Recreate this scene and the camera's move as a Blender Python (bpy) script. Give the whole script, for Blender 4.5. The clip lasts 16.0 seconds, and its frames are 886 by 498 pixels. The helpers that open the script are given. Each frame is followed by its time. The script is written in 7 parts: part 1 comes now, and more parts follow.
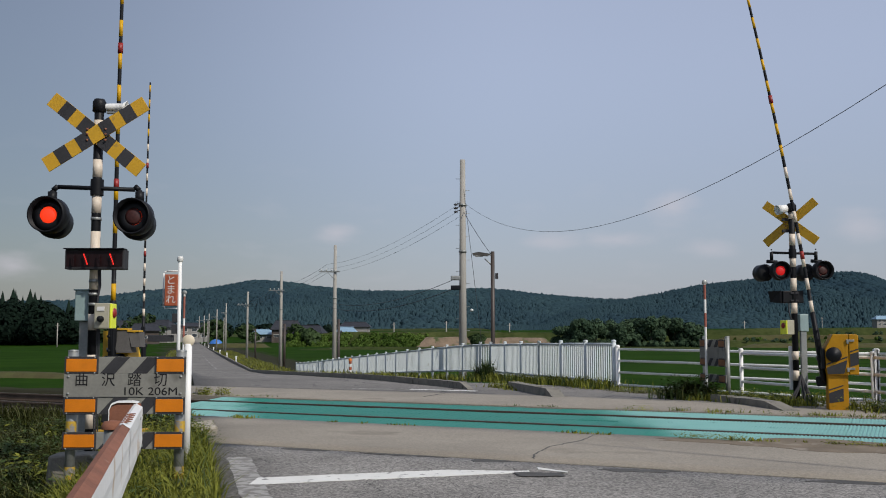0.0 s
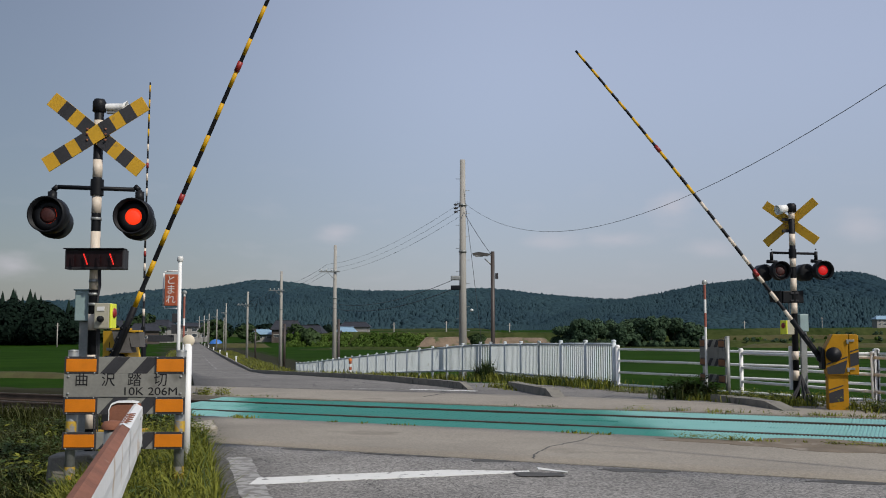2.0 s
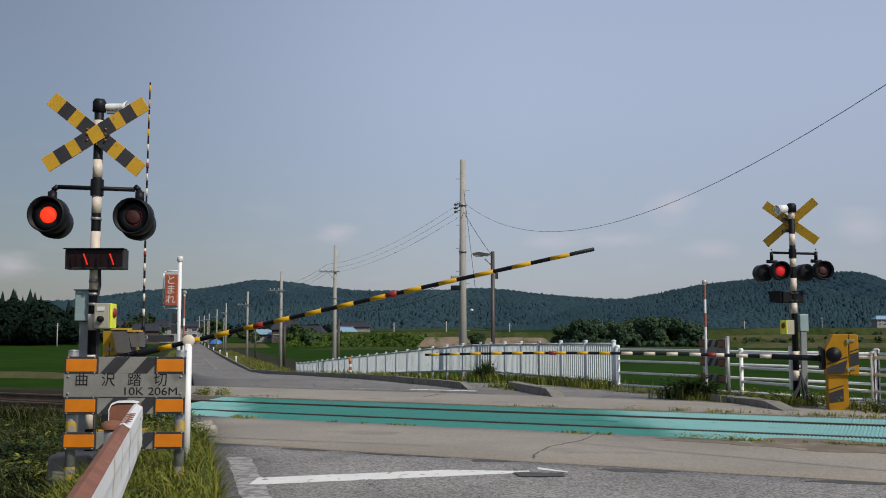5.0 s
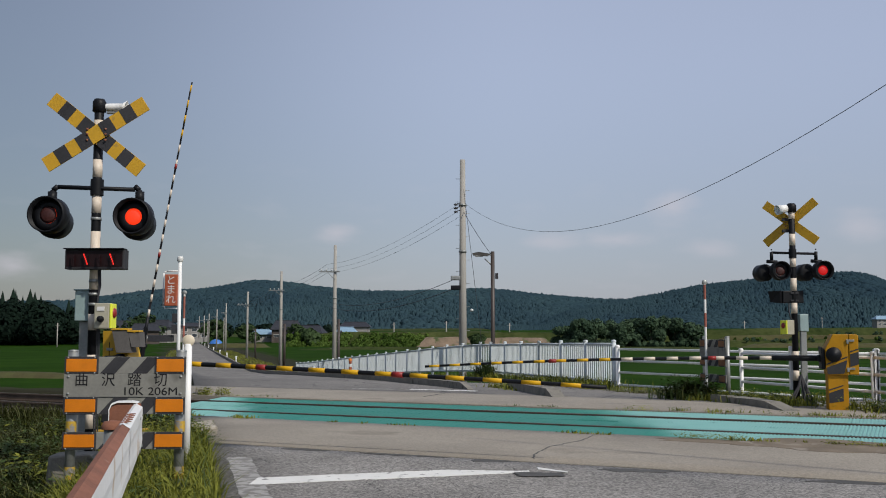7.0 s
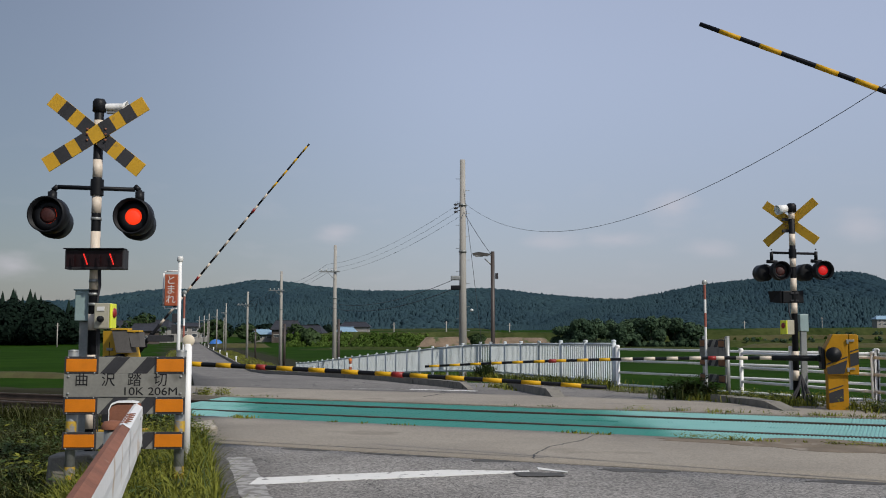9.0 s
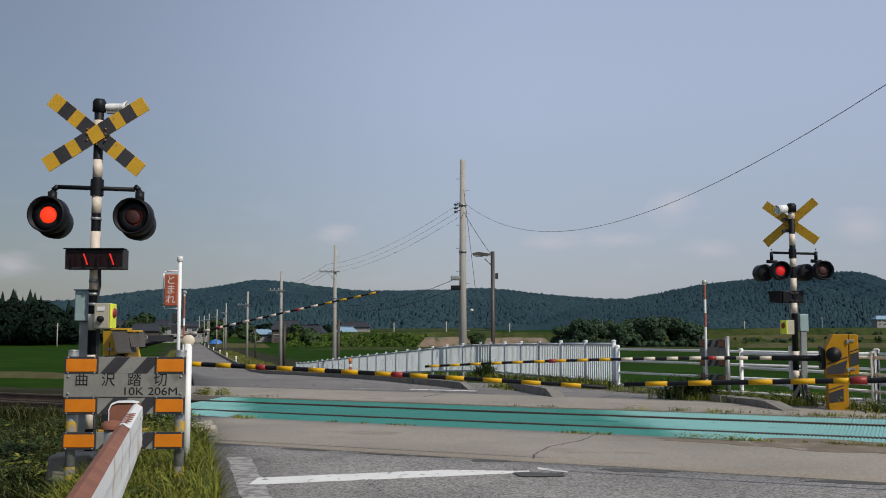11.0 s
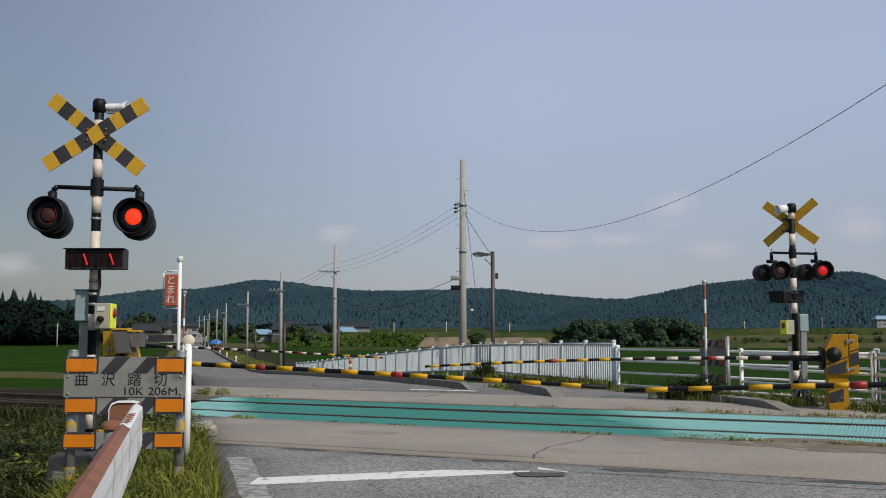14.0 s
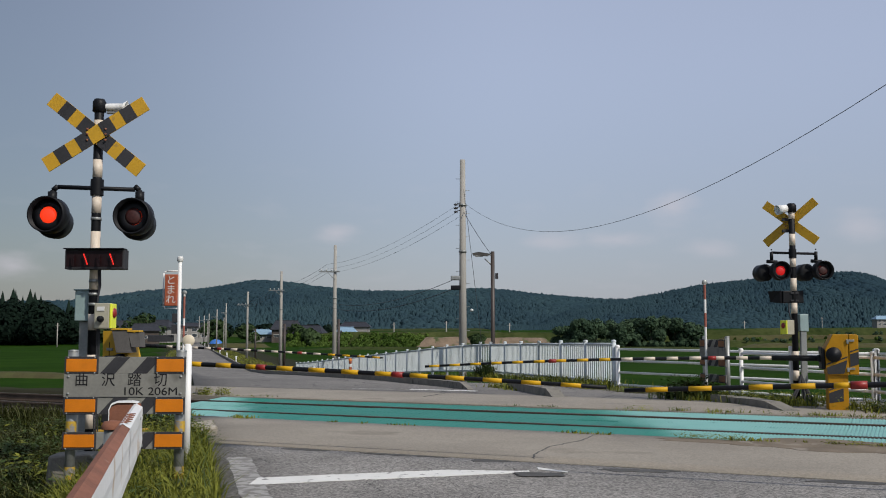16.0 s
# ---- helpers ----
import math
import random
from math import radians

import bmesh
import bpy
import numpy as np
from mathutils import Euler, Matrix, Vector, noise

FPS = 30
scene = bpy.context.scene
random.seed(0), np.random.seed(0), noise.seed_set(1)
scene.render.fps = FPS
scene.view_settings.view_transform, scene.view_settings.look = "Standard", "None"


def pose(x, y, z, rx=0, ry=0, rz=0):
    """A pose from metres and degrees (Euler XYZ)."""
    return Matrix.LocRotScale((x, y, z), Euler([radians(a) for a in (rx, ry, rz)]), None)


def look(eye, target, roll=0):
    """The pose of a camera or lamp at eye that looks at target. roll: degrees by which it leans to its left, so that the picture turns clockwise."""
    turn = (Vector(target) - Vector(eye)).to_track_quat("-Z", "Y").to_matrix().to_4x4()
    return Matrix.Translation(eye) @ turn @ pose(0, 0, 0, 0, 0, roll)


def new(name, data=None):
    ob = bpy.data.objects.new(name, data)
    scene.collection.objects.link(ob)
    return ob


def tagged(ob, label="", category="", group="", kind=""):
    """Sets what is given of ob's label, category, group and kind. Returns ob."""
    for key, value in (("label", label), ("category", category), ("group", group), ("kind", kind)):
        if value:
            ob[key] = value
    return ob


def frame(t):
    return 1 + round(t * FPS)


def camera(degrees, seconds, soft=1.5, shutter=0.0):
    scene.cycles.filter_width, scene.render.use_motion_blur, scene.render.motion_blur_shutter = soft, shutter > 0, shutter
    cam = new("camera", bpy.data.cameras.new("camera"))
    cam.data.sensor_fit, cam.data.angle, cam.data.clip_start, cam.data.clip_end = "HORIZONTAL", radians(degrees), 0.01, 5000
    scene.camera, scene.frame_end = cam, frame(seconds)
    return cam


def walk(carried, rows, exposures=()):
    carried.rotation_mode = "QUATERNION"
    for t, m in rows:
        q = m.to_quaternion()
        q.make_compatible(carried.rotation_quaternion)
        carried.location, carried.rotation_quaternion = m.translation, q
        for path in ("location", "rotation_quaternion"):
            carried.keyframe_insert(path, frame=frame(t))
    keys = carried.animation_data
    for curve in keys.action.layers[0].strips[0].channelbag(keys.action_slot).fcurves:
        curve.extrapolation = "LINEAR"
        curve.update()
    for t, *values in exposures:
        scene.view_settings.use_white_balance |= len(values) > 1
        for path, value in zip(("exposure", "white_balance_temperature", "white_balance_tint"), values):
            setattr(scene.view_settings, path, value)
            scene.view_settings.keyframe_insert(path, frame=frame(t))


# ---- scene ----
cam = camera(48.0, 16.0, soft=1.0)
EYE = pose(0, 0, 1.3, 94.90, 0, 0)
walk(cam, [(0.0, EYE), (16.0, EYE)], exposures=[(0.0, -0.06), (16.0, -0.06)])

# ---- light: hazy summer sun high on the right ----
SUN_EL, SUN_AZ = 42, 136          # azimuth clockwise from +y
world = bpy.data.worlds.new("sky")
scene.world = world
world.use_nodes = True
wn, wl = world.node_tree.nodes, world.node_tree.links
sky = wn.new("ShaderNodeTexSky")
sky.sky_type = 'NISHITA'
sky.sun_disc = False
sky.sun_elevation = radians(SUN_EL)
sky.sun_rotation = radians(SUN_AZ)
sky.air_density, sky.dust_density, sky.ozone_density = 1.3, 1.0, 2.5
bg = wn["Background"]
bg.inputs["Strength"].default_value = 0.10
# thin fair-weather puffs low in the sky
geo = wn.new("ShaderNodeTexCoord")
sep = wn.new("ShaderNodeSeparateXYZ")
wl.new(geo.outputs["Generated"], sep.inputs[0])
mp = wn.new("ShaderNodeMapping")
mp.inputs["Scale"].default_value = (22, 22, 60)
wl.new(geo.outputs["Generated"], mp.inputs[0])
cn = wn.new("ShaderNodeTexNoise")
cn.inputs["Scale"].default_value = 1.0
cn.inputs["Detail"].default_value = 6
wl.new(mp.outputs[0], cn.inputs["Vector"])
cr = wn.new("ShaderNodeMapRange")
cr.inputs["From Min"].default_value, cr.inputs["From Max"].default_value = 0.56, 0.76
cr.inputs["To Max"].default_value = 0.10
wl.new(cn.outputs["Fac"], cr.inputs["Value"])
band = wn.new("ShaderNodeMapRange")
band.inputs["From Min"].default_value, band.inputs["From Max"].default_value = 0.20, 0.10
wl.new(sep.outputs["Z"], band.inputs["Value"])
mul = wn.new("ShaderNodeMath")
mul.operation = 'MULTIPLY'
wl.new(cr.outputs[0], mul.inputs[0])
wl.new(band.outputs[0], mul.inputs[1])
# single puffs: way of the centre, half width, half height, density
PUFFS = [((-0.1056, 0.9893, 0.1007), 0.024, 0.011, 0.55), ((0.2245, 0.9664, 0.125), 0.024, 0.017, 0.6), ((0.1712, 0.9808, 0.0936), 0.036, 0.009, 0.45),
         ((0.1078, 0.9898, 0.0934), 0.038, 0.009, 0.4), ((-0.398, 0.9152, 0.0633), 0.030, 0.014, 0.6), ((0.2584, 0.9625, 0.0825), 0.030, 0.010, 0.4), ((0.3833, 0.9182, 0.1003), 0.030, 0.016, 0.45)]
puff = mul.outputs[0]
for way, half_w, half_h, dense in PUFFS:
    off = wn.new("ShaderNodeVectorMath")
    off.operation = 'SUBTRACT'
    wl.new(geo.outputs["Generated"], off.inputs[0])
    off.inputs[1].default_value = way
    scl = wn.new("ShaderNodeVectorMath")
    scl.operation = 'MULTIPLY'
    wl.new(off.outputs[0], scl.inputs[0])
    scl.inputs[1].default_value = (1 / half_w, 1 / half_w, 1 / half_h)
    size = wn.new("ShaderNodeVectorMath")
    size.operation = 'LENGTH'
    wl.new(scl.outputs[0], size.inputs[0])
    fray = wn.new("ShaderNodeMath")
    fray.operation = 'MULTIPLY_ADD'
    wl.new(cn.outputs["Fac"], fray.inputs[0])
    fray.inputs[1].default_value = -1.6
    wl.new(size.outputs["Value"], fray.inputs[2])
    soft_edge = wn.new("ShaderNodeMapRange")
    soft_edge.interpolation_type = 'SMOOTHSTEP'
    soft_edge.inputs["From Min"].default_value, soft_edge.inputs["From Max"].default_value = 0.5, -0.9
    soft_edge.inputs["To Max"].default_value = dense
    wl.new(fray.outputs[0], soft_edge.inputs["Value"])
    both = wn.new("ShaderNodeMath")
    both.operation = 'MAXIMUM'
    wl.new(puff, both.inputs[0])
    wl.new(soft_edge.outputs[0], both.inputs[1])
    puff = both.outputs[0]
mixc = wn.new("ShaderNodeMixRGB")
mixc.inputs[2].default_value = (5.9, 5.7, 6.3, 1)
wl.new(puff, mixc.inputs[0])
# summer haze evens out the sky
haze = wn.new("ShaderNodeMixRGB")
haze.inputs[0].default_value = 0.66
haze.inputs[2].default_value = (3.68, 4.06, 5.38, 1)
wl.new(sky.outputs[0], haze.inputs[1])
# the haze is brighter towards the sun's side
side = wn.new("ShaderNodeMapRange")
side.interpolation_type = 'SMOOTHSTEP'
side.inputs["From Min"].default_value, side.inputs["From Max"].default_value = -0.50, 0.10
side.inputs["To Min"].default_value, side.inputs["To Max"].default_value = 0.52, 1.33
wl.new(sep.outputs["X"], side.inputs["Value"])
veil = wn.new("ShaderNodeMixRGB")
veil.blend_type = 'MULTIPLY'
veil.inputs[0].default_value = 1.0
veil.inputs[1].default_value = (3.68, 4.06, 5.38, 1)
# and dimmer low down
low = wn.new("ShaderNodeMapRange")
low.interpolation_type = 'SMOOTHSTEP'
low.inputs["From Min"].default_value, low.inputs["From Max"].default_value = 0.03, 0.28
low.inputs["To Min"].default_value, low.inputs["To Max"].default_value = 0.74, 1.02
wl.new(sep.outputs["Z"], low.inputs["Value"])
dim = wn.new("ShaderNodeMath")
dim.operation = 'MULTIPLY'
wl.new(side.outputs[0], dim.inputs[0])
wl.new(low.outputs[0], dim.inputs[1])
wl.new(dim.outputs[0], veil.inputs[2])
wl.new(veil.outputs[0], haze.inputs[2])
wl.new(haze.outputs[0], mixc.inputs[1])
wl.new(mixc.outputs[0], bg.inputs["Color"])

sun = new("sun", bpy.data.lights.new("sun", 'SUN'))
sun.data.energy = 3.2
sun.data.angle = radians(0.7)
sun.data.color = (1.0, 0.94, 0.84)
sun_way = Vector((math.sin(radians(SUN_AZ)) * math.cos(radians(SUN_EL)), math.cos(radians(SUN_AZ)) * math.cos(radians(SUN_EL)), math.sin(radians(SUN_EL))))
sun.matrix_basis = look((0, 0, 40), Vector((0, 0, 40)) - sun_way)


# ---- materials ----
def material(name, col, rough=0.6, metal=0.0, var=0.25, scale=6.0, fine=60.0, bump=0.15, tint=None, worn=0.0, worn_col=(0.3, 0.12, 0.05), worn_scale=3.0, per_piece=0.0, spec=0.5):
    """A surface with broad stains, fine grain and, where worn > 0, blotches of a second colour."""
    m = bpy.data.materials.new(name)
    m.use_nodes = True
    n, l = m.node_tree.nodes, m.node_tree.links
    b = n["Principled BSDF"]
    b.inputs["Roughness"].default_value, b.inputs["Metallic"].default_value = rough, metal
    b.inputs["Specular IOR Level"].default_value = spec
    tc = n.new("ShaderNodeTexCoord")

    def noise_node(sc, detail=5):
        k = n.new("ShaderNodeTexNoise")
        k.inputs["Scale"].default_value, k.inputs["Detail"].default_value = sc, detail
        l.new(tc.outputs["Object"], k.inputs["Vector"])
        return k
    big, small = noise_node(scale), noise_node(fine, 3)
    add = n.new("ShaderNodeMath")
    add.operation = 'MULTIPLY_ADD'
    l.new(small.outputs["Fac"], add.inputs[0])
    add.inputs[1].default_value = 0.5
    l.new(big.outputs["Fac"], add.inputs[2])
    rng = n.new("ShaderNodeMapRange")
    rng.inputs["From Min"].default_value, rng.inputs["From Max"].default_value = 0.45, 1.05
    l.new(add.outputs[0], rng.inputs["Value"])
    src = rng.outputs[0]
    if per_piece:
        oi = n.new("ShaderNodeObjectInfo")
        mx = n.new("ShaderNodeMath")
        mx.operation = 'MULTIPLY_ADD'
        mx.use_clamp = True
        l.new(oi.outputs["Random"], mx.inputs[0])
        mx.inputs[1].default_value = per_piece
        l.new(src, mx.inputs[2])
        src = mx.outputs[0]
    mix = n.new("ShaderNodeMixRGB")
    l.new(src, mix.inputs[0])
    mix.inputs[1].default_value = (*[c * (1 - var) for c in col], 1)
    mix.inputs[2].default_value = (*(tint or [min(1, c * (1 + var)) for c in col]), 1)
    out = mix.outputs[0]
    if worn:
        w = noise_node(worn_scale, 8)
        wr = n.new("ShaderNodeMapRange")
        wr.inputs["From Min"].default_value, wr.inputs["From Max"].default_value = 0.72 - worn * 0.4, 0.78 - worn * 0.4
        l.new(w.outputs["Fac"], wr.inputs["Value"])
        wm = n.new("ShaderNodeMixRGB")
        l.new(wr.outputs[0], wm.inputs[0])
        l.new(out, wm.inputs[1])
        wm.inputs[2].default_value = (*worn_col, 1)
        out = wm.outputs[0]
    l.new(out, b.inputs["Base Color"])
    if bump:
        bp = n.new("ShaderNodeBump")
        bp.inputs["Strength"].default_value, bp.inputs["Distance"].default_value = bump, 0.01
        l.new(add.outputs[0], bp.inputs["Height"])
        l.new(bp.outputs[0], b.inputs["Normal"])
    return m


def glow(name, col, strength):
    m = bpy.data.materials.new(name)
    m.use_nodes = True
    b = m.node_tree.nodes["Principled BSDF"]
    b.inputs["Base Color"].default_value = (*[c * 0.3 for c in col], 1)
    b.inputs["Emission Color"].default_value = (*col, 1)
    b.inputs["Emission Strength"].default_value = strength
    return m


def cracked(m, size, width, col, reach=0.5, low=0.62):
    """Adds a net of fine open cracks to a material, broken up by noise."""
    n, l = m.node_tree.nodes, m.node_tree.links
    b = n["Principled BSDF"]
    tc = n.new("ShaderNodeTexCoord")
    wob = n.new("ShaderNodeTexNoise")
    wob.inputs["Scale"].default_value, wob.inputs["Detail"].default_value = 3.0, 5
    l.new(tc.outputs["Object"], wob.inputs["Vector"])
    off = n.new("ShaderNodeVectorMath")
    off.operation = 'MULTIPLY_ADD'
    l.new(wob.outputs["Color"], off.inputs[0])
    off.inputs[1].default_value = (0.35, 0.35, 0.0)
    l.new(tc.outputs["Object"], off.inputs[2])
    vo = n.new("ShaderNodeTexVoronoi")
    vo.feature = 'DISTANCE_TO_EDGE'
    vo.inputs["Scale"].default_value = size
    l.new(off.outputs[0], vo.inputs["Vector"])
    gate = n.new("ShaderNodeTexNoise")
    gate.inputs["Scale"].default_value = 0.8
    l.new(tc.outputs["Object"], gate.inputs["Vector"])
    w = n.new("ShaderNodeMapRange")
    w.inputs["From Min"].default_value, w.inputs["From Max"].default_value = reach, reach + 0.2
    w.inputs["To Max"].default_value = width
    l.new(gate.outputs["Fac"], w.inputs["Value"])
    lt = n.new("ShaderNodeMath")
    lt.operation = 'LESS_THAN'
    l.new(vo.outputs["Distance"], lt.inputs[0])
    l.new(w.outputs[0], lt.inputs[1])
    mx = n.new("ShaderNodeMixRGB")
    l.new(lt.outputs[0], mx.inputs[0])
    l.new(b.inputs["Base Color"].links[0].from_socket, mx.inputs[1])
    mx.inputs[2].default_value = (*col, 1)
    # pale and dark aggregate
    sp = n.new("ShaderNodeTexVoronoi")
    sp.inputs["Scale"].default_value = 55
    l.new(tc.outputs["Object"], sp.inputs["Vector"])
    hsv = n.new("ShaderNodeSeparateColor")
    l.new(sp.outputs["Color"], hsv.inputs[0])
    r = n.new("ShaderNodeMapRange")
    r.inputs["To Min"].default_value, r.inputs["To Max"].default_value = low, 2 - low
    l.new(hsv.outputs[0], r.inputs["Value"])
    fin = n.new("ShaderNodeMixRGB")
    fin.blend_type = 'MULTIPLY'
    fin.inputs[0].default_value = 1.0
    l.new(mx.outputs[0], fin.inputs[1])
    l.new(r.outputs[0], fin.inputs[2])
    l.new(fin.outputs[0], b.inputs["Base Color"])
    return m


ASPHALT = cracked(material("asphalt", (0.215, 0.202, 0.184), 0.9, var=0.30, scale=0.7, fine=90, bump=0.6, worn=0.12, worn_col=(0.105, 0.10, 0.095), worn_scale=0.9), 0.9, 0.006, (0.06, 0.057, 0.052), 0.50, 0.40)
DIRT = material("washed_on_dirt", (0.165, 0.130, 0.090), 0.95, var=0.3, scale=2.5, fine=40, bump=0.5, worn=0.35, worn_col=(0.245, 0.21, 0.165), worn_scale=3)
TAR = material("fresh_tar_patch", (0.072, 0.069, 0.064), 0.85, var=0.35, scale=4, fine=60, bump=0.8, worn=0.2, worn_col=(0.11, 0.105, 0.10), worn_scale=6)
OLD_ASPHALT = cracked(material("old_asphalt", (0.165, 0.153, 0.138), 0.9, var=0.3, scale=0.25, fine=30, bump=0.4, worn=0.2, worn_col=(0.112, 0.104, 0.094), worn_scale=0.35), 0.55, 0.02, (0.05, 0.047, 0.043), 0.45)
CONCRETE = cracked(material("concrete", (0.275, 0.243, 0.196), 0.88, var=0.24, scale=0.5, fine=60, bump=0.4, worn=0.26, worn_col=(0.225, 0.196, 0.155), worn_scale=0.5), 0.25, 0.0, (0.1, 0.09, 0.08), 0.9, 0.82)
KERB = material("kerb_concrete", (0.20, 0.185, 0.155), 0.9, var=0.3, scale=4, fine=60, bump=0.4, worn=0.3, worn_col=(0.10, 0.095, 0.075), worn_scale=5)
PAINT_ROAD = material("road_paint", (0.70, 0.69, 0.65), 0.8, var=0.10, scale=3, fine=80, bump=0.3, worn=0.28, worn_col=(0.20, 0.19, 0.18), worn_scale=9)
PAINT_FAR = material("chipped_road_paint", (0.72, 0.71, 0.67), 0.8, var=0.12, scale=3, fine=80, bump=0.3, worn=0.36, worn_col=(0.17, 0.16, 0.15), worn_scale=5)
PAINT_THIN = material("worn_road_paint", (0.33, 0.32, 0.30), 0.85, var=0.25, scale=3, fine=80, bump=0.4, worn=0.58, worn_col=(0.19, 0.18, 0.167), worn_scale=9)
GREEN = material("green_panel", (0.024, 0.190, 0.150), 0.62, var=0.14, scale=1.4, fine=40, bump=0.2, worn=0.2, worn_col=(0.03, 0.20, 0.165), worn_scale=3, per_piece=0.2)


def pale_ends(m):
    """The panels fade to a pale turquoise towards both ends of the crossing."""
    n, l = m.node_tree.nodes, m.node_tree.links
    b = n["Principled BSDF"]
    g = n.new("ShaderNodeNewGeometry")
    dot = n.new("ShaderNodeVectorMath")
    dot.operation = 'DOT_PRODUCT'
    l.new(g.outputs["Position"], dot.inputs[0])
    dot.inputs[1].default_value = (-0.8986 - 0.85 * 0.4389, 0.4389 - 0.85 * 0.8986, 0)
    ns = n.new("ShaderNodeTexNoise")
    ns.inputs["Scale"].default_value, ns.inputs["Detail"].default_value = 1.7, 6
    l.new(g.outputs["Position"], ns.inputs["Vector"])
    add = n.new("ShaderNodeMath")
    add.operation = 'MULTIPLY_ADD'
    l.new(ns.outputs["Fac"], add.inputs[0])
    add.inputs[1].default_value = 1.3
    l.new(dot.outputs["Value"], add.inputs[2])
    ends = []
    for lo, hi in ((3.95, 2.75), (10.0, 10.9)):
        r = n.new("ShaderNodeMapRange")
        r.interpolation_type = 'SMOOTHSTEP'
        r.inputs["From Min"].default_value, r.inputs["From Max"].default_value = lo - 11.063, hi - 11.063
        l.new(add.outputs[0], r.inputs["Value"])
        ends.append(r.outputs[0])
    mx = n.new("ShaderNodeMath")
    mx.operation = 'MAXIMUM'
    l.new(ends[0], mx.inputs[0])
    l.new(ends[1], mx.inputs[1])
    mix = n.new("ShaderNodeMixRGB")
    l.new(mx.outputs[0], mix.inputs[0])
    l.new(b.inputs["Base Color"].links[0].from_socket, mix.inputs[1])
    mix.inputs[2].default_value = (0.20, 0.415, 0.39, 1)
    # dark scuffs from tyres
    sc = n.new("ShaderNodeTexNoise")
    sc.inputs["Scale"].default_value, sc.inputs["Detail"].default_value = 5.0, 8
    l.new(g.outputs["Position"], sc.inputs["Vector"])
    sr = n.new("ShaderNodeMapRange")
    sr.inputs["From Min"].default_value, sr.inputs["From Max"].default_value = 0.64, 0.74
    sr.inputs["To Max"].default_value = 0.5
    l.new(sc.outputs["Fac"], sr.inputs["Value"])
    fin = n.new("ShaderNodeMixRGB")
    l.new(sr.outputs[0], fin.inputs[0])
    l.new(mix.outputs[0], fin.inputs[1])
    fin.inputs[2].default_value = (0.03, 0.14, 0.12, 1)
    l.new(fin.outputs[0], b.inputs["Base Color"])


pale_ends(GREEN)
RAIL = material("rail_steel", (0.09, 0.065, 0.05), 0.55, 0.4, var=0.3, scale=5, fine=50, bump=0.1)
RAIL_TOP = material("rail_head_steel", (0.32, 0.30, 0.28), 0.35, 0.8, var=0.2, scale=5, fine=50, bump=0.05)
SLEEPER = material("sleeper_wood", (0.045, 0.038, 0.03), 0.9, var=0.3, scale=4, fine=40, bump=0.4)
BALLAST = material("ballast_stone", (0.040, 0.033, 0.026), 0.95, var=0.4, scale=8, fine=30, bump=1.0)
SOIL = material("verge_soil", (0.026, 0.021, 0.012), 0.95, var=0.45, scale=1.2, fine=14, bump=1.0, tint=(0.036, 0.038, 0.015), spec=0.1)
PADDY = material("paddy_rice", (0.009, 0.033, 0.0015), 0.95, var=0.3, scale=0.12, fine=2.2, bump=1.0, tint=(0.024, 0.060, 0.004), spec=0.02)
LEVEE = material("levee_grass", (0.026, 0.050, 0.011), 0.95, var=0.5, scale=0.16, fine=0.8, bump=0.8, tint=(0.070, 0.082, 0.028), spec=0.03)
BANK_LEAF = material("bank_shrub_leaves", (0.060, 0.125, 0.020), 0.95, var=0.4, scale=0.12, fine=0.9, bump=0.0, tint=(0.130, 0.200, 0.045), spec=0.05)
ROW_LEAF = material("tree_row_leaves", (0.046, 0.086, 0.056), 0.95, var=0.4, scale=0.15, fine=0.9, bump=0.0, tint=(0.098, 0.150, 0.082), spec=0.05)
MACHINE_YELLOW = material("machine_yellow", (0.40, 0.195, 0.006), 0.5, var=0.14, scale=4, fine=40, bump=0.06, worn=0.12, worn_col=(0.28, 0.14, 0.015), worn_scale=7, spec=0.25)
PALE_CONCRETE = material("pale_broken_concrete", (0.33, 0.30, 0.25), 0.9, var=0.35, scale=5, fine=50, bump=0.8, worn=0.3, worn_col=(0.2, 0.17, 0.13), worn_scale=6)
EARTH = material("bare_earth", (0.185, 0.135, 0.092), 0.95, var=0.35, scale=0.5, fine=3, bump=0.8, worn=0.42, worn_col=(0.055, 0.075, 0.022), worn_scale=0.35)
GRASS = material("grass_blades", (0.095, 0.125, 0.018), 0.75, var=0.4, scale=1.5, fine=9, bump=0.0, tint=(0.34, 0.345, 0.055), spec=0.2)
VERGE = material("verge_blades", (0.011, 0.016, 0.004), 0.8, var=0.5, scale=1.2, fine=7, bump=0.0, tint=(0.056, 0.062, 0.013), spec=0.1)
DRY_BANK = material("dry_bank_grass", (0.095, 0.078, 0.040), 0.95, var=0.35, scale=0.8, fine=5, bump=0.6, tint=(0.085, 0.090, 0.035), spec=0.1)
DRY_GRASS = material("dry_grass_blades", (0.105, 0.085, 0.032), 0.8, var=0.4, scale=2, fine=9, bump=0.0, tint=(0.15, 0.18, 0.05))
HERB = material("herb_leaves", (0.115, 0.145, 0.020), 0.7, var=0.5, scale=2, fine=10, bump=0.0, tint=(0.31, 0.325, 0.05), spec=0.2)
WEED = material("weed_leaves", (0.042, 0.078, 0.016), 0.7, var=0.4, scale=2, fine=12, bump=0.0, tint=(0.09, 0.14, 0.028))
# the blue of the distant haze is put into this leaf colour
HAZED_FOREST = material("cedar_forest", (0.031, 0.060, 0.084), 0.95, var=0.16, scale=0.012, fine=0.05, bump=0.0, tint=(0.047, 0.086, 0.098), spec=0.0)
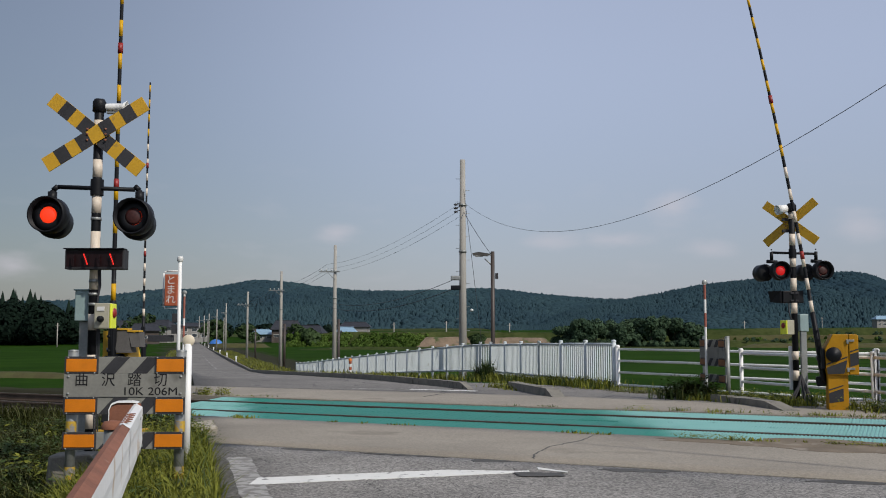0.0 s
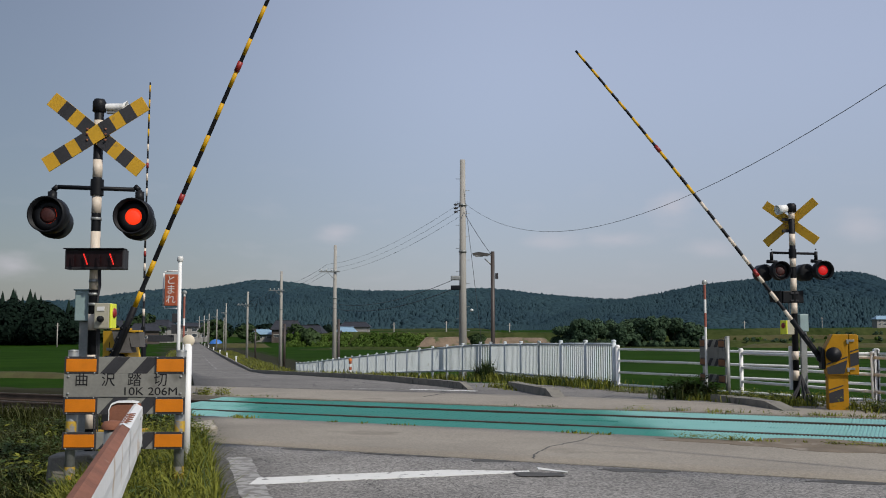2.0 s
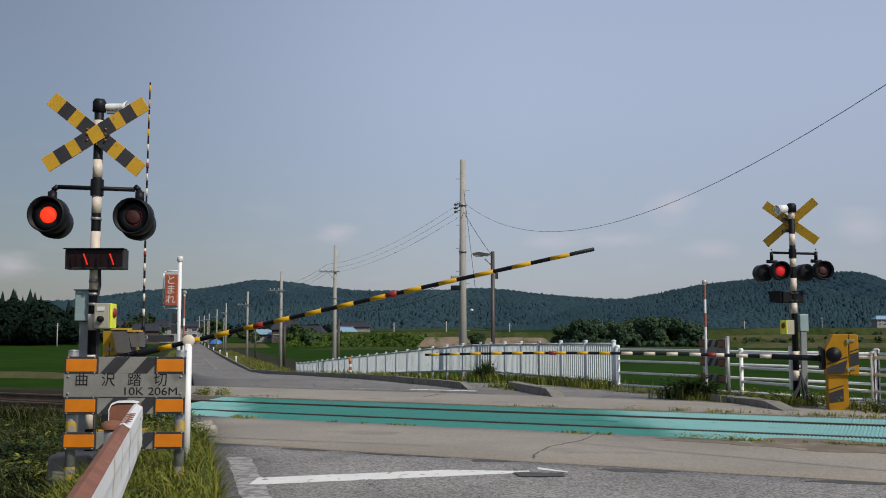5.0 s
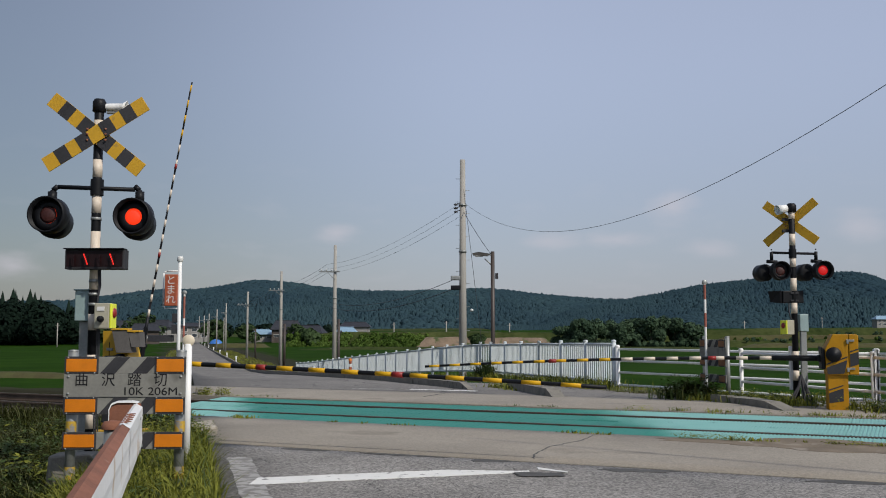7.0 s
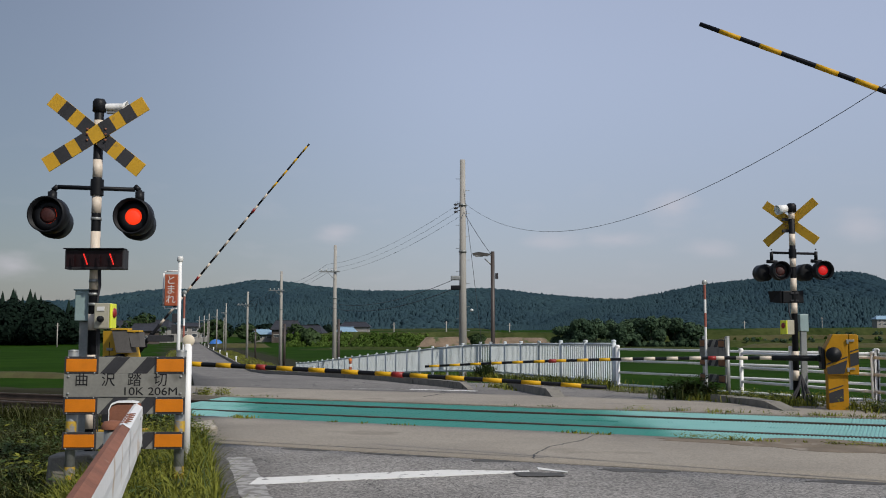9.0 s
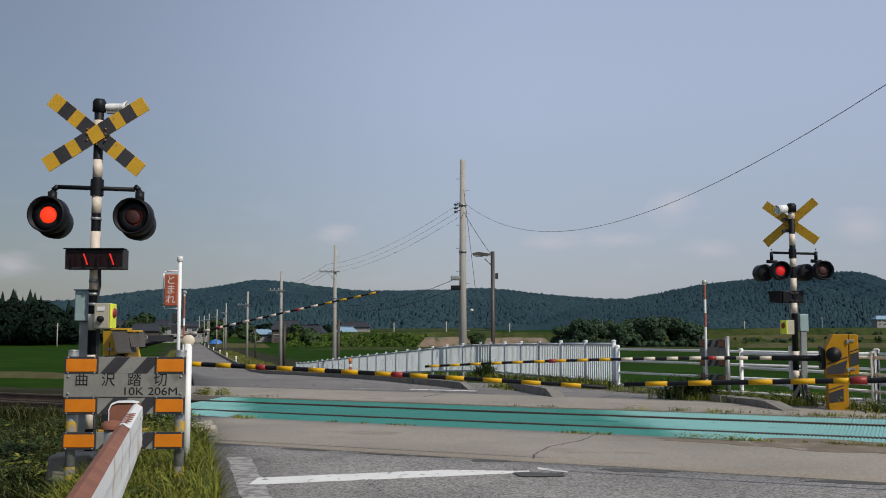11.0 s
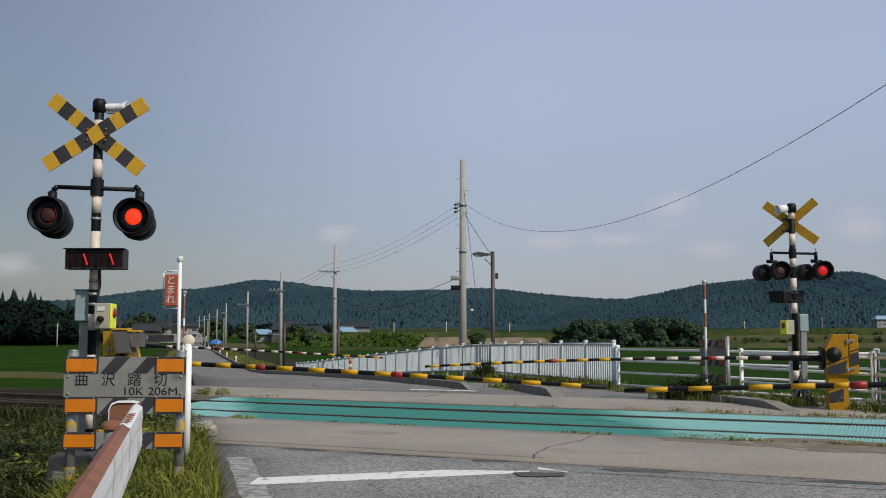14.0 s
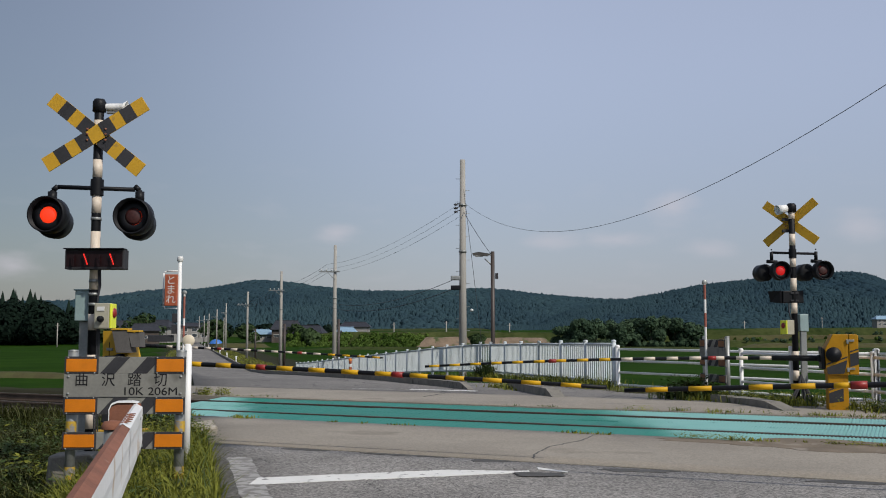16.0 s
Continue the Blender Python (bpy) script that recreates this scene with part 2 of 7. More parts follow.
WOODS = material("broadleaf_woods", (0.010, 0.021, 0.016), 0.95, var=0.4, scale=0.08, fine=0.6, bump=0.0, tint=(0.019, 0.036, 0.024), spec=0.05)
TREE_LEAF = material("tree_leaves", (0.042, 0.076, 0.034), 0.95, var=0.4, scale=0.15, fine=0.9, bump=0.0, tint=(0.080, 0.122, 0.048), spec=0.1)
BARK = material("bark", (0.09, 0.07, 0.05), 0.95, var=0.3, scale=4, fine=30, bump=0.5)
WHITE = material("white_paint", (0.78, 0.78, 0.76), 0.45, var=0.07, scale=3, fine=30, bump=0.05, worn=0.1, worn_col=(0.52, 0.48, 0.42), worn_scale=6)
CREAM = material("aged_white_paint", (0.64, 0.55, 0.45), 0.5, var=0.15, scale=4, fine=40, bump=0.08, worn=0.12, worn_col=(0.36, 0.26, 0.17), worn_scale=8)
FENCE_WHITE = material("weathered_fence_white", (0.56, 0.61, 0.62), 0.55, var=0.12, scale=0.8, fine=20, bump=0.08, worn=0.2, worn_col=(0.42, 0.44, 0.42), worn_scale=2.5)
PEEL = material("peeling_yellow", (0.46, 0.29, 0.03), 0.6, var=0.2, scale=6, fine=50, bump=0.2, worn=0.55, worn_col=(0.23, 0.22, 0.20), worn_scale=14)
RAIL_WHITE = material("guardrail_white", (0.78, 0.78, 0.76), 0.45, var=0.10, scale=2, fine=30, bump=0.06, worn=0.20, worn_col=(0.50, 0.36, 0.22), worn_scale=2.2)
RUST = material("rust", (0.22, 0.088, 0.052), 0.85, var=0.3, scale=5, fine=60, bump=0.4, worn=0.1, worn_col=(0.45, 0.33, 0.25), worn_scale=4)
BLACK = material("black_paint", (0.0075, 0.008, 0.010), 0.5, var=0.3, scale=5, fine=60, bump=0.08, worn=0.04, worn_col=(0.035, 0.032, 0.03), worn_scale=9, spec=0.22)
FADED = material("sun_faded_grey_plate", (0.085, 0.08, 0.075), 0.7, var=0.25, scale=6, fine=50, bump=0.1, spec=0.25)
CHARCOAL = material("faded_black_paint", (0.038, 0.038, 0.042), 0.65, var=0.25, scale=4, fine=50, bump=0.1, spec=0.25)
YELLOW = material("warning_yellow", (0.55, 0.31, 0.016), 0.5, var=0.12, scale=4, fine=40, bump=0.08, worn=0.12, worn_col=(0.40, 0.24, 0.04), worn_scale=7)
RODYEL = material("rod_yellow", (0.60, 0.33, 0.008), 0.5, var=0.12, scale=4, fine=40, bump=0.03, spec=0.25)
RODRED = material("reflector_red", (0.26, 0.018, 0.014), 0.45, var=0.2, scale=5, fine=40, bump=0.03)
AMBER = material("amber_reflector", (0.62, 0.185, 0.005), 0.38, var=0.12, scale=9, fine=120, bump=0.25)
BOARD = material("weathered_grey_board", (0.205, 0.203, 0.182), 0.75, var=0.22, scale=3, fine=40, bump=0.15, worn=0.26, worn_col=(0.135, 0.132, 0.115), worn_scale=2.5)
LETTER = material("letter_black", (0.014, 0.014, 0.015), 0.6, var=0.2, scale=20, fine=90, bump=0.0, spec=0.2)
GREY_BOX = material("grey_enamel", (0.27, 0.36, 0.36), 0.45, var=0.14, scale=5, fine=40, bump=0.06)
BEIGE = material("beige_enamel", (0.36, 0.34, 0.26), 0.55, var=0.15, scale=6, fine=50, bump=0.06)
LIME = material("fluorescent_yellow", (0.75, 0.80, 0.05), 0.5, var=0.1, scale=9, fine=60, bump=0.03)
GALV = material("galvanised_steel", (0.30, 0.31, 0.30), 0.5, 0.6, var=0.2, scale=6, fine=60, bump=0.08)
POLE = material("pole_concrete", (0.33, 0.315, 0.285), 0.85, var=0.16, scale=1.2, fine=25, bump=0.15, worn=0.2, worn_col=(0.24, 0.225, 0.20), worn_scale=2)
BROWN = material("dark_brown_paint", (0.055, 0.042, 0.036), 0.5, var=0.2, scale=3, fine=30, bump=0.05)
SIGN_RED = material("faded_red_sign", (0.36, 0.085, 0.035), 0.55, var=0.2, scale=6, fine=40, bump=0.05, worn=0.2, worn_col=(0.30, 0.06, 0.035), worn_scale=8)
LENS_DARK = material("unlit_red_lens", (0.045, 0.010, 0.008), 0.55, var=0.3, scale=20, fine=80, bump=0.05)
LENS_LIT = glow("lit_red_lens", (1.0, 0.045, 0.010), 1.0)
LENS_FAR = glow("lit_red_lens_from_behind", (0.75, 0.010, 0.010), 0.55)
LED = glow("lit_led", (1.0, 0.03, 0.02), 1.0)
WINDOW_BLACK = material("dark_acrylic", (0.016, 0.008, 0.009), 0.35, var=0.2, scale=8, fine=60, bump=0.0, spec=0.2)
LAMP_WHITE = material("lamp_glass", (0.62, 0.62, 0.60), 0.3, var=0.08, scale=9, fine=50, bump=0.0)
WIRE = material("cable_black", (0.03, 0.03, 0.035), 0.6, var=0.2, scale=3, fine=20, bump=0.0)
ROOF_DARK = material("dark_roof_tiles", (0.034, 0.036, 0.044), 0.7, var=0.3, scale=1, fine=5, bump=0.3, spec=0.2)
ROOF_BLUE = material("blue_metal_roof", (0.22, 0.34, 0.44), 0.5, var=0.15, scale=1, fine=5, bump=0.1)
HOUSE_WALL = material("house_plaster", (0.27, 0.26, 0.245), 0.85, var=0.2, scale=0.6, fine=5, bump=0.1)
HOUSE_WOOD = material("house_timber", (0.075, 0.060, 0.052), 0.85, var=0.3, scale=0.6, fine=5, bump=0.1)
PANE = material("window_pane", (0.05, 0.06, 0.07), 0.1, var=0.2, scale=1, fine=5, bump=0.0)
TARP = material("blue_tarpaulin", (0.04, 0.16, 0.48), 0.5, var=0.2, scale=2, fine=10, bump=0.2)


def let_light_through(m, share):
    """Leaves and blades pass part of the light on to their other side."""
    n, l = m.node_tree.nodes, m.node_tree.links
    b = n["Principled BSDF"]
    t = n.new("ShaderNodeBsdfTranslucent")
    l.new(b.inputs["Base Color"].links[0].from_socket, t.inputs["Color"])
    mix = n.new("ShaderNodeMixShader")
    mix.inputs[0].default_value = share
    l.new(b.outputs[0], mix.inputs[1])
    l.new(t.outputs[0], mix.inputs[2])
    l.new(mix.outputs[0], n["Material Output"].inputs["Surface"])


for leaf_mat, leaf_share in ((HAZED_FOREST, 0.2), (ROW_LEAF, 0.2), (BANK_LEAF, 0.25), (TREE_LEAF, 0.25), (WOODS, 0.25), (GRASS, 0.3), (VERGE, 0.3), (HERB, 0.3), (WEED, 0.3), (DRY_GRASS, 0.25)):
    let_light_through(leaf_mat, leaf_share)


# ---- mesh helpers ----
def box(bm, c, s, rot=None, mi=0, bevel=0.0):
    r = bmesh.ops.create_cube(bm, size=1.0)
    m = Matrix.Translation(c) @ (rot.to_4x4() if rot else Matrix.Identity(4)) @ Matrix.Diagonal((*s, 1))
    bmesh.ops.transform(bm, matrix=m, verts=r["verts"])
    faces = {f for v in r["verts"] for f in v.link_faces}
    for f in faces:
        f.material_index = mi
    if bevel:
        edges = list({e for f in faces for e in f.edges})
        g = bmesh.ops.bevel(bm, geom=edges, offset=bevel, segments=2, affect='EDGES', profile=0.5)
        for f in g["faces"]:
            f.material_index = mi
    return r["verts"]


def tube(bm, a, b, r0, r1=None, seg=12, mi=0, caps=True):
    a, b = Vector(a), Vector(b)
    r1 = r0 if r1 is None else r1
    q = (b - a).to_track_quat('Z', 'Y').to_matrix()
    ring = []
    for p, r in ((a, r0), (b, r1)):
        ring.append([bm.verts.new(p + q @ Vector((r * math.cos(2 * math.pi * i / seg), r * math.sin(2 * math.pi * i / seg), 0))) for i in range(seg)])
    for i in range(seg):
        f = bm.faces.new((ring[0][i], ring[0][(i + 1) % seg], ring[1][(i + 1) % seg], ring[1][i]))
        f.material_index, f.smooth = mi, True
    if caps:
        for k, order in ((0, -1), (1, 1)):
            f = bm.faces.new(ring[k][::order])
            f.material_index = mi


def lathe(bm, profile, axis_from, axis_to, seg=24, mi=0, smooth=True):
    """Turns (radius, distance along the axis) pairs round an axis."""
    a = Vector(axis_from)
    q = (Vector(axis_to) - a).to_track_quat('Z', 'Y').to_matrix()
    rings = []
    for r, h in profile:
        if r < 1e-5:
            rings.append([bm.verts.new(a + q @ Vector((0, 0, h)))])
        else:
            rings.append([bm.verts.new(a + q @ Vector((r * math.cos(2 * math.pi * i / seg), r * math.sin(2 * math.pi * i / seg), h))) for i in range(seg)])
    for A, B in zip(rings, rings[1:]):
        for i in range(seg):
            j = (i + 1) % seg
            if len(A) == 1 and len(B) == 1:
                continue
            if len(A) == 1:
                f = bm.faces.new((A[0], B[j], B[i]))
            elif len(B) == 1:
                f = bm.faces.new((A[i], A[j], B[0]))
            else:
                f = bm.faces.new((A[i], A[j], B[j], B[i]))
            f.material_index, f.smooth = mi, smooth


def prism(bm, pts, vec, mi=0):
    """A flat outline pushed along vec."""
    lo = [bm.verts.new(Vector(p)) for p in pts]
    hi = [bm.verts.new(Vector(p) + Vector(vec)) for p in pts]
    fs = [bm.faces.new(lo[::-1]), bm.faces.new(hi)]
    for i in range(len(pts)):
        j = (i + 1) % len(pts)
        fs.append(bm.faces.new((lo[i], lo[j], hi[j], hi[i])))
    for f in fs:
        f.material_index = mi
    return fs


def finish(bm, name, mats, fix=True):
    if fix:
        bmesh.ops.recalc_face_normals(bm, faces=bm.faces[:])
    me = bpy.data.meshes.new(name)
    bm.to_mesh(me)
    bm.free()
    for m in (mats if isinstance(mats, (list, tuple)) else [mats]):
        me.materials.append(m)
    return me


def part(name, bm, mats, parent, label="", at=None, fix=True):
    ob = new(name, finish(bm, name, mats, fix))
    ob.parent = parent
    if at is not None:
        ob.matrix_basis = at
    return tagged(ob, label)


def thing(name, at, label, category, group="", kind=""):
    ob = new(name)
    ob.empty_display_size = 0.2
    ob.matrix_basis = at
    return tagged(ob, label, category, group, kind)


def lone(name, bm, mats, label, category, group="", kind="", at=None, fix=True):
    ob = new(name, finish(bm, name, mats, fix))
    if at is not None:
        ob.matrix_basis = at
    return tagged(ob, label, category, group, kind)


def sheet_mesh(name, verts, faces, mats, idx=None, smooth=False):
    me = bpy.data.meshes.new(name)
    me.from_pydata(verts, [], faces)
    for m in (mats if isinstance(mats, (list, tuple)) else [mats]):
        me.materials.append(m)
    if idx is not None:
        me.polygons.foreach_set("material_index", idx)
    if smooth:
        me.polygons.foreach_set("use_smooth", [True] * len(faces))
    me.update()
    return me


def smooth(a, b, x):
    k = min(1.0, max(0.0, (x - a) / (b - a)))
    return k * k * (3 - 2 * k)


def lerp_table(table, x):
    if x <= table[0][0]:
        return table[0][1]
    for (x0, y0), (x1, y1) in zip(table, table[1:]):
        if x <= x1:
            return y0 + (y1 - y0) * (x - x0) / (x1 - x0)
    return table[-1][1]


# ---- lie of the land ----
# the track: T runs along the rails (leftwards), N across them, away from the near side
T, N = Vector((-0.8986, 0.4389, 0)), Vector((0.4389, 0.8986, 0))
NEAR_RAIL = 13.78                     # distance of the near rail along N
R, S = Vector((-0.2505, 0.9681, 0)), Vector((0.9681, 0.2505, 0))   # along and across the road
ROAD_LEFT, ROAD_RIGHT = 0.26, 5.35    # road edges along S


def track_point(along, across, z=0.0):
    """along T from the point abreast of the camera; across N from the near rail."""
    p = T * along + N * (NEAR_RAIL + across)
    return Vector((p.x, p.y, z))


def road_point(along, across, z=0.0):
    p = R * along + S * across
    return Vector((p.x, p.y, z))


def track_z(across):
    """The canted track: its far rail lies 70 mm higher."""
    return 0.066 * across


PROFILE = [(16, 0.10), (18, 0.10), (25, -0.03), (28, -0.13), (39, -0.60), (52, -1.20), (64, -1.62), (88, -1.78), (120, -1.85), (260, -1.85), (400, 0.5), (700, 6.0), (4000, 14.0)]
FENCE_FOOT = [(18, 0.10), (25, 0.03), (34, -0.12), (60, -1.0), (88, -1.62), (120, -1.75)]
FIELD = [(17, 0.05), (24, -1.3), (40, -1.6), (90, -1.75), (250, -1.75), (300, -0.6), (420, 1.6), (700, 6.0), (4000, 14.0)]


def ground_z(x, y):
    """Height of the land, without road or track bed."""
    p = Vector((x, y, 0))
    n = p.dot(N) - NEAR_RAIL
    s = p.dot(S)
    if n < -0.7:
        near = -0.05 + 0.02 * smooth(-6, -1, n)
        if s < ROAD_LEFT:
            near -= 0.10 * smooth(ROAD_LEFT - 0.2, ROAD_LEFT - 1.5, s) + 0.5 * smooth(-4, -9, s)
        if s > 14:
            near -= 0.5 * smooth(14, 20, s)
        return near
    if n < 1.8:
        off = smooth(ROAD_LEFT - 0.4, ROAD_LEFT - 2.0, s) + smooth(10, 12, s)
        return track_z(n) - 0.06 - 0.16 * min(1, off)
    d = n + NEAR_RAIL
    r = lerp_table(PROFILE, d) - 0.03
    fl = min(r, lerp_table(FIELD, d))
    left = smooth(ROAD_LEFT - 0.8, ROAD_LEFT - 4.5, s)
    # the roadside strip on the far side widens into a side lane along the track
    edge = 8.2 + 7.0 * smooth(26, 19, d) - 0.7 * smooth(34, 46, d) - 1.4 * smooth(50, 62, d)
    right = smooth(edge, edge + 3.5 - 0.9 * smooth(34, 46, d), s)
    k = max(left, right)
    return r * (1 - k) + fl * k


def road_z(x, y):
    p = Vector((x, y, 0))
    n = p.dot(N) - NEAR_RAIL
    if n < -0.6:
        return -0.04 * smooth(-4, -0.6, n)
    if n < 1.8:
        return track_z(n)
    return max(lerp_table(PROFILE, n + NEAR_RAIL), -99)
# ---- the ground ----
def spaced(lo, hi, near_lo, near_hi, step, grow):
    out = list(np.arange(near_lo, near_hi + 1e-6, step))
    d, x = step, near_hi
    while x < hi:
        d *= grow
        x += d
        out.append(x)
    d, x = step, near_lo
    while x > lo:
        d *= grow
        x -= d
        out.insert(0, x)
    return out


def build_ground():
    xs = spaced(-4200, 4200, -26, 16, 0.6, 1.12)
    ys = spaced(-600, 4600, -6, 46, 0.6, 1.07)
    verts = []
    for y in ys:
        for x in xs:
            z = ground_z(x, y)
            if -40 < x < 40 and -8 < y < 60:
                z += 0.03 * noise.noise((x * 0.9, y * 0.9, 1.7))
            p = Vector((x, y, 0))
            n, s = p.dot(N) - NEAR_RAIL, p.dot(S)
            if (-24 < n < 2 and ROAD_LEFT + 0.35 < s < 17) or (2 <= n < 8 and ROAD_LEFT < s < 14.5) or (8 <= n < 500 and ROAD_LEFT + 0.4 < s < 4.8):
                z -= 0.14
            verts.append((x, y, z))
    nx = len(xs)
    faces, idx = [], []
    for j in range(len(ys) - 1):
        for i in range(nx - 1):
            a = j * nx + i
            faces.append((a, a + 1, a + nx + 1, a + nx))
            x, y = (xs[i] + xs[i + 1]) / 2, (ys[j] + ys[j + 1]) / 2
            p = Vector((x, y, 0))
            d, s = p.dot(N), p.dot(S)
            m = 0
            if d > 24 and not (ROAD_LEFT - 4 < s < 13):
                m = 1
            if d > 262 or (y < -30):
                m = 2 if noise.noise((x * 0.004, y * 0.012, 4.0)) > -0.12 else 1
            idx.append(m)
    ob = new("ground", sheet_mesh("ground", verts, faces, [SOIL, PADDY, LEVEE], idx, True))
    tagged(ob, "grassy verges and green rice paddies reaching to the hills", "ground", kind="structure")


def strip(rows, z_of, lift, thick):
    """A slab whose top follows the land: rows of points, each row from one side to the other."""
    bm = bmesh.new()
    top = [[bm.verts.new((p[0], p[1], z_of(p[0], p[1]) + lift)) for p in row] for row in rows]
    low = [[bm.verts.new((p[0], p[1], z_of(p[0], p[1]) + lift - thick)) for p in row] for row in rows]
    n, m = len(rows), len(rows[0])
    for j in range(n - 1):
        for i in range(m - 1):
            bm.faces.new((top[j][i], top[j][i + 1], top[j + 1][i + 1], top[j + 1][i])).smooth = m > 2
        for i in (0, m - 1):
            bm.faces.new((top[j][i], top[j + 1][i], low[j + 1][i], low[j][i]))
    for j in (0, n - 1):
        for i in range(m - 1):
            bm.faces.new((top[j][i], top[j][i + 1], low[j][i + 1], low[j][i]))
    return bm


def meet(n, s):
    """The point at distance n from the near rail and s across the road."""
    a = N.x * S.y - N.y * S.x
    c = n + NEAR_RAIL
    return ((c * S.y - N.y * s) / a, (N.x * s - c * S.x) / a)


def steps(a, b, k):
    return [a + (b - a) * i / k for i in range(k + 1)]


def build_roads():
    rows = [[meet(n, s) for s in [ROAD_LEFT + 0.05 + 0.10 * noise.noise((n * 1.3, 0, 0))] + steps(1.0, 16, 12)] for n in steps(-22, -4.12, 40)]
    tagged(new("road_near", finish(strip(rows, road_z, 0.0, 0.18), "road_near", ASPHALT)), "cracked grey asphalt road before the crossing", "road", kind="structure")
    rows = [[meet(n + 0.08 * noise.noise((s * 0.8, 3, 0)), s) for s in steps(ROAD_LEFT - 0.1, 16, 24)] for n in steps(-4.13, -0.66, 6)]
    tagged(new("pavement_near", finish(strip(rows, road_z, 0.006, 0.20), "pavement_near", CONCRETE)), "worn beige concrete apron beside the track", "pavement", kind="structure")
    rows = [[meet(n if n < 3 else 1.65 + (n - 1.65) * (1.0 if s < 7 else max(0.35, 1 - (s - 7) * 0.10)), s) for s in steps(ROAD_LEFT - 0.4, 15, 24)] for n in steps(1.65, 4.8, 6)]
    tagged(new("pavement_far", finish(strip(rows, road_z, 0.012, 0.20), "pavement_far", CONCRETE)), "worn beige concrete apron beyond the track", "pavement", kind="structure")
    # the road beyond, with its wider stretch beside the kerb and the side lane
    rows = []
    for n in steps(2.2, 60, 70) + steps(62, 260, 40) + steps(270, 520, 10):
        d = n + NEAR_RAIL
        r = 5.1 + 8.1 * smooth(28.0, 22.0, d)
        rows.append([meet(n, ROAD_LEFT + (r - ROAD_LEFT) * i / 10) for i in range(11)])
    tagged(new("road_far", finish(strip(rows, road_z, 0.0, 0.2), "road_far", OLD_ASPHALT)), "straight grey asphalt road running down to the village", "road", kind="structure")


def blot(name, x, y, rx, ry, seed, mat, label, lift=0.004, turn=0.0):
    """A ragged patch lying on the road."""
    n = 60
    bm = bmesh.new()
    c, s = math.cos(turn), math.sin(turn)
    rings = []
    for dz in (lift, lift - 0.004):
        ring = []
        for i in range(n):
            a = 2 * math.pi * i / n
            k = 1 + 0.45 * noise.noise((math.cos(a) * 1.6, math.sin(a) * 1.6, seed * 3.7)) + 0.28 * noise.noise((math.cos(a) * 5, math.sin(a) * 5, seed * 1.9))
            u, v = rx * k * math.cos(a), ry * k * math.sin(a)
            px, py = x + u * c - v * s, y + u * s + v * c
            ring.append(bm.verts.new((px, py, road_z(px, py) + dz)))
        rings.append(ring)
    bm.faces.new(rings[0])
    for i in range(n):
        bm.faces.new((rings[0][i], rings[1][i], rings[1][(i + 1) % n], rings[0][(i + 1) % n]))
    tagged(new(name, finish(bm, name, mat)), label, "road patch", kind="structure")


def crack(points, w, label, mat, lift):
    rows = []
    for (a, b) in zip(points, points[1:]):
        a, b = Vector(a), Vector(b)
        d = (b - a).normalized()
        v = Vector((-d.y, d.x)) * w
        for i in range(12):
            p = a.lerp(b, i / 12)
            j = 0.03 * noise.noise((p.x * 7, p.y * 7, 1)) + 0.015 * noise.noise((p.x * 30, p.y * 30, 2))
            k = 0.5 + abs(noise.noise((p.x * 11, p.y * 11, 4)))
            q = p + v.normalized() * j
            rows.append([tuple(q - v * k), tuple(q + v * k)])
    tagged(new("crack", finish(strip(rows, road_z, lift, 0.002), "crack", mat)), label, "crack", kind="structure")


def build_wear():
    blot("tar_patch", 0.52, 10.42, 0.27, 0.14, 1, TAR, "dark tar patch at the edge of the concrete")
    blot("tar_patch", 0.90, 9.37, 0.24, 0.15, 2, TAR, "dark tar patch across the stop line", 0.011)
    blot("tar_patch", 1.85, 9.66, 0.33, 0.12, 3, TAR, "long dark tar patch at the edge of the concrete", turn=-0.22)
    blot("tar_patch", 3.62, 8.9, 0.36, 0.08, 4, TAR, "long dark tar patch at the edge of the concrete", turn=-0.22)
    blot("tar_patch", *meet(-4.22, 1.33), 0.30, 0.06, 5, TAR, "dark tar patch at the edge of the concrete", turn=-0.35)
    blot("tar_patch", *meet(-4.20, 2.24), 0.50, 0.05, 6, TAR, "dark tar patch at the edge of the concrete", turn=-0.4)
    blot("dirt", 5.3, 11.55, 2.3, 0.62, 7, DIRT, "brown dirt washed onto the concrete", 0.010, -0.45)
    crack([(0.955, 10.55), (0.98, 10.9), (1.25, 11.8), (1.75, 12.65), (2.02, 13.4)], 0.013, "weedy crack across the concrete apron", TAR, 0.008)
    crack([(-0.35, 19.2), (0.05, 20.3)], 0.03, "short crack in the far concrete", TAR, 0.016)
    crack([meet(4.82, 0.4), meet(4.82, 6.6)], 0.03, "dark joint between concrete and asphalt", TAR, 0.016)


